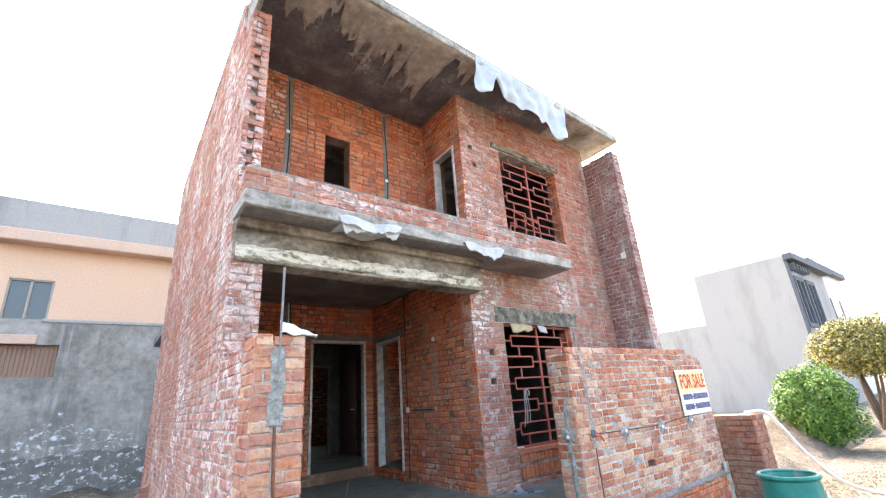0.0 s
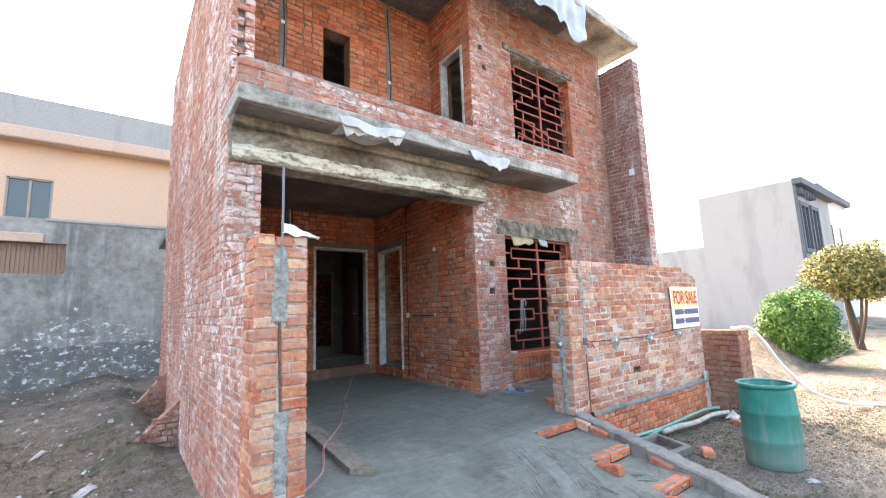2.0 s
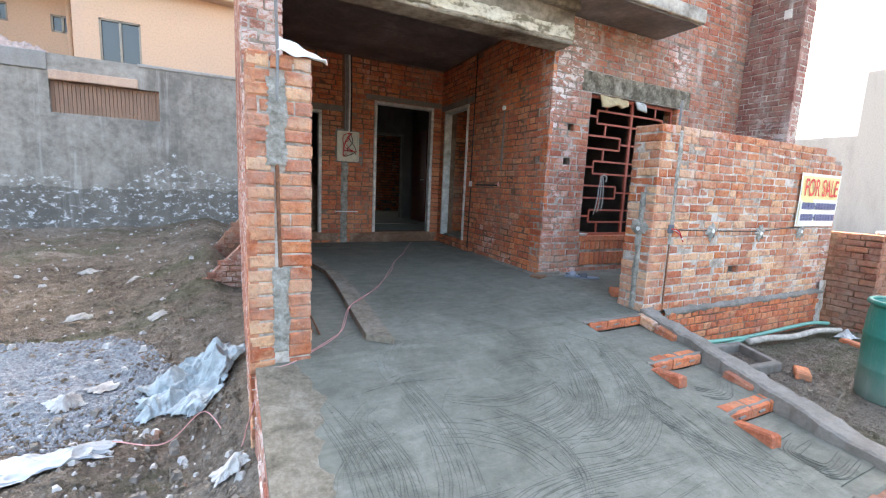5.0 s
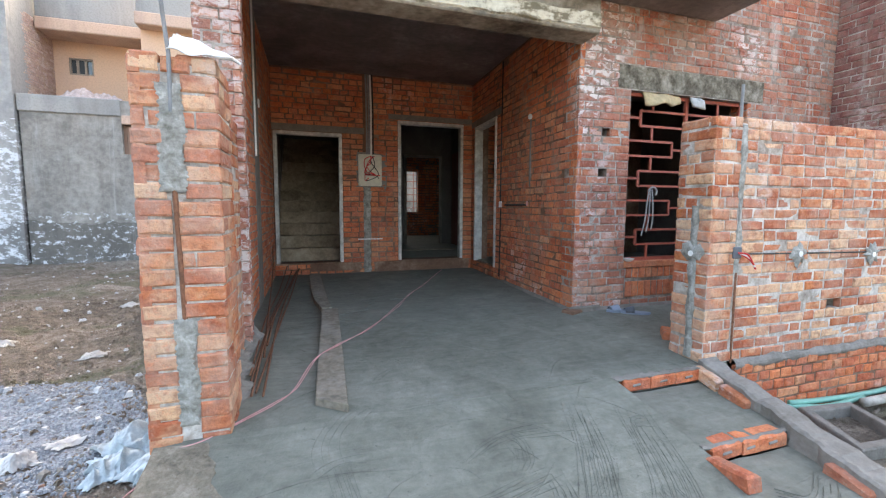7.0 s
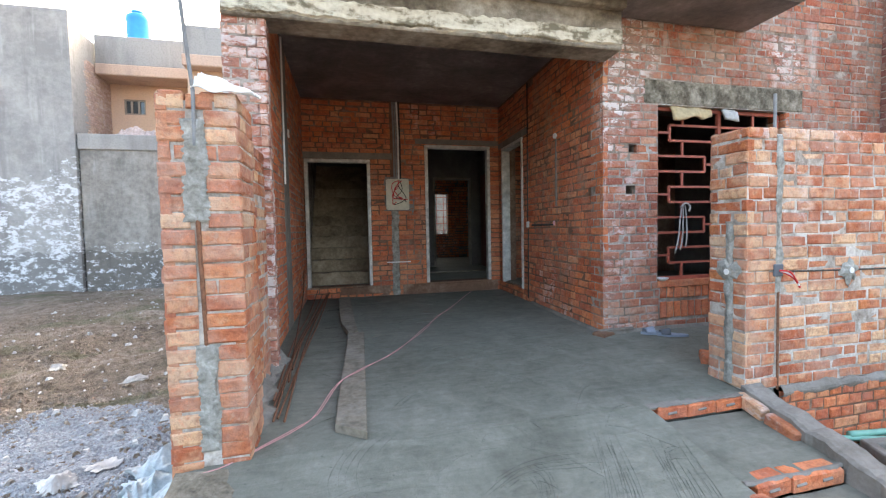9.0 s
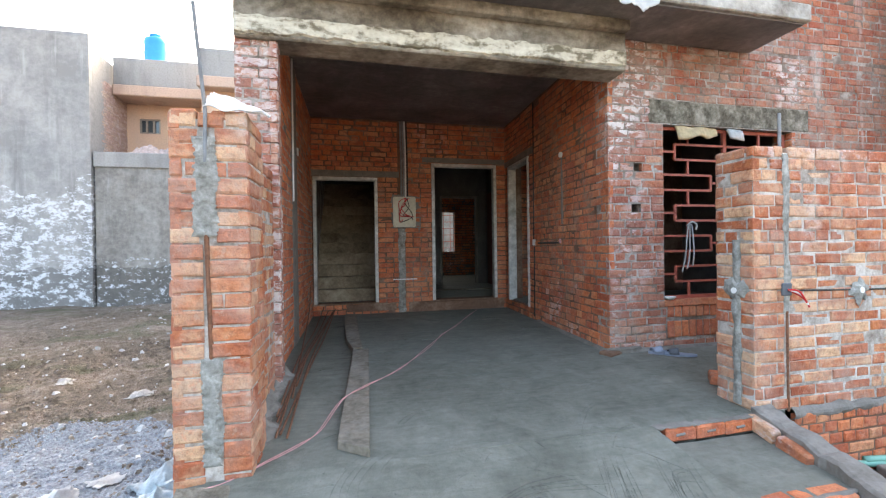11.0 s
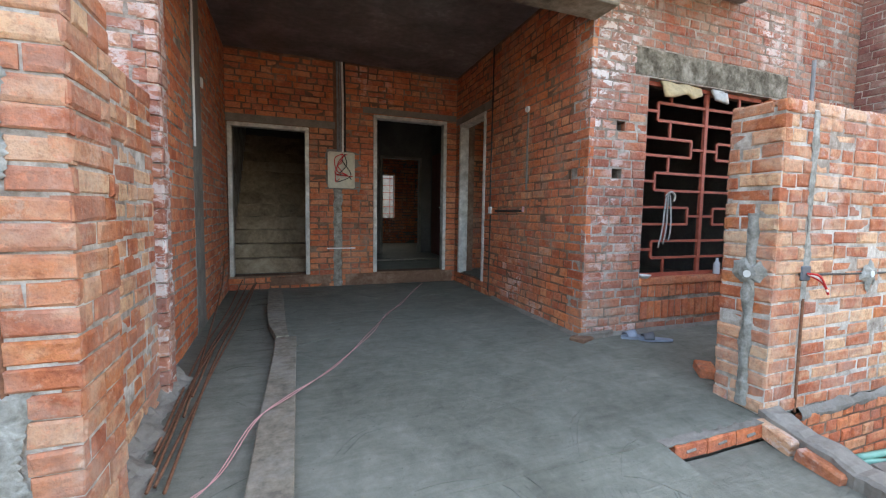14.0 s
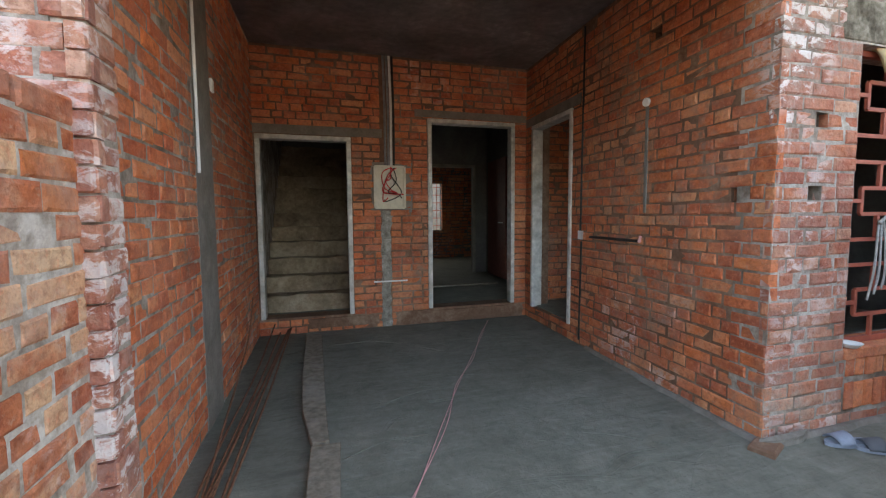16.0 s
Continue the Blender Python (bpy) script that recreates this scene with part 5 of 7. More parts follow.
wo.matrix_basis = Matrix.Translation(Vector(((s0.x + s1.x) / 2, GATE - 0.042, 1.07)) - ORIGIN[sign.name]) @ pose(0, 0, 0, 90, 0, 0) @ Matrix.Diagonal((sc, 1.75, 1, 1))
tagged(wo, "tall red printed words")
for z in (0.955, 0.825):
    x = s0.x + 0.06
    for w in (0.06, 0.062, 0.06, 0.062, 0.03, 0.06, 0.062, 0.06, 0.062, 0.06, 0.062, 0.05):
        part("print_bar", boxes((x, x + w, GATE - 0.044, GATE - 0.041, z - (0.037 if w > 0.04 else 0.007), z + (0.037 if w > 0.04 else 0.007))), INK_BLUE, sign, "dark blue printed bar")
        x += w + 0.008

# ---- rooms behind the doorways ----
REAR, INNER = 13.2, 10.3
brickwork(wall_back, "-y", BACK, RIGHT_IN + 0.22, RIGHT_IN + 1.9, 0.17, 2.93, BRICK_PORCH, seed=33)
inner_floor = structure("floor_inner", house(boxes((LEFT_IN, RIGHT_OUT, BACK + 0.002, REAR, -0.1, 0.165), (RIGHT_IN + 0.05, RIGHT_OUT, Y_FRONT + 0.2, BACK - 0.002, -0.1, 0.165))), SCREED, "dusty raw cement floor of the rooms", "floor")
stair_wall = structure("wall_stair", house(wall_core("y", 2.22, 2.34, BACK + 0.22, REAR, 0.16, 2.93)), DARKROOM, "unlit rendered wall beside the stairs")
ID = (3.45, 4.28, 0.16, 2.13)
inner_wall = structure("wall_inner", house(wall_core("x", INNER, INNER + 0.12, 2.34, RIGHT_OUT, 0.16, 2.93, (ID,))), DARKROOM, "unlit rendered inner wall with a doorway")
door_frame("door_5", "x", INNER, ID, CHASE)
RW = (3.30, 4.32, 0.85, 2.0)
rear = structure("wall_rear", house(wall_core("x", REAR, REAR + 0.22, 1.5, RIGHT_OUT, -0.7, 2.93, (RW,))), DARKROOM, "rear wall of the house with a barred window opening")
brickwork(rear, "-y", REAR, 2.4, 5.6, 0.16, 2.93, BRICK_PORCH, holes=(RW,), seed=101)
for k in range(6):
    part("window_bar", house(boxes((RW[0], RW[1], REAR + 0.08, REAR + 0.095, RW[2] + 0.1 + 0.19 * k, RW[2] + 0.118 + 0.19 * k))), PRIMER, rear)
for k in range(5):
    part("window_bar", house(boxes((RW[0] + 0.1 + 0.2 * k, RW[0] + 0.116 + 0.2 * k, REAR + 0.097, REAR + 0.11, RW[2], RW[3]))), PRIMER, rear)
# Added wall: keeps stray daylight from leaking in above the stairs.
structure("wall_stair_end", house(boxes((LEFT_IN + 0.002, 2.218, 10.66, 10.78, 0.16, 2.926))), DARKROOM, "unlit rendered wall added to close off the head of the stairs")
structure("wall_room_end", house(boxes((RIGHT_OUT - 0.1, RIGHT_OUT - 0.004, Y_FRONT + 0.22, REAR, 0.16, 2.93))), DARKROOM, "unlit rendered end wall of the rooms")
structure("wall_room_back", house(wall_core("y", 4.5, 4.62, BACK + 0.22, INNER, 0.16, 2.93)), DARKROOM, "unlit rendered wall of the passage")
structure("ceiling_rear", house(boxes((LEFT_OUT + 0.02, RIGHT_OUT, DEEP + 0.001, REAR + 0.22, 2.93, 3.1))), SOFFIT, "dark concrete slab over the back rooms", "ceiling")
# Added walls: no sky shows through the upper windows.
upper_room = structure("wall_upper_rooms", house(boxes((RIGHT_OUT - 0.2, RIGHT_OUT - 0.012, Y_FRONT + 0.222, 7.398, 3.1, 5.9), (UX + 0.25, RIGHT_OUT - 0.01, 7.4, 7.5, 3.1, 5.9), (LEFT_IN, UX, 7.4, 7.5, 3.1, 5.9))), DARKROOM, "unlit rendered walls added to close off the upper rooms")
inner_door = thing("inner_door", plan(4.40, 9.6, 0.165), "dark unpainted door leaf standing open against the passage wall", "door")
part("leaf", house(boxes((4.44, 4.485, 9.2, 10.05, 0.18, 2.15), bevel=0.005)), DOORWOOD, inner_door)
part("handle", house(rod(bmesh.new(), [(4.43, 9.28, 1.1), (4.39, 9.28, 1.1), (4.39, 9.38, 1.1)], 0.01)), WHITEPIPE, inner_door, "small pale handle")
plank2 = solid("floor_batten", house(boxes((2.75, 4.2, 8.9, 8.98, 0.166, 0.19), bevel=0.004)), PLANK, "thin wooden batten lying on the room floor", "batten")

stairs = thing("stairs", plan(1.65, 7.9, 0.16), "rough cement-covered brick stairs climbing into the dark", "stairs", kind="structure")
for k in range(12):
    z, y = 0.165 + 0.185 * (k + 1), 7.86 + 0.25 * k
    bm = bmesh.new()
    n = 9
    us = [LEFT_IN + (2.22 - LEFT_IN) * i / n for i in range(n + 1)]
    rr = random.Random(k)
    f = [[bm.verts.new((u, y + rr.uniform(-0.014, 0.014), zz + (rr.uniform(-0.012, 0.012) if zz > z - 0.01 else 0))) for u in us] for zz in (z - 0.19, z)]
    g = [[bm.verts.new((u, y + 0.27, zz)) for u in us] for zz in (z - 0.19, z)]
    for i in range(n):
        bm.faces.new((f[0][i], f[0][i + 1], f[1][i + 1], f[1][i]))
        bm.faces.new((f[1][i], f[1][i + 1], g[1][i + 1], g[1][i]))
        bm.faces.new((g[0][i + 1], g[0][i], g[1][i], g[1][i + 1]))
    part("step", house(bm), STAIR, stairs)

# ---- ramp, steps and kerb ----
def ramp_wave(x, y):
    """The unevenness that the float left."""
    return 0.007 * noise.noise(Vector((x * 3, y * 3, 1.0))) + 0.004 * noise.noise(Vector((x * 9, y * 9, 2.0)))


def ramp_body():
    bm = bmesh.new()
    nu, nv = 36, 26
    g = []
    for j in range(nv + 1):
        y = RAMP_FRONT + (GATE - 0.001 - RAMP_FRONT) * j / nv
        left = 0.905 - 0.02 * (GATE - y)
        g.append([])
        for i in range(nu + 1):
            x = left + (3.40 - left) * i / nu
            edge = min(1.0, (x - left) / 0.12)
            w = ramp_wave(x, y)
            g[-1].append(bm.verts.new((x, y, floor_z(y) + w - 0.012 * (1 - edge))))
    for j in range(nv):
        for i in range(nu):
            bm.faces.new((g[j][i], g[j][i + 1], g[j + 1][i + 1], g[j + 1][i]))
    rim = [v for v in g[0]] + [r[-1] for r in g[1:]] + g[-1][-2::-1] + [r[0] for r in g[-2:0:-1]]
    low = [bm.verts.new((v.co.x, v.co.y, -0.85)) for v in rim]
    for k in range(len(rim)):
        n = (k + 1) % len(rim)
        bm.faces.new((rim[n], rim[k], low[k], low[n]))
    return bm


ramp = structure("ramp", ramp_body(), SWEPT, "grey wet-look cement ramp swept in arcs", "ramp")


def sand_margin(u, v):
    y = 1.32 + 1.72 * u
    left = 0.905 - 0.02 * (GATE - y)
    w = 0.27 + 0.09 * noise.fractal(Vector((y * 3.2, 0, 2.0)), 0.7, 2.0, 4)
    x = left + w * v
    return Vector((x, y, floor_z(y) + 0.006 + 0.012 * (1 - v) * (0.6 + noise.noise(Vector((x * 9, y * 9, 3)))) - 0.004 * v))


part("sand_margin", sheet(lambda u, v: sand_margin(u, 1 - v), 60, 8, 0.004), rough_material("sandy_cement", [(0.36, (0.12, 0.102, 0.073)), (0.5, (0.23, 0.20, 0.15)), (0.64, (0.35, 0.31, 0.245))], (7, 45), bumps=((70, 1.0, 0.012), (22, 0.9, 0.03))), ramp, "rough sandy margin along the ramp")


def tread_z(x, y):
    """Height of the cement under a broom: the porch floor, the ramp, or a tread beside it."""
    if x > 3.40 and y < 3.03:
        for ya, yb, za, zb in TREADS:
            if y > yb:
                return zb + (za - zb) * (y - yb - 0.03) / (ya - yb - 0.03) + 0.004
    return floor_z(y) + (ramp_wave(x, y) if y < GATE else 0.006 * noise.noise(Vector((x * 2.1, y * 2.1, 0))))


TREADS = ((3.03, 2.41, -0.165, -0.185), (2.41, 1.86, -0.265, -0.285), (1.86, 1.30, -0.355, -0.372))


def broom_stroke(bm, pts, width, hairs, r, size=0.0027):
    """The parallel scratches that one sweep of a stiff broom leaves along a line."""
    mid = curve_points([Vector((x, y, 0)) for x, y in pts], 9)
    n = len(mid)
    for hair in range(hairs):
        o = width * ((hair + r.uniform(-0.3, 0.3)) / max(1, hairs - 1) - 0.5)
        a, b = int(n * r.uniform(0, 0.4) ** 1.5), int(n * (1 - r.uniform(0, 0.4) ** 1.5))
        row = []
        ph = r.uniform(0, 6)
        for i in range(a, b):
            d = (mid[min(i + 1, n - 1)] - mid[max(i - 1, 0)]).normalized()
            side = Vector((-d.y, d.x, 0))
            q = mid[i] + side * (o * (0.75 + 0.5 * i / n) + 0.004 * math.sin(0.55 * i + ph))
            t = (i - a) / max(1, b - a - 1)
            s = size * (0.25 + 0.75 * math.sin(math.pi * min(1, max(0, t))) ** 0.5) * r.uniform(0.55, 1.25)
            z = tread_z(q.x, q.y) + 0.0008
            row.append([bm.verts.new(Vector((q.x, q.y, z)) + side * k * s + Vector((0, 0, h))) for k, h in ((-1, -0.003), (-0.6, 0.0008), (0.6, 0.0008), (1, -0.003))])
            if r.random() < 0.03:
                row.append(None)
        for p, q in zip(row, row[1:]):
            if p and q:
                for k in range(3):
                    bm.faces.new((p[k], p[k + 1], q[k + 1], q[k]))


def broom_marks():
    r = random.Random(31)
    bm = bmesh.new()
    sweeps = (
        ([(2.99, 2.91), (2.80, 2.47), (2.54, 2.14), (2.0, 2.03)], 0.15, 9), ([(3.28, 2.79), (3.02, 2.2), (2.59, 1.93), (2.17, 1.96)], 0.20, 11),
        ([(2.58, 2.5), (2.52, 2.29), (2.17, 2.21), (1.77, 2.22)], 0.10, 6), ([(2.79, 1.73), (2.16, 1.79), (1.83, 1.75), (1.81, 1.61), (2.06, 1.51)], 0.14, 9),
        ([(2.36, 1.63), (2.05, 1.69), (1.91, 1.66), (1.89, 1.58)], 0.09, 5), ([(1.65, 2.75), (1.69, 2.31), (1.64, 1.98), (1.50, 1.72)], 0.16, 9),
        ([(1.15, 2.73), (1.25, 2.33), (1.27, 1.99), (1.22, 1.64)], 0.14, 8), ([(1.36, 2.5), (1.42, 2.13), (1.36, 1.85), (1.26, 1.60)], 0.12, 7),
        ([(1.84, 1.83), (1.59, 1.83), (1.4, 1.74), (1.22, 1.60)], 0.12, 7), ([(1.26, 1.71), (1.57, 1.54), (1.97, 1.5), (2.84, 1.56)], 0.13, 8),
        ([(1.35, 1.56), (1.76, 1.42), (2.16, 1.40), (2.95, 1.47)], 0.15, 10), ([(3.03, 2.26), (3.0, 1.82), (2.92, 1.40)], 0.16, 9),
        ([(3.28, 2.1), (3.22, 1.7), (3.16, 1.34)], 0.12, 6), ([(2.95, 1.38), (2.34, 1.33), (1.99, 1.33), (1.55, 1.34)], 0.10, 7),
        ([(3.78, 1.42), (3.50, 1.40), (3.47, 1.60), (3.75, 1.66)], 0.12, 7), ([(3.95, 2.2), (3.65, 2.05), (3.5, 2.15)], 0.10, 5),
        ([(1.82, 2.5), (2.16, 2.4), (2.62, 2.48)], 0.08, 5), ([(1.0, 1.50), (1.3, 1.42), (1.7, 1.37)], 0.10, 6),
        ([(2.9, 1.95), (3.1, 1.6), (3.3, 1.42)], 0.10, 6), ([(2.2, 2.62), (2.5, 2.75), (2.9, 2.72)], 0.07, 4))
    for pts, w, hairs in sweeps:
        broom_stroke(bm, pts, w * 1.15, int(hairs * 1.3), r)
    for _ in range(14):
        x, y, rad, a0 = r.uniform(1.2, 3.1), r.uniform(1.4, 3.1), r.uniform(0.3, 0.9), r.uniform(0, 6.28)
        arc = [(x + rad * math.cos(a0 + k * 0.42), y + 0.7 * rad * math.sin(a0 + k * 0.42)) for k in range(4)]
        if all(1.05 < p < 3.3 and 1.34 < q < 3.4 for p, q in arc):
            broom_stroke(bm, arc, r.uniform(0.05, 0.16), r.randrange(4, 9), r, 0.0018)
    for _ in range(90):
        x, y, a, l = r.uniform(1.5, 3.9), r.uniform(2.3, 7.0), r.uniform(-0.9, 0.9), r.uniform(0.05, 0.40)
        if 3.25 < x < 4.3 and y < 3.5:
            continue
        broom_stroke(bm, [(x - l * math.cos(a), y - l * math.sin(a)), (x, y + 0.06), (x + l * math.cos(a), y + l * math.sin(a))], 0.03, r.choice((1, 1, 2)), r, 0.0018)
    return bm


marks = part("broom_marks", broom_marks(), GROOVE, ramp, "dark arcs of broom scratches")
tagged(marks, kind="stuff")


rng = random.Random(77)
x, k = 1.06, 0
while x < 3.72:
    w = rng.choice((0.115, 0.20, 0.21, 0.22))
    part("edge_brick", laid_brick(bmesh.new(), (x + w / 2, RAMP_FRONT - 0.050 + rng.uniform(-0.012, 0.012), floor_z(RAMP_FRONT) - 0.045 + rng.uniform(-0.012, 0.006)), (w - 0.008, 0.14, 0.085), rng.uniform(-5, 5), rng.uniform(-9, -3), k), BRICK_STUB, ramp, "brick set along the foot of the ramp")
    x += w
    k += 1
for r in range(6):
    y = GATE - 0.03
    while y > RAMP_FRONT + 0.05:
        l = rng.choice((0.108, 0.225, 0.225))
        z = floor_z(y - l / 2) - 0.055 - 0.083 * r
        if z > -0.85:
            part("side_brick", laid_brick(bmesh.new(), (0.905 - 0.02 * (GATE - y) + 0.05 + rng.uniform(-0.006, 0.004), y - l / 2, z), (0.115, l - 0.012, 0.071), rng.uniform(-1.5, 1.5) + 0.6, 9.0, 200 + k), BRICK_SIDE, ramp, "brick in the side of the ramp")
        y -= l
        k += 1

steps = structure("ramp_steps", bmesh.new(), SWEPT, "shallow cement treads beside the ramp with brick risers", "steps")
for j, (ya, yb, za, zb) in enumerate(TREADS):
    def tread(u, v, ya=ya, yb=yb, za=za, zb=zb):
        y = yb + 0.03 + (ya - yb - 0.03) * v
        xr = 4.12 - 0.11 * (3.1 - y)
        return Vector((3.385 + (xr - 3.385) * u, y, zb + (za - zb) * v + 0.006 * noise.noise(Vector((u * 4, v * 4, j)))))
    part("tread", sheet(tread, 14, 12, 0.02), SWEPT, steps)
part("front_fill", boxes((3.39, 3.93, 1.235, 1.345, -0.62, -0.382), bevel=0.012), SWEPT, steps, "cement under the lowest tread")
RISERS = ((3.03, -0.1175), (2.41, -0.2235), (1.86, -0.3235))
part("lip", sheet(lambda u, v: Vector((3.395 + 0.74 * u, 3.036 + 0.06 * v, floor_z(3.06) + 0.005 + 0.008 * noise.noise(Vector((u * 20, v * 2, 4))))), 24, 3, 0.006), CHASE, steps, "rough mortar lip")
for j, (y, z) in enumerate(RISERS):
    x = 3.44
    while x < 4.02 - 0.1 * (3.1 - y):
        w = rng.choice((0.215, 0.215, 0.11))
        rb = part("riser_brick", laid_brick(bmesh.new(), (x + w / 2, y + 0.058 + rng.uniform(-0.006, 0.006), z), (w - 0.006, 0.11, 0.085), rng.uniform(-2, 2), 0, 300 + k), BRICK_PORCH, steps, "fresh orange riser brick")
        part("frog", rod(bmesh.new(), [Vector((x + w / 2 - 0.03, y + 0.004, z)), Vector((x + w / 2 + 0.03, y + 0.004, z + 0.004))], 0.009, 5), CHASE, rb, "mortar smear on the brick's frog")
        x += w
        k += 1
    if j:
        part("riser_brick", laid_brick(bmesh.new(), (3.385, y - 0.15, z + 0.015), (0.075, 0.22, 0.085), -4, -8, 400 + j), BRICK_PORCH, steps, "fresh orange riser brick")
    part("riser_mortar", rod(bmesh.new(), [(3.40 + 0.06 * q, y + 0.03 + rng.uniform(-0.01, 0.01), z + 0.038 + rng.uniform(-0.006, 0.004)) for q in range(11)], 0.013, 6), CHASE, steps, "rough mortar behind the riser")


def kerb_body():
    bm = bmesh.new()
    rings = []
    for q in range(61):
        t = q / 60
        y = 3.10 + (1.10 - 3.10) * t
        xc = 4.21 + (3.86 - 4.21) * t
        top = floor_z(max(y, 1.2)) + 0.045 - 0.05 * max(0, t - 0.9) * 10
        top += 0.018 * noise.fractal(Vector((y * 5, 1.0, 2.0)), 0.7, 2.0, 4)
        w = 0.080 + 0.03 * t + 0.018 * noise.fractal(Vector((y * 4, 5.0, 1.0)), 0.7, 2.0, 4)
        j = lambda: rng.uniform(-0.006, 0.006)
        rings.append([bm.verts.new(p) for p in ((xc - w + j(), y, top - 0.30), (xc - w + j(), y, top - 0.012), (xc - w + 0.02, y, top + j()), (xc + w - 0.03, y, top + j()), (xc + w + j(), y, top - 0.03), (xc + w + 0.02, y, top - 0.45))])
    for a, b in zip(rings, rings[1:]):
        for q in range(5):
            bm.faces.new((a[q], a[q + 1], b[q + 1], b[q]))
    bm.faces.new(rings[0])
    bm.faces.new(rings[-1][::-1])
    bmesh.ops.recalc_face_normals(bm, faces=list(bm.faces))
    return bm


kerb = structure("kerb", kerb_body(), CHASE, "rough cement kerb over bricks along the steps", "kerb")
for q in (0, 1, 4):
    y = 2.98 - 0.22 * q
    part("kerb_brick", laid_brick(bmesh.new(), (4.105 - 0.1755 * (3.1 - y) + 0.02, y, floor_z(y) - 0.035), (0.09, 0.2, 0.09), -10, 9.6, 500 + q), BRICK_FRONT, kerb, "brick under the kerb")

# fresh spill at the kerb's foot and the white pipe stub
def spill(u, v):
    a, r = 2 * math.pi * u, 0.01 + 0.13 * v
    x, y = 3.95 + r * math.cos(a) * (1.1 + 0.3 * math.sin(3 * a)), 1.06 + r * math.sin(a) * (0.8 + 0.2 * math.sin(2 * a + 1))
    return Vector((x, y, ground_z(x, y) + 0.028 * (1 - v * v) - 0.004 * v))


solid("cement_spill", sheet(spill, 28, 5, 0.004), CHASE, "hardened grey cement spill at the foot of the kerb", "cement spill", smooth=True)
bm = bmesh.new()
lathe(bm, (3.71, 1.20, -0.47), [(0.045, 0.0), (0.045, 0.21), (0.040, 0.21), (0.040, 0.01)], 20, False)
for v in bm.verts:
    if v.co.z > -0.3:
        ang = math.atan2(v.co.y - 1.20, v.co.x - 3.71)
        v.co.z += 0.02 * math.sin(ang + 0.6) + 0.006 * math.sin(4 * ang)
solid("pipe_stub", bm, WHITEPIPE, "short white plastic pipe stub with a broken rim", "pipe stub", smooth=True)

# ---- inspection chamber, hose, log ----
MH = [Vector((4.74, 2.46, 0)), Vector((5.24, 2.42, 0)), Vector((5.47, 2.92, 0)), Vector((5.00, 2.98, 0))]


def chamber():
    bm = bmesh.new()
    c = sum(MH, Vector()) / 4
    rings = []
    for s, z in ((1.0, -0.75), (1.0, -0.46), (0.97, -0.45), (0.76, -0.45), (0.74, -0.46), (0.74, -0.85)):
        rings.append([bm.verts.new(c + (p - c) * s + Vector((0, 0, z))) for p in MH])
    for a, b in zip(rings, rings[1:]):
        for k in range(4):
            bm.faces.new((a[k], a[(k + 1) % 4], b[(k + 1) % 4], b[k]))
    bm.faces.new(rings[-1])
    return bm


tagged(solid("inspection_chamber", chamber(), CHASE, "open square cement-lined inspection pit in the dirt", "inspection pit"))
solid("garden_hose", rod(bmesh.new(), curve_points([(4.98, 3.03, -0.44), (5.3, 3.02, -0.46), (5.85, 3.0, -0.47), (6.6, 3.0, -0.46), (7.1, 2.98, -0.45), (7.4, 2.93, -0.47)]), 0.022, 8), HOSE, "pale green plastic hose lying along the wall foot", "hose", smooth=True)
solid("garden_hose", rod(bmesh.new(), curve_points([(4.9, 3.04, -0.46), (5.3, 2.97, -0.485), (5.75, 2.98, -0.48)]), 0.02, 8), HOSE, "pale green plastic hose end by the pit", "hose", smooth=True)
log = solid("branch_log", rod(bmesh.new(), curve_points([(5.60, 2.90, -0.47), (5.9, 2.86, -0.45), (6.3, 2.80, -0.46), (6.75, 2.78, -0.44), (7.15, 2.72, -0.46)], 5), 0.035, 9, 0.8), simple("bleached_bark", (0.42, 0.38, 0.33), 0.95, 0, 0.3, 20, 0.6), "bleached crooked tree branch lying on the dirt", "branch", smooth=True)
for i, (c, t) in enumerate((((5.28, 2.28, -0.5), 28), ((6.9, 2.5, -0.53), 70), ((0.30, 2.72, -0.74), 30))):
    solid("loose_brick", laid_brick(bmesh.new(), c, (0.225, 0.11, 0.075), t, 3, 600 + i), BRICK_PORCH, "single red brick lying loose in the dirt", "brick", "loose bricks")
solid("broken_brick", laid_brick(bmesh.new(), (4.39, 3.60, -0.02), (0.2, 0.11, 0.07), 50, 2, 620), BRICK_PORCH, "red brick lying on the screed behind the pier", "brick", "loose bricks")

# ---- barrel ----
BC = (5.47, 1.74, ground_z(5.47, 1.74) - 0.005)
barrel = thing("barrel", BC, "dented green plastic drum standing open on the dirt", "barrel")
bm = bmesh.new()
shrink = lambda p: [(r * 0.87, h * 0.92) for r, h in p]
prof = [(0.262, 0.0), (0.275, 0.02), (0.280, 0.10), (0.281, 0.27), (0.287, 0.285), (0.281, 0.30), (0.285, 0.55), (0.292, 0.565), (0.285, 0.58), (0.278, 0.74), (0.268, 0.80), (0.262, 0.84)]
part("body", lathe(bm, BC, shrink(prof + [(0.252, 0.84), (0.258, 0.78), (0.27, 0.3), (0.25, 0.03)]), 40), BARREL, barrel, smooth=True)
part("rim", lathe(bmesh.new(), BC, shrink([(0.264, 0.825), (0.292, 0.83), (0.296, 0.85), (0.288, 0.868), (0.262, 0.868), (0.254, 0.85), (0.264, 0.825)]), 40, False), BARREL, barrel, "thick rolled rim", smooth=True)
part("water", lathe(bmesh.new(), BC, shrink([(0.26, 0.69), (0.26, 0.70)]), 32), WATER, barrel, "still dark water")

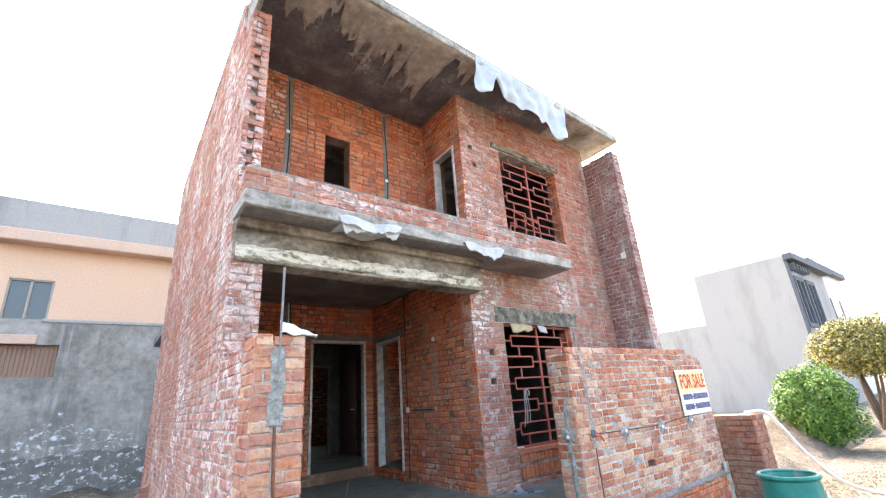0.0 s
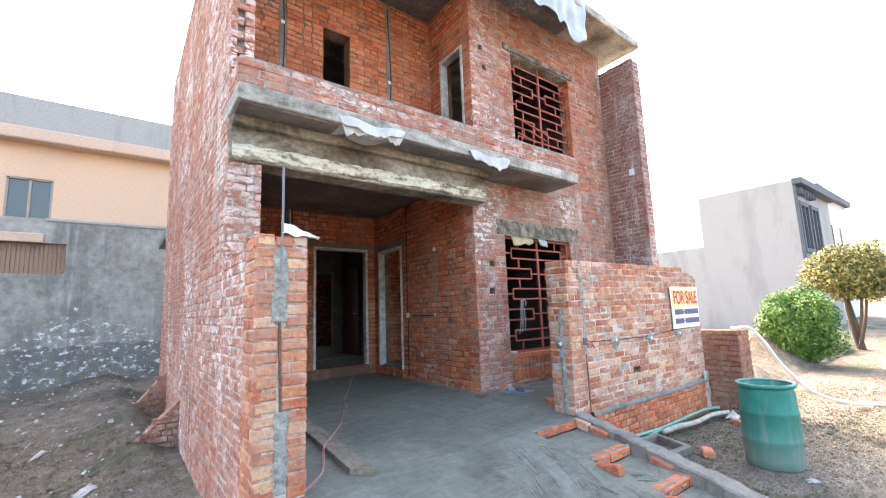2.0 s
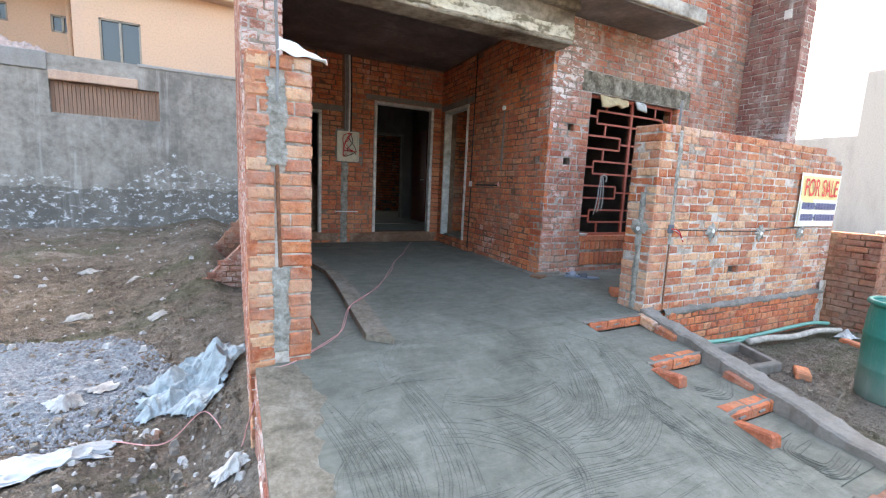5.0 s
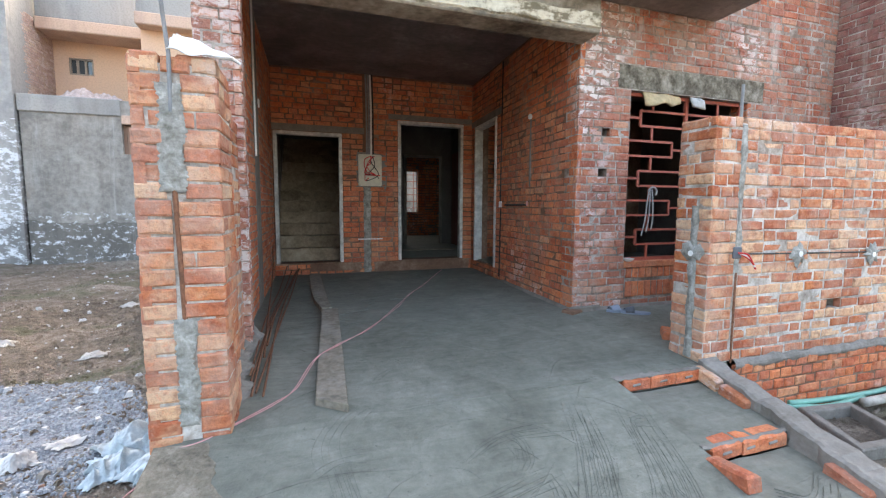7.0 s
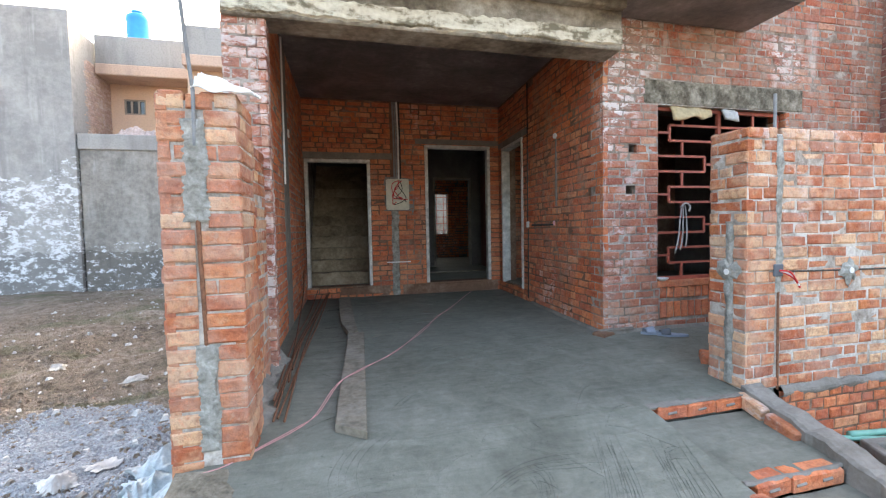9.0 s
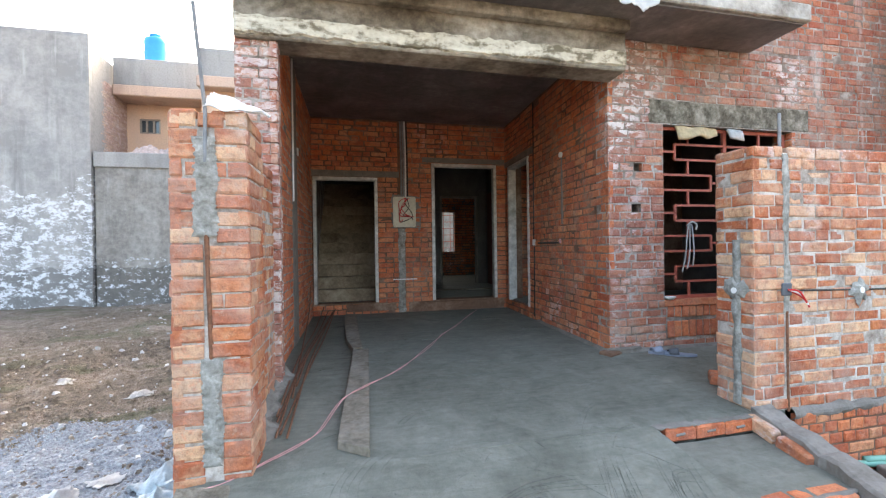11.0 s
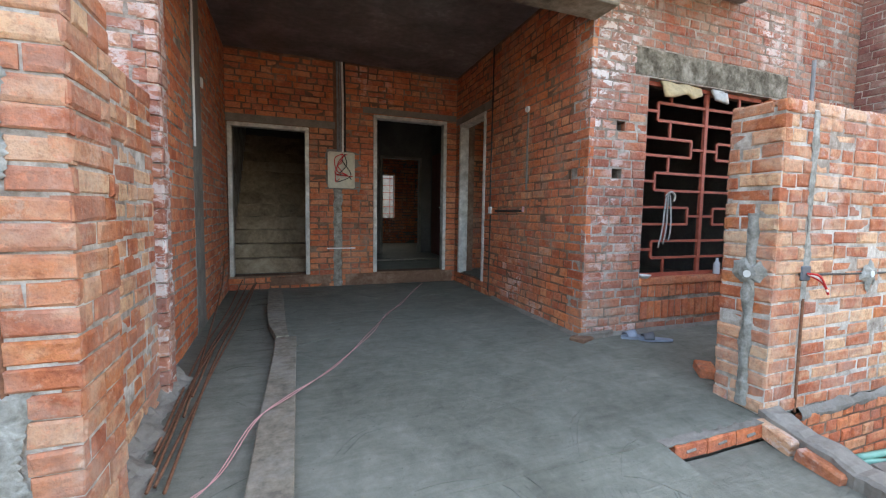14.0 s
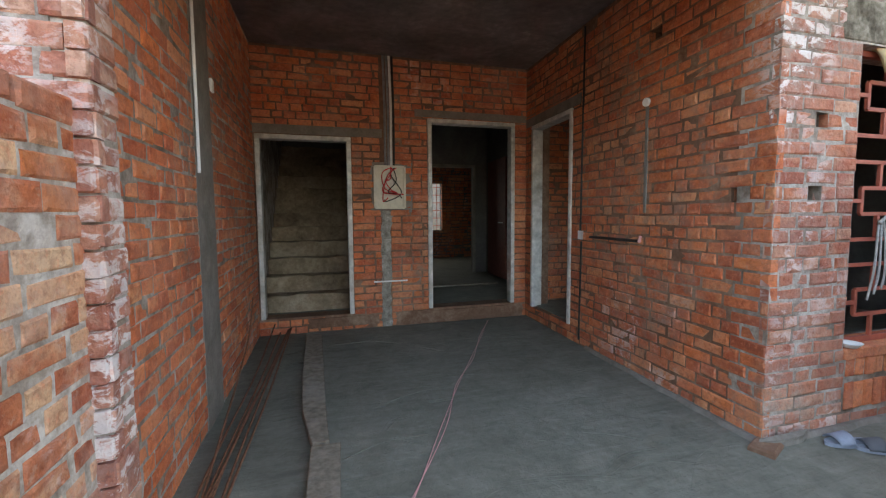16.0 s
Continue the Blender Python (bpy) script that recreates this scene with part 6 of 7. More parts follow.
# ---- porch: planks, rods, wire, boxes ----
def plank(name, left, right, z, thick, label):
    bm = bmesh.new()
    a = [[bm.verts.new((p[0], p[1], floor_z(p[1]) + h)) for p in left] for h in (z, z + thick)]
    b = [[bm.verts.new((p[0], p[1], floor_z(p[1]) + h)) for p in right] for h in (z, z + thick)]
    n = len(left)
    for k in range(n - 1):
        bm.faces.new((a[1][k], a[1][k + 1], b[1][k + 1], b[1][k]))
        bm.faces.new((a[0][k], a[0][k + 1], a[1][k + 1], a[1][k]))
        bm.faces.new((b[0][k + 1], b[0][k], b[1][k], b[1][k + 1]))
    bm.faces.new((a[0][0], a[1][0], b[1][0], b[0][0]))
    bm.faces.new((a[0][-1], b[0][-1], b[1][-1], a[1][-1]))
    bmesh.ops.recalc_face_normals(bm, faces=list(bm.faces))
    bmesh.ops.bevel(bm, geom=list(bm.edges), offset=0.004, segments=1, affect="EDGES")
    return solid(name, bm, PLANK, label, "plank", "planks")


plank("plank", [(1.60, 3.24), (1.65, 3.9), (1.71, 4.6), (1.735, 5.06)], [(1.76, 3.12), (1.81, 3.9), (1.855, 4.6), (1.885, 5.06)], 0.002, 0.045, "long cement-crusted scaffold plank lying on the screed")
plank("plank", [(1.74, 5.08), (1.685, 5.5), (1.675, 6.2), (1.70, 7.28)], [(1.83, 5.08), (1.825, 5.5), (1.835, 6.2), (1.85, 7.25)], 0.003, 0.05, "shorter warped wooden plank lying end to end with another")
for i, pts in enumerate(([(1.30, 4.0), (1.27, 5.2), (1.25, 6.6), (1.22, 7.35)], [(1.31, 4.2), (1.34, 5.3), (1.45, 6.6), (1.53, 7.45)], [(1.27, 3.42), (1.30, 4.6), (1.40, 6.0), (1.52, 7.46)], [(1.33, 3.40), (1.36, 4.6), (1.42, 5.9), (1.54, 7.44)], [(1.25, 3.55), (1.30, 4.9), (1.38, 6.2), (1.46, 7.2)], [(1.29, 3.45), (1.38, 4.7), (1.46, 5.9), (1.56, 7.3)], [(1.24, 3.7), (1.26, 5.0), (1.33, 6.3), (1.40, 7.4)])):
    zz = (0.0, 0.03, 0.22, 0.55) if i == 0 else (0.01, 0.012, 0.014, 0.02 + 0.02 * i)
    solid("steel_rod", rod(bmesh.new(), curve_points([(x, y, floor_z(y) + 0.008 + h) for (x, y), h in zip(pts, zz)], 6), 0.0068, 6), RUST, "thin rusty reinforcing bar lying along the porch wall", "steel bar", "steel bars", smooth=True)
wire_pts = [(0.94, 3.02), (1.08, 3.05), (1.27, 3.20), (1.41, 3.33), (1.5, 3.47), (1.63, 3.76), (1.79, 3.97), (2.09, 4.42), (2.47, 5.12), (2.75, 5.7), (3.07, 6.21), (3.4, 6.85), (3.73, 7.42)]
for s in (0, 1):
    solid("electric_wire", rod(bmesh.new(), curve_points([(x + 0.012 * math.sin(9 * x + 2 * s + y) + 0.007 * math.sin(31 * y + 1.5 * s), y + 0.008 * s, floor_z(y) + 0.005 + (0.052 if 1.62 < x < 1.80 else 0.0)) for x, y in wire_pts], 7), 0.0028, 5), PINKWIRE, "faded pink twisted electric flex trailing over the screed", "wire", "wires", smooth=True)
solid("electric_wire", rod(bmesh.new(), curve_points([(0.94, 3.02, -0.09), (0.86, 3.0, -0.35), (0.80, 3.3, -0.68), (0.62, 3.9, -0.70), (0.4, 3.6, -0.72), (0.1, 3.75, -0.72)], 7), 0.004, 5), PINKWIRE, "faded pink electric flex dropping over the ramp's side", "wire", "wires", smooth=True)

BOX = (2.295, 2.605, 1.315, 1.755)
dbox = thing("distribution_box", plan(2.47, BACK - 0.02, BOX[2]), "open cream metal distribution box with loose red wires", "distribution box")
part("case", house(boxes((BOX[0], BOX[1], BACK - 0.045, BACK - 0.03, BOX[2], BOX[3]))), BOXPAINT, dbox)
for d in ((BOX[0] - 0.012, BOX[0] + 0.012, BOX[2], BOX[3]), (BOX[1] - 0.012, BOX[1] + 0.012, BOX[2], BOX[3]), (BOX[0], BOX[1], BOX[2] - 0.012, BOX[2] + 0.012), (BOX[0], BOX[1], BOX[3] - 0.012, BOX[3] + 0.012)):
    part("rim", house(boxes((d[0], d[1], BACK - 0.07, BACK - 0.02, d[2], d[3]))), BOXPAINT, dbox)
for i in range(6):
    a = 0.6 + i * 0.35
    q = random.Random(40 + i)
    pts = [plan(2.44 + 0.02 * i, BACK - 0.055, 1.76), plan(q.uniform(2.36, 2.6), BACK - 0.08, q.uniform(1.6, 1.72)), plan(q.uniform(2.36, 2.6), BACK - 0.085, q.uniform(1.45, 1.6)), plan(q.uniform(2.36, 2.6), BACK - 0.07, q.uniform(1.38, 1.5)), plan(q.uniform(2.36, 2.6), BACK - 0.06, q.uniform(1.4, 1.6))]
    part("wire", rod(bmesh.new(), curve_points(pts, 6), 0.006, 5), (REDWIRE, REDWIRE, BLACKPIPE, REDWIRE, BLACKPIPE, REDWIRE)[i], dbox)
part("surround", patch(2.26, 2.69, BACK - 0.004, BOX[2] - 0.05, BOX[3] + 0.05, 12, 6, 0.006), CHASE, wall_back, "cement round the box")
for i, du in enumerate((0.0, 0.032, 0.062, 0.09)):
    part("conduit", rod(bmesh.new(), [plan(2.41 + du, BACK - 0.022, BOX[3] - 0.01), plan(2.41 + du + 0.004 * math.sin(i), BACK - 0.022, 2.4), plan(2.40 + du, BACK - 0.02, 2.92)], 0.013), (CONDUIT, CONDUIT, WHITEPIPE, BLACKPIPE)[i], wall_back, "vertical conduit pipe")
part("marker_batten", house(boxes((2.27, 2.63, BACK - 0.022, BACK - 0.006, 0.50, 0.515))), WHITEPIPE, wall_back, "thin white level strip")
# fittings on the porch side wall
XR = RIGHT_IN - 0.012
part("conduit", rod(bmesh.new(), [plan(XR, 6.12, 1.03), plan(XR, 5.46, 1.03)], 0.012), BLACKPIPE, wall_right, "black conduit in a short chase")
part("conduit", rod(bmesh.new(), [plan(XR, 5.46, 1.03), plan(XR - 0.02, 5.43, 1.03), plan(XR - 0.02, 5.42, 1.07)], 0.012), PINKWIRE, wall_right, "wire end")
part("switch_box", house(boxes((XR - 0.006, XR + 0.01, 6.24, 6.32, 1.0, 1.08), bevel=0.004)), WHITEPIPE, wall_right, "small metal switch box")
for z0, z1 in ((0.05, 0.98), (1.08, 2.9)):
    part("conduit", rod(bmesh.new(), [plan(XR, 6.28, z0), plan(XR, 6.26, z1)], 0.009), BLACKPIPE, wall_right, "dark conduit beside the doorway")
part("chase_render", house(boxes((XR - 0.002, XR + 0.008, 5.40, 5.425, 1.24, 2.0))), CHASE, wall_right, "thin cement line of a filled chase")
part("socket_box", rod(bmesh.new(), [plan(XR, 5.41, 2.03), plan(XR - 0.02, 5.41, 2.03)], 0.03, 10), WHITEPIPE, wall_right, "white ceiling-wire box")
part("conduit", rod(bmesh.new(), [plan(LEFT_IN + 0.016, 5.52, 1.48), plan(LEFT_IN + 0.016, 5.53, 2.92)], 0.009), WHITEPIPE, wall_left, "white conduit")
part("socket_box", house(boxes((LEFT_IN + 0.005, LEFT_IN + 0.022, 5.88, 5.94, 2.02, 2.10), bevel=0.004)), WHITEPIPE, wall_left, "small white box")

# window odds and ends
rope = thing("rope", plan(4.95, Y_FRONT + 0.04, 0.72), "knotted pale rope hanging from the window grille", "rope")
for i, dx in enumerate((-0.035, 0.0, 0.04)):
    part("strand", rod(bmesh.new(), curve_points([plan(4.98 + dx * 0.5, Y_FRONT + 0.05, 1.19), plan(4.965 + dx, Y_FRONT + 0.035, 1.05), plan(4.955 + dx * 1.3, Y_FRONT + 0.03, 0.88), plan(4.93 + dx * 1.6, Y_FRONT + 0.035, 0.72 + 0.03 * i)], 6), 0.007, 6), ROPE, rope, smooth=True)
part("knot", rod(bmesh.new(), curve_points([plan(4.93, Y_FRONT + 0.03, 1.17), plan(4.98, Y_FRONT + 0.02, 1.21), plan(5.04, Y_FRONT + 0.03, 1.18), plan(5.03, Y_FRONT + 0.03, 1.13)], 6), 0.010, 6), ROPE, rope, smooth=True)


def foam(u, v):
    return plan(4.80 + 0.48 * u, Y_FRONT + 0.05 - 0.11 * v * (0.6 + 0.4 * math.sin(5 * u)), 2.135 - 0.09 * v * v - 0.05 * (1 - u) * v + 0.012 * math.sin(11 * u + 3 * v))


solid("foam_scrap", sheet(foam, 16, 6, 0.02), YELLOWBAG, "yellowed packing scrap stuffed under the window lintel", "packing scrap", smooth=True)
solid("foam_scrap", sheet(lambda u, v: plan(5.40 + 0.16 * u, Y_FRONT + 0.03 - 0.05 * v, 2.13 - 0.10 * v - 0.03 * u * math.sin(7 * v)), 8, 6, 0.02), CLOTH, "dirty white packing scrap hanging under the window lintel", "packing scrap", smooth=True)
bm = lathe(bmesh.new(), plan(5.62, Y_FRONT + 0.02, 0.464), [(0.028, 0), (0.03, 0.01), (0.03, 0.10), (0.012, 0.125), (0.012, 0.15)], 14)
solid("bottle", bm, CLEARPLASTIC, "small empty clear plastic bottle on the window sill", "bottle", smooth=True)
bm = lathe(bmesh.new(), plan(4.70, Y_FRONT - 0.0, 0.464), [(0.03, 0), (0.055, 0.025), (0.058, 0.03), (0.05, 0.028), (0.028, 0.006)], 16)
solid("small_bowl", bm, WHITEPIPE, "small white plastic bowl on the window sill", "bowl", smooth=True)
sill = part("sill", house(boxes((W1[0], W1[1], Y_FRONT - 0.02, Y_FRONT + 0.2, 0.40, 0.462), bevel=0.006)), BRICK_PORCH, wall_front, "brick-on-edge window sill")


def slipper(c, turn, label):
    t = thing("slipper", c, label, "slipper", "slippers")
    m = pose(*c, 0, 0, turn)
    bm = bmesh.new()
    ring = [m @ Vector((0.05 * math.sin(a) * (1.0 if math.cos(a) > 0 else 0.8), 0.135 * math.cos(a), 0)) for a in (2 * math.pi * k / 20 for k in range(20))]
    a = [bm.verts.new(p) for p in ring]
    b = [bm.verts.new(p + Vector((0, 0, 0.02))) for p in ring]
    bm.faces.new(a[::-1])
    bm.faces.new(b)
    for k in range(20):
        bm.faces.new((a[k], a[(k + 1) % 20], b[(k + 1) % 20], b[k]))
    part("sole", bm, SLIPPER, t)
    strap = sheet(lambda u, v: m @ Vector((0.052 * math.cos(math.pi * u), 0.02 + 0.08 * v, 0.018 + 0.05 * math.sin(math.pi * u) * (1 - 0.45 * v))), 10, 4, 0.004)
    part("strap", strap, DARKTRIM if "dark" in label else SLIPPER, t, smooth=True)


slipper((4.50, 4.30, -0.006), 75, "worn grey-blue rubber slipper on the screed")
slipper((4.60, 4.20, -0.01), 60, "worn grey-blue rubber slipper with a dark strap on the screed")

# ---- left lot: gravel, sheets, rubble ----
def pebbles(name, count, place, size, mat, label, category, seed):
    """A scatter of small angular stones."""
    r = random.Random(seed)
    vs, fs = [], []
    for _ in range(count):
        x, y, s = place(r)
        z = ground_z(x, y)
        s *= size
        o = len(vs)
        q = Matrix.Rotation(r.uniform(0, 6.3), 3, "Z")
        for p in ((-1, -0.7, -0.5), (1, -0.8, -0.5), (0.9, 0.8, -0.5), (-0.8, 0.9, -0.5), (-0.5, -0.4, 0.6), (0.6, -0.3, 0.5), (0.4, 0.5, 0.7), (-0.5, 0.4, 0.5)):
            w = q @ Vector([c * s * r.uniform(0.65, 1.15) for c in p])
            vs.append((x + w.x, y + w.y, z + w.z + s * 0.25))
        fs += [tuple(o + i for i in f) for f in ((0, 1, 5, 4), (1, 2, 6, 5), (2, 3, 7, 6), (3, 0, 4, 7), (4, 5, 6, 7))]
    me = bpy.data.meshes.new(name)
    me.from_pydata(vs, [], fs)
    me.materials.append(mat)
    return tagged(new(name, me), label, category, kind="stuff")


def in_gravel(r):
    while True:
        u, v = r.gauss(0, 0.5), r.gauss(0, 0.45)
        if u * u + v * v < 1.2:
            return -0.52 + u * 0.78 - 0.25 * v, 4.98 + v * 1.0, r.uniform(0.6, 1.4)


def in_lot(r):
    return r.uniform(-4.5, 0.85), 2.2 + 13 * r.random() ** 1.6, 0.25 + 0.9 * r.random() ** 3


def in_street(r):
    return r.uniform(3.9, 12.0), r.uniform(-0.6, 3.0), 0.15 + 0.6 * r.random() ** 4


def by_wall(r):
    return 0.85 - 0.9 * r.random() ** 1.5, r.uniform(2.0, 8.5), 0.2 + 0.7 * r.random() ** 3


pebbles("gravel_heap", 24000, in_gravel, 0.0135, GRAVEL, "spread heap of blue-grey crushed stone", "gravel", 1)
pebbles("rubble", 3200, in_lot, 0.026, STONE, "broken stones and mortar lumps scattered over the plot", "rubble", 2)
pebbles("dirt_clods", 9000, in_lot, 0.030, DIRT, "dry clods of brown earth over the plot", "clods", 12)
pebbles("litter", 620, in_lot, 0.042, CLOTH, "pale scraps of litter in the plot's dirt", "litter", 13)
pebbles("rubble_red", 45, in_lot, 0.04, BRICK_DUSTY, "broken red brick pieces scattered over the plot", "rubble", 3)
pebbles("yard_scraps", 130, lambda r: (r.uniform(-0.7, 0.84), r.uniform(1.9, 4.3), 0.2 + 0.8 * r.random() ** 3), 0.040, CLOTH, "pale scraps of paper and plastic beside the ramp", "litter", 14)
pebbles("yard_rubble", 420, lambda r: (r.uniform(-0.9, 0.84), r.uniform(1.8, 4.6), 0.2 + 0.9 * r.random() ** 3), 0.045, CHASE, "grey mortar crumbs and stones beside the ramp", "rubble", 15)
pebbles("yard_brickbats", 10, lambda r: (r.uniform(-0.7, 0.84), r.uniform(1.9, 4.3), r.uniform(0.4, 1.0)), 0.05, BRICK_DUSTY, "broken red brick pieces beside the ramp", "rubble", 16)
pebbles("street_stones", 6000, in_street, 0.026, STONE, "small stones on the dirt street", "stones", 4)
pebbles("street_clods", 9000, lambda r: (3.9 + 7.0 * r.random() ** 1.4, r.uniform(-1.2, 3.0), 0.2 + 0.8 * r.random() ** 3), 0.026, DIRT, "dry clods and crumbs on the dirt street", "clods", 17)
pebbles("wall_rubble", 1500, by_wall, 0.028, DIRT, "clods and mortar droppings along the side wall", "rubble", 6)
pebbles("gravel_sprinkle", 3500, lambda r: (r.uniform(-1.6, 0.85), r.uniform(1.6, 6.5), r.uniform(0.4, 1.2)), 0.013, STONE, "fine stones in the plot's dirt", "stones", 5)


def crumpled(cx, cy, rx, ry, h, turn, seed, lift=0.02):
    def f(u, v):
        a, b = 2 * u - 1, 2 * v - 1
        jag = 1 + 0.40 * noise.noise(Vector((2.2 * a, 2.2 * b, seed))) + 0.15 * noise.noise(Vector((7 * a, 7 * b, seed)))
        x = cx + (a * rx * math.cos(turn) - b * ry * math.sin(turn)) * jag
        y = cy + (a * rx * math.sin(turn) + b * ry * math.cos(turn)) * jag
        wx = 0.10 * noise.noise(Vector((x * 4, y * 4, seed + 9)))
        wy = 0.10 * noise.noise(Vector((x * 4, y * 4, seed + 12)))
        ridge = lambda sx, sy, o: max(0.0, 1 - 2.6 * abs(noise.noise(Vector(((x + wx) * sx, (y + wy) * sy, seed + o))))) ** 1.5
        n = 0.60 * ridge(5, 3.5, 0) + 0.34 * ridge(6, 9, 3) + 0.08 * ridge(19, 15, 5) - 0.12
        dome = max(0.0, 1 - a * a) * max(0.0, 1 - b * b)
        return Vector((x, y, ground_z(x, y) + lift + h * (0.5 * dome + 0.85 * n * dome ** 0.6)))
    return sheet(f, 90, 90, 0.003)


for cx, cy, rx, ry, h, turn, sd, lift in ((0.62, 4.66, 0.25, 0.16, 0.20, 0.4, 1.3, 0.03), (0.70, 4.40, 0.18, 0.15, 0.22, 1.1, 3.3, 0.05), (0.44, 4.46, 0.22, 0.16, 0.19, -0.3, 5.3, 0.04), (0.58, 4.20, 0.19, 0.13, 0.15, 0.8, 6.6, 0.03), (0.34, 4.24, 0.17, 0.12, 0.13, 0.2, 8.8, 0.02)):
    solid("plastic_sack", crumpled(cx, cy, rx, ry, h, turn, sd, lift), TARP, "crumpled grey-blue woven plastic sack dumped by the wall", "sack", "sacks", smooth=True)
solid("plastic_sheet_ground", crumpled(-0.20, 3.72, 0.28, 0.15, 0.07, 0.3, 2.7), SHEET, "flattened grey plastic sheet lying in the dirt", "plastic sheet", smooth=True)
solid("plastic_sheet_ground", crumpled(-0.66, 3.52, 0.36, 0.22, 0.05, -0.2, 4.7), CLOTH, "flattened whitish plastic sheet lying in the dirt", "plastic sheet", smooth=True)
solid("plastic_bag", crumpled(0.76, 3.0, 0.085, 0.075, 0.11, 0.2, 7.1, 0.02), CLOTH, "small white plastic bag beside the ramp", "bag", smooth=False)
solid("plastic_bag", crumpled(-0.30, 4.45, 0.10, 0.07, 0.09, 0.6, 8.1, 0.02), CLOTH, "small white plastic bag on the gravel", "bag", smooth=False)
solid("plastic_bag", crumpled(-0.12, 4.68, 0.11, 0.05, 0.05, 1.0, 9.4, 0.03), CLOTH, "white scrap of foam on the gravel", "scrap", smooth=False)
solid("plastic_bag", crumpled(7.05, 2.62, 0.10, 0.07, 0.09, 0.0, 3.4, 0.03), CLOTH, "small white plastic scrap beside the branch", "scrap", smooth=False)
for i, (x, y, s) in enumerate(((-0.75, 6.9, 0.13), (-0.4, 8.3, 0.10), (-1.9, 7.6, 0.12), (-1.2, 9.6, 0.14), (0.1, 6.3, 0.09), (0.35, 2.2, 0.10), (5.15, 1.38, 0.05), (4.75, 0.3, 0.06))):
    solid("stone_slab", crumpled(x, y, s, s * 0.7, s * 0.5, i * 0.9, 20.0 + i, 0.01), simple("pale_stone", (0.36, 0.345, 0.315), 0.95, 0, 0.15, 8, 0.5), "pale broken lump of mortar lying in the dirt", "lump", "mortar lumps")

# ---- low wall at the street's side ----
low_wall = structure("wall_low_right", boxes((7.58, 8.0, 2.62, 3.30, -0.9, 0.62)), MORTAR_RED, "low dark brick wall stub at the end of the boundary wall")
LW = lambda u, y: u - lean(u) * (y - Y_FRONT)
brickwork(low_wall, "-x", LW(7.58, 2.95), 2.62, 3.30, -0.65, 0.64, BRICK_STUB, near=(0, 9, -1, 1), seed=111, headers=0.3, proud=0.01)
brickwork(low_wall, "-y", 2.62, LW(7.58, 2.62), LW(8.0, 2.62), -0.65, 0.64, BRICK_STUB, near=(0, 9, -1, 1), seed=112, headers=0.3, proud=0.01)
part("top_bricks", boxes((7.585, 7.80, 2.63, 3.28, 0.62, 0.645), (7.81, 7.995, 2.63, 3.28, 0.62, 0.635), bevel=0.006), BRICK_PORCH, low_wall)
solid("white_pipe", rod(bmesh.new(), curve_points([(7.75, 2.75, 0.67), (7.98, 2.58, 0.66), (8.05, 2.42, 0.42), (8.15, 2.28, 0.12), (8.4, 2.05, -0.25), (8.75, 1.75, -0.44), (9.2, 1.45, -0.49), (9.9, 1.3, -0.5), (11.5, 1.1, -0.5)], 7), 0.022, 8), WHITEPIPE, "white plastic water pipe bending down off the low wall", "pipe", smooth=True)

# ---- neighbours on the left ----
NY = 16.0
lot_wall = structure("wall_lot", wall_core("x", NY, NY + 0.25, -5.45, 7.0, -1.0, 3.96, ((-3.12, -0.66, 2.46, 3.30),)), GREY_WALL, "grey rendered lot wall, damp and salted at the foot")
part("ledge", boxes((-3.10, -1.15, NY - 0.08, NY + 0.2, 3.3, 3.55), bevel=0.02), PEACH_DIRTY, lot_wall, "peach painted ledge over the opening")
part("coping", boxes((-5.48, -3.12, NY - 0.05, NY + 0.2, 3.52, 3.98), bevel=0.02), GREY_TOP, lot_wall, "pale grey cement coping")
part("capping", boxes((-1.15, 7.0, NY - 0.03, NY + 0.28, 3.9, 4.0), bevel=0.02), GREY_TOP, lot_wall)
for q in range(27):
    part("shutter_slat", boxes((-3.12 + 0.0909 * q, -3.12 + 0.0909 * q + 0.082, NY + 0.12, NY + 0.15, 2.46, 3.30)), SHUTTER, lot_wall, "brown metal shutter slat")
peach = thing("peach_house", (0, NY + 1.0, -0.7), "two-storey peach-painted house behind the lot wall with a grey parapet", "house")
part("wall", wall_core("x", NY + 0.3, NY + 0.55, -2.6, 8.0, -0.8, 6.1, ((-2.02, -1.06, 3.98, 5.14),)), PEACH, peach)
part("wall", wall_core("x", NY + 2.2, NY + 2.45, -6.2, -2.6, -0.8, 6.1, ((-5.1, -4.45, 5.10, 5.62), (-3.5, -2.95, 5.0, 5.5))), PEACH, peach)
part("wall", boxes((-2.62, -2.4, NY + 0.56, NY + 2.2, -0.8, 6.1)), PEACH, peach)
part("terrace", boxes((-5.45, -2.62, NY + 0.26, NY + 2.19, 3.6, 3.8)), GREY_TOP, peach)
part("slab_edge", boxes((-2.62, 8.2, NY - 0.15, NY + 3.2, 6.1, 6.45), bevel=0.03), PEACH_DIRTY, peach, "projecting peach roof slab")
part("slab_edge", boxes((-5.49, -2.63, NY + 1.2, NY + 3.2, 6.1, 6.45), bevel=0.03), PEACH_DIRTY, peach, "projecting peach roof slab")
part("parapet", boxes((-2.60, 8.1, NY - 0.05, NY + 0.15, 6.45, 7.35), bevel=0.02), GREY_TOP, peach, "bare grey cement parapet")
part("parapet", boxes((-5.48, -2.61, NY + 1.25, NY + 1.45, 6.45, 7.35), bevel=0.02), GREY_TOP, peach, "bare grey cement parapet")
part("downpipe", rod(bmesh.new(), [(-3.05, NY + 2.12, 3.8), (-3.05, NY + 2.12, 6.1)], 0.06, 8), PEACH, peach)


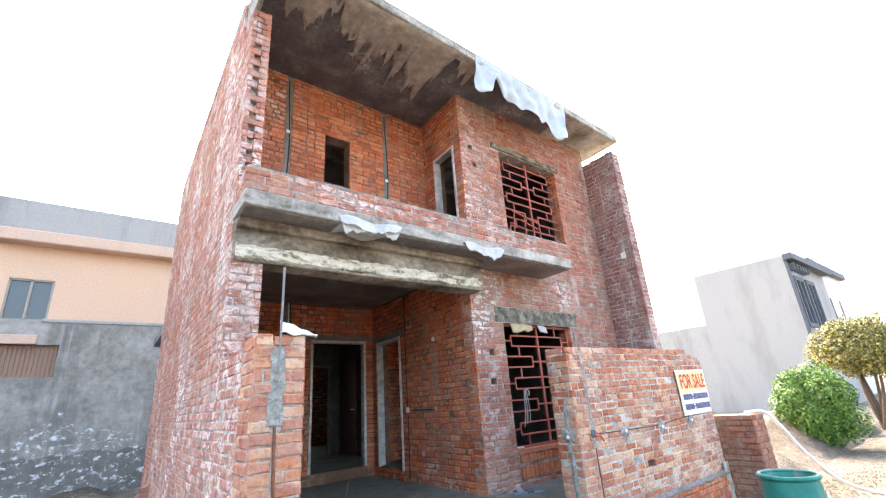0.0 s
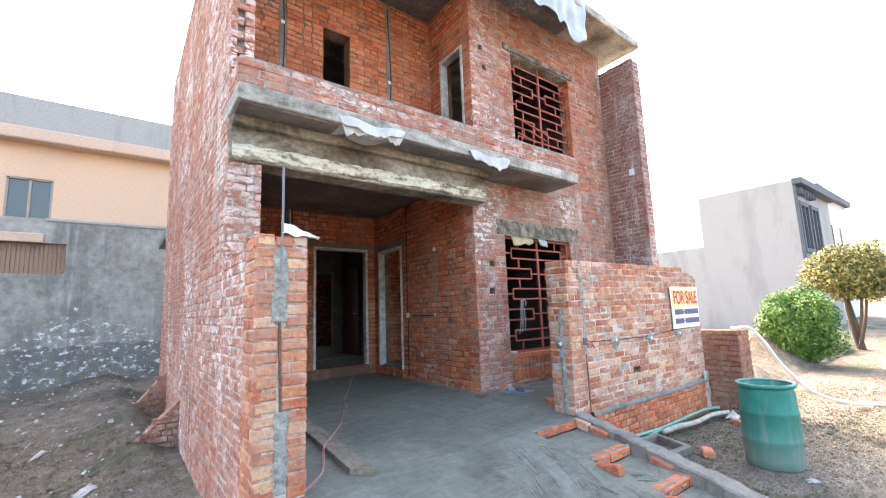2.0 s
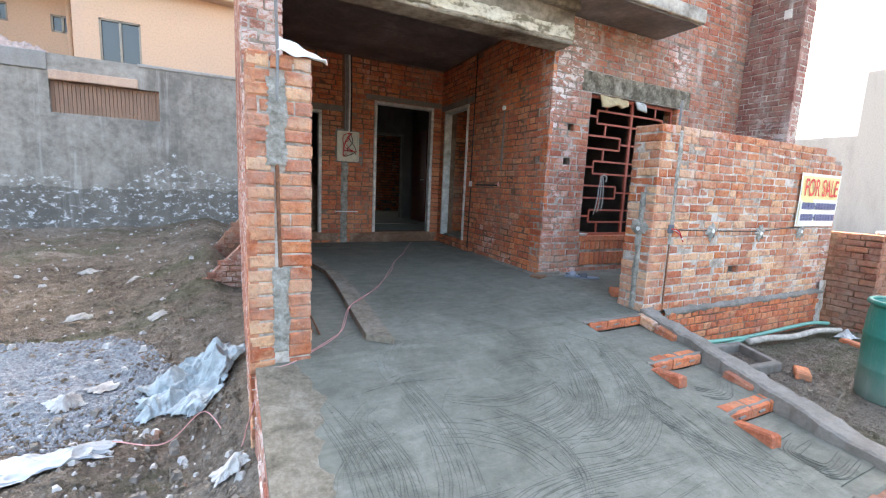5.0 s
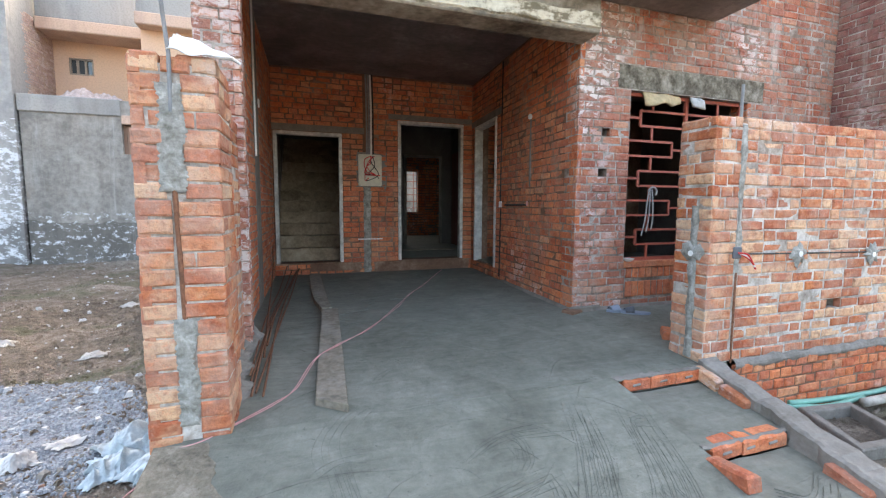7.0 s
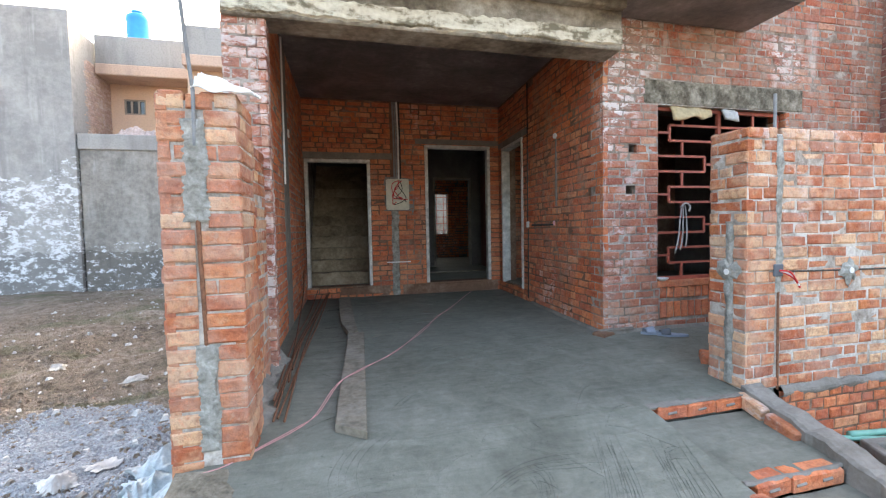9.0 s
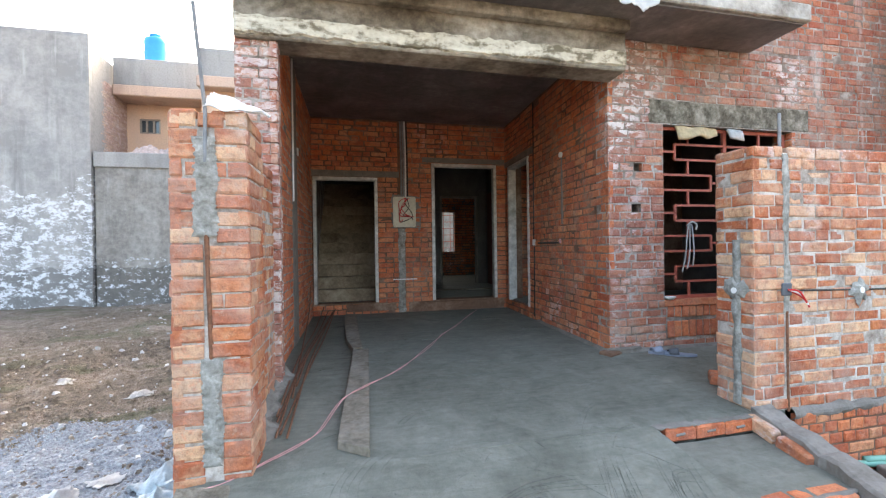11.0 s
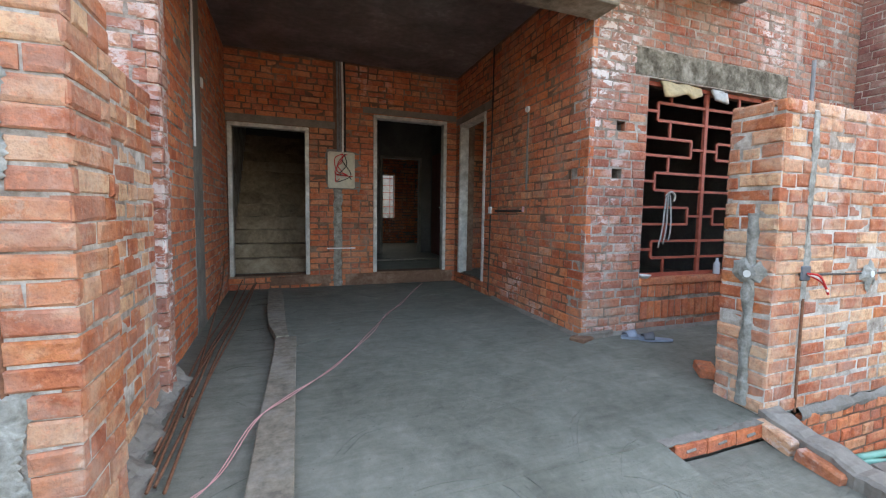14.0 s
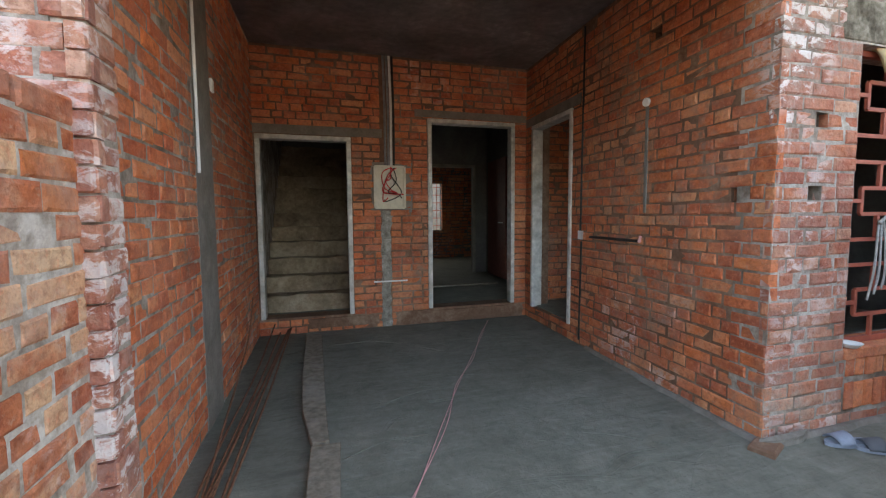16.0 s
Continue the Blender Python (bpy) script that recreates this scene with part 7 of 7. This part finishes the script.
def far_window(parent, x0, x1, y, z0, z1, n=2):
    w = part("window", boxes((x0, x1, y + 0.08, y + 0.10, z0, z1)), GLASS, parent, "dark glazed window")
    f = 0.05
    for d in ((x0, x0 + f, z0, z1), (x1 - f, x1, z0, z1), (x0, x1, z0, z0 + f), (x0, x1, z1 - f, z1)):
        part("frame", boxes((d[0], d[1], y + 0.02, y + 0.09, d[2], d[3])), ALU, w)
    for k in range(1, n):
        m = x0 + (x1 - x0) * k / n
        part("mullion", boxes((m - 0.03, m + 0.03, y + 0.02, y + 0.09, z0, z1)), ALU, w)


far_window(peach, -2.02, -1.06, NY + 0.3, 3.98, 5.14)
far_window(peach, -5.1, -4.45, NY + 2.2, 5.10, 5.62, 3)
far_window(peach, -3.5, -2.95, NY + 2.2, 5.0, 5.5)
def heap(u, v):
    a, b = 2 * u - 1, 2 * v - 1
    d = max(0.0, 1 - abs(a) ** 3) * max(0.0, 1 - b * b)
    x, y = -4.0 + 1.05 * a, NY + 0.75 + 0.4 * b
    return Vector((x, y, 3.79 + 0.62 * d * (0.8 + 0.35 * noise.fractal(Vector((x * 2.2, y * 2.2, 4.0)), 0.8, 2.0, 5)) + 0.05 * d * noise.noise(Vector((x * 11, y * 11, 1.0)))))


rub = sheet(heap, 60, 24, 0.01)
solid("terrace_rubble", rub, simple("pinkish_rubble", (0.46, 0.36, 0.32), 0.95, 0, 0.25, 10, 0.6), "heap of pinkish rubble on the neighbour's terrace", "rubble heap")
TK = (-4.58, NY + 2.3, 7.32)
part_tank = thing("water_tank", TK, "bright blue plastic roof water tank", "water tank")
part("stand", boxes((TK[0] - 0.5, TK[0] + 0.5, TK[1] - 0.5, TK[1] + 0.5, 6.45, TK[2]), bevel=0.02), GREY_TOP, part_tank, "cement plinth")
part("body", lathe(bmesh.new(), (TK[0], TK[1], TK[2]), [(0.35, 0), (0.37, 0.1), (0.35, 0.45), (0.37, 0.5), (0.35, 0.9), (0.37, 0.95), (0.35, 1.1), (0.2, 1.2)], 24), BLUE, part_tank, smooth=True)
part("lid", lathe(bmesh.new(), (TK[0], TK[1], TK[2] + 1.2), [(0.2, 0), (0.2, 0.08), (0.05, 0.1)], 20), BLUE, part_tank, smooth=True)
tall = thing("grey_house", (-9, NY, -0.7), "tall grey rendered house with white salts, seen from its blind side", "house")
part("wall", boxes((-14.0, -5.5, NY - 0.12, NY + 0.12, -1.0, 7.45)), GREY_TALL, tall)
flank = part("side_wall", boxes((-5.72, -5.53, NY + 0.125, NY + 2.2, -1.0, 7.1)), GREY_TOP, tall, "pinkish brick flank")
brickwork(flank, "+x", -5.52 - lean(-5) * (NY + 1.1 - Y_FRONT), NY + 0.13, NY + 2.2, 3.8, 6.4, BRICK_PINK, seed=131)
part("rear", boxes((-14.0, -5.73, NY + 0.125, NY + 6, -1.0, 7.2)), GREY_FAR, tall)

# ---- far buildings on the right ----
gh = thing("pale_house", (28, 8, -0.5), "pale grey rendered two-storey house with a dark-trimmed front", "house")
part("wall", boxes((26.0, 33.0, 5.6, 9.8, -0.6, 6.7)), GREY_FAR, gh)
part("rear_wing", boxes((26.02, 33.0, 9.8, 17.0, -0.6, 4.0)), GREY_FAR, gh)
part("roof_edge", boxes((25.9, 33.2, 5.2, 5.6, 6.45, 6.75), bevel=0.02), DARKTRIM, gh, "dark projecting roof edge")
for x in (26.4, 28.4):
    w = part("window", boxes((x, x + 1.2, 5.53, 5.58, 3.4, 5.5)), GLASS, gh, "tall dark window")
    for d in ((x - 0.18, x, 3.2, 5.7), (x + 1.2, x + 1.38, 3.2, 5.7), (x, x + 1.2, 5.5, 5.7), (x, x + 1.2, 3.2, 3.4), (x + 0.55, x + 0.65, 3.4, 5.5)):
        part("frame", boxes((d[0], d[1], 5.45, 5.56, d[2], d[3])), DARKTRIM, w)
for k in range(6):
    part("bracket", boxes((26.2 + 0.5 * k, 26.32 + 0.5 * k, 5.3, 5.58, 6.0, 6.3)), DARKTRIM, gh)
part("corner_trim", boxes((25.98, 26.12, 5.48, 5.598, -0.5, 6.44)), DARKTRIM, gh)
wh = thing("white_house", (36, 8, -0.5), "whitish rendered house farther down the street", "house")
part("wall", boxes((33.05, 42.0, 6.2, 14, -0.6, 7.6)), WHITE_FAR, wh)
part("upper", boxes((36.5, 42.0, 7.2, 14, 7.6, 9.6)), WHITE_FAR, wh)
part("roof_edge", boxes((33.0, 42.2, 5.9, 6.195, 7.3, 7.7)), DARKTRIM, wh)
for x in (34.2, 36.6, 39.0):
    part("window", boxes((x, x + 1.3, 6.14, 6.19, 3.6, 5.6)), GLASS, wh, "dark window")

# ---- shrub, tree and dirt bank ----
def foliage(c, radii, count, size, seed, lumps=16):
    """Leaves over clumps of an uneven crown."""
    r = random.Random(seed)
    cl = []
    for _ in range(lumps):
        d = Vector((r.gauss(0, 1), r.gauss(0, 1), r.gauss(0, 1))).normalized()
        k = r.uniform(0.45, 0.8)
        cl.append((Vector((d.x * radii[0] * k, d.y * radii[1] * k, d.z * radii[2] * k)), r.uniform(0.28, 0.45)))
    vs, fs = [], []
    for _ in range(count):
        o, s = r.choice(cl)
        d = Vector((r.gauss(0, 1), r.gauss(0, 1), r.gauss(0, 1))).normalized()
        q = Vector(c) + o + Vector((d.x * radii[0], d.y * radii[1], d.z * radii[2])) * s * r.uniform(0.75, 1.08)
        n = (d + 0.7 * Vector((r.gauss(0, 1), r.gauss(0, 1), r.gauss(0, 1) + 0.5))).normalized()
        t = n.cross(Vector((r.gauss(0, 1), r.gauss(0, 1), r.gauss(0, 1)))).normalized()
        b = n.cross(t)
        z = size * r.uniform(0.6, 1.3)
        k = len(vs)
        vs += [q - t * z, q + b * z * 0.4, q + t * z + n * z * 0.25, q - b * z * 0.4]
        fs.append((k, k + 1, k + 2, k + 3))
    me = bpy.data.meshes.new("crown")
    me.from_pydata([tuple(v) for v in vs], [], fs)
    return me


def shrub(name, base, crown, radii, count, size, mat, label, seed):
    t = thing(name, base, label, "shrub" if radii[2] < 1.2 else "tree")
    r = random.Random(seed)
    for i in range(5):
        tip = Vector(crown) + Vector((r.uniform(-0.5, 0.5) * radii[0], r.uniform(-0.5, 0.5) * radii[1], r.uniform(-0.2, 0.5) * radii[2]))
        foot = Vector(base) + Vector((r.uniform(-0.06, 0.06), r.uniform(-0.06, 0.06), -0.1))
        mid = (foot + tip) / 2 + Vector((r.uniform(-0.15, 0.15), r.uniform(-0.15, 0.15), 0))
        part("stem", rod(bmesh.new(), curve_points([foot, mid, tip], 5), 0.06, 7, 0.35), BARK, t)
    me = foliage(crown, radii, count, size, seed, 46)
    me.materials.append(mat)
    for v in me.vertices:
        v.co -= Vector(base)
    ob = new("crown", me)
    ob.parent = t
    return t


shrub("shrub", (13.5, 3.25, -0.40), (13.5, 3.25, 0.50), (0.86, 0.86, 0.98), 26000, 0.042, LEAF, "dense bright green clipped shrub in the dirt bank", 5)
shrub("young_tree", (18.2, 2.9, -0.5), (18.3, 2.85, 1.75), (1.3, 1.2, 1.05), 17000, 0.055, LEAF_DRY, "olive and yellowing roadside tree with a loose crown", 6)


def bank(u, v):
    x, y = 9.5 + 12 * u, 2.9 + 2.6 * v
    return Vector((x, y, ground_z(x, y) - 0.02 + 0.85 * math.sin(math.pi * v) * math.sin(math.pi * min(1, u * 1.05)) * (0.7 + 0.8 * noise.noise(Vector((x * 0.8, y * 1.1, 5.0))))))


solid("dirt_bank", sheet(bank, 70, 24, 0.01), DIRT, "low heap of excavated dirt along the street", "dirt heap", smooth=True)
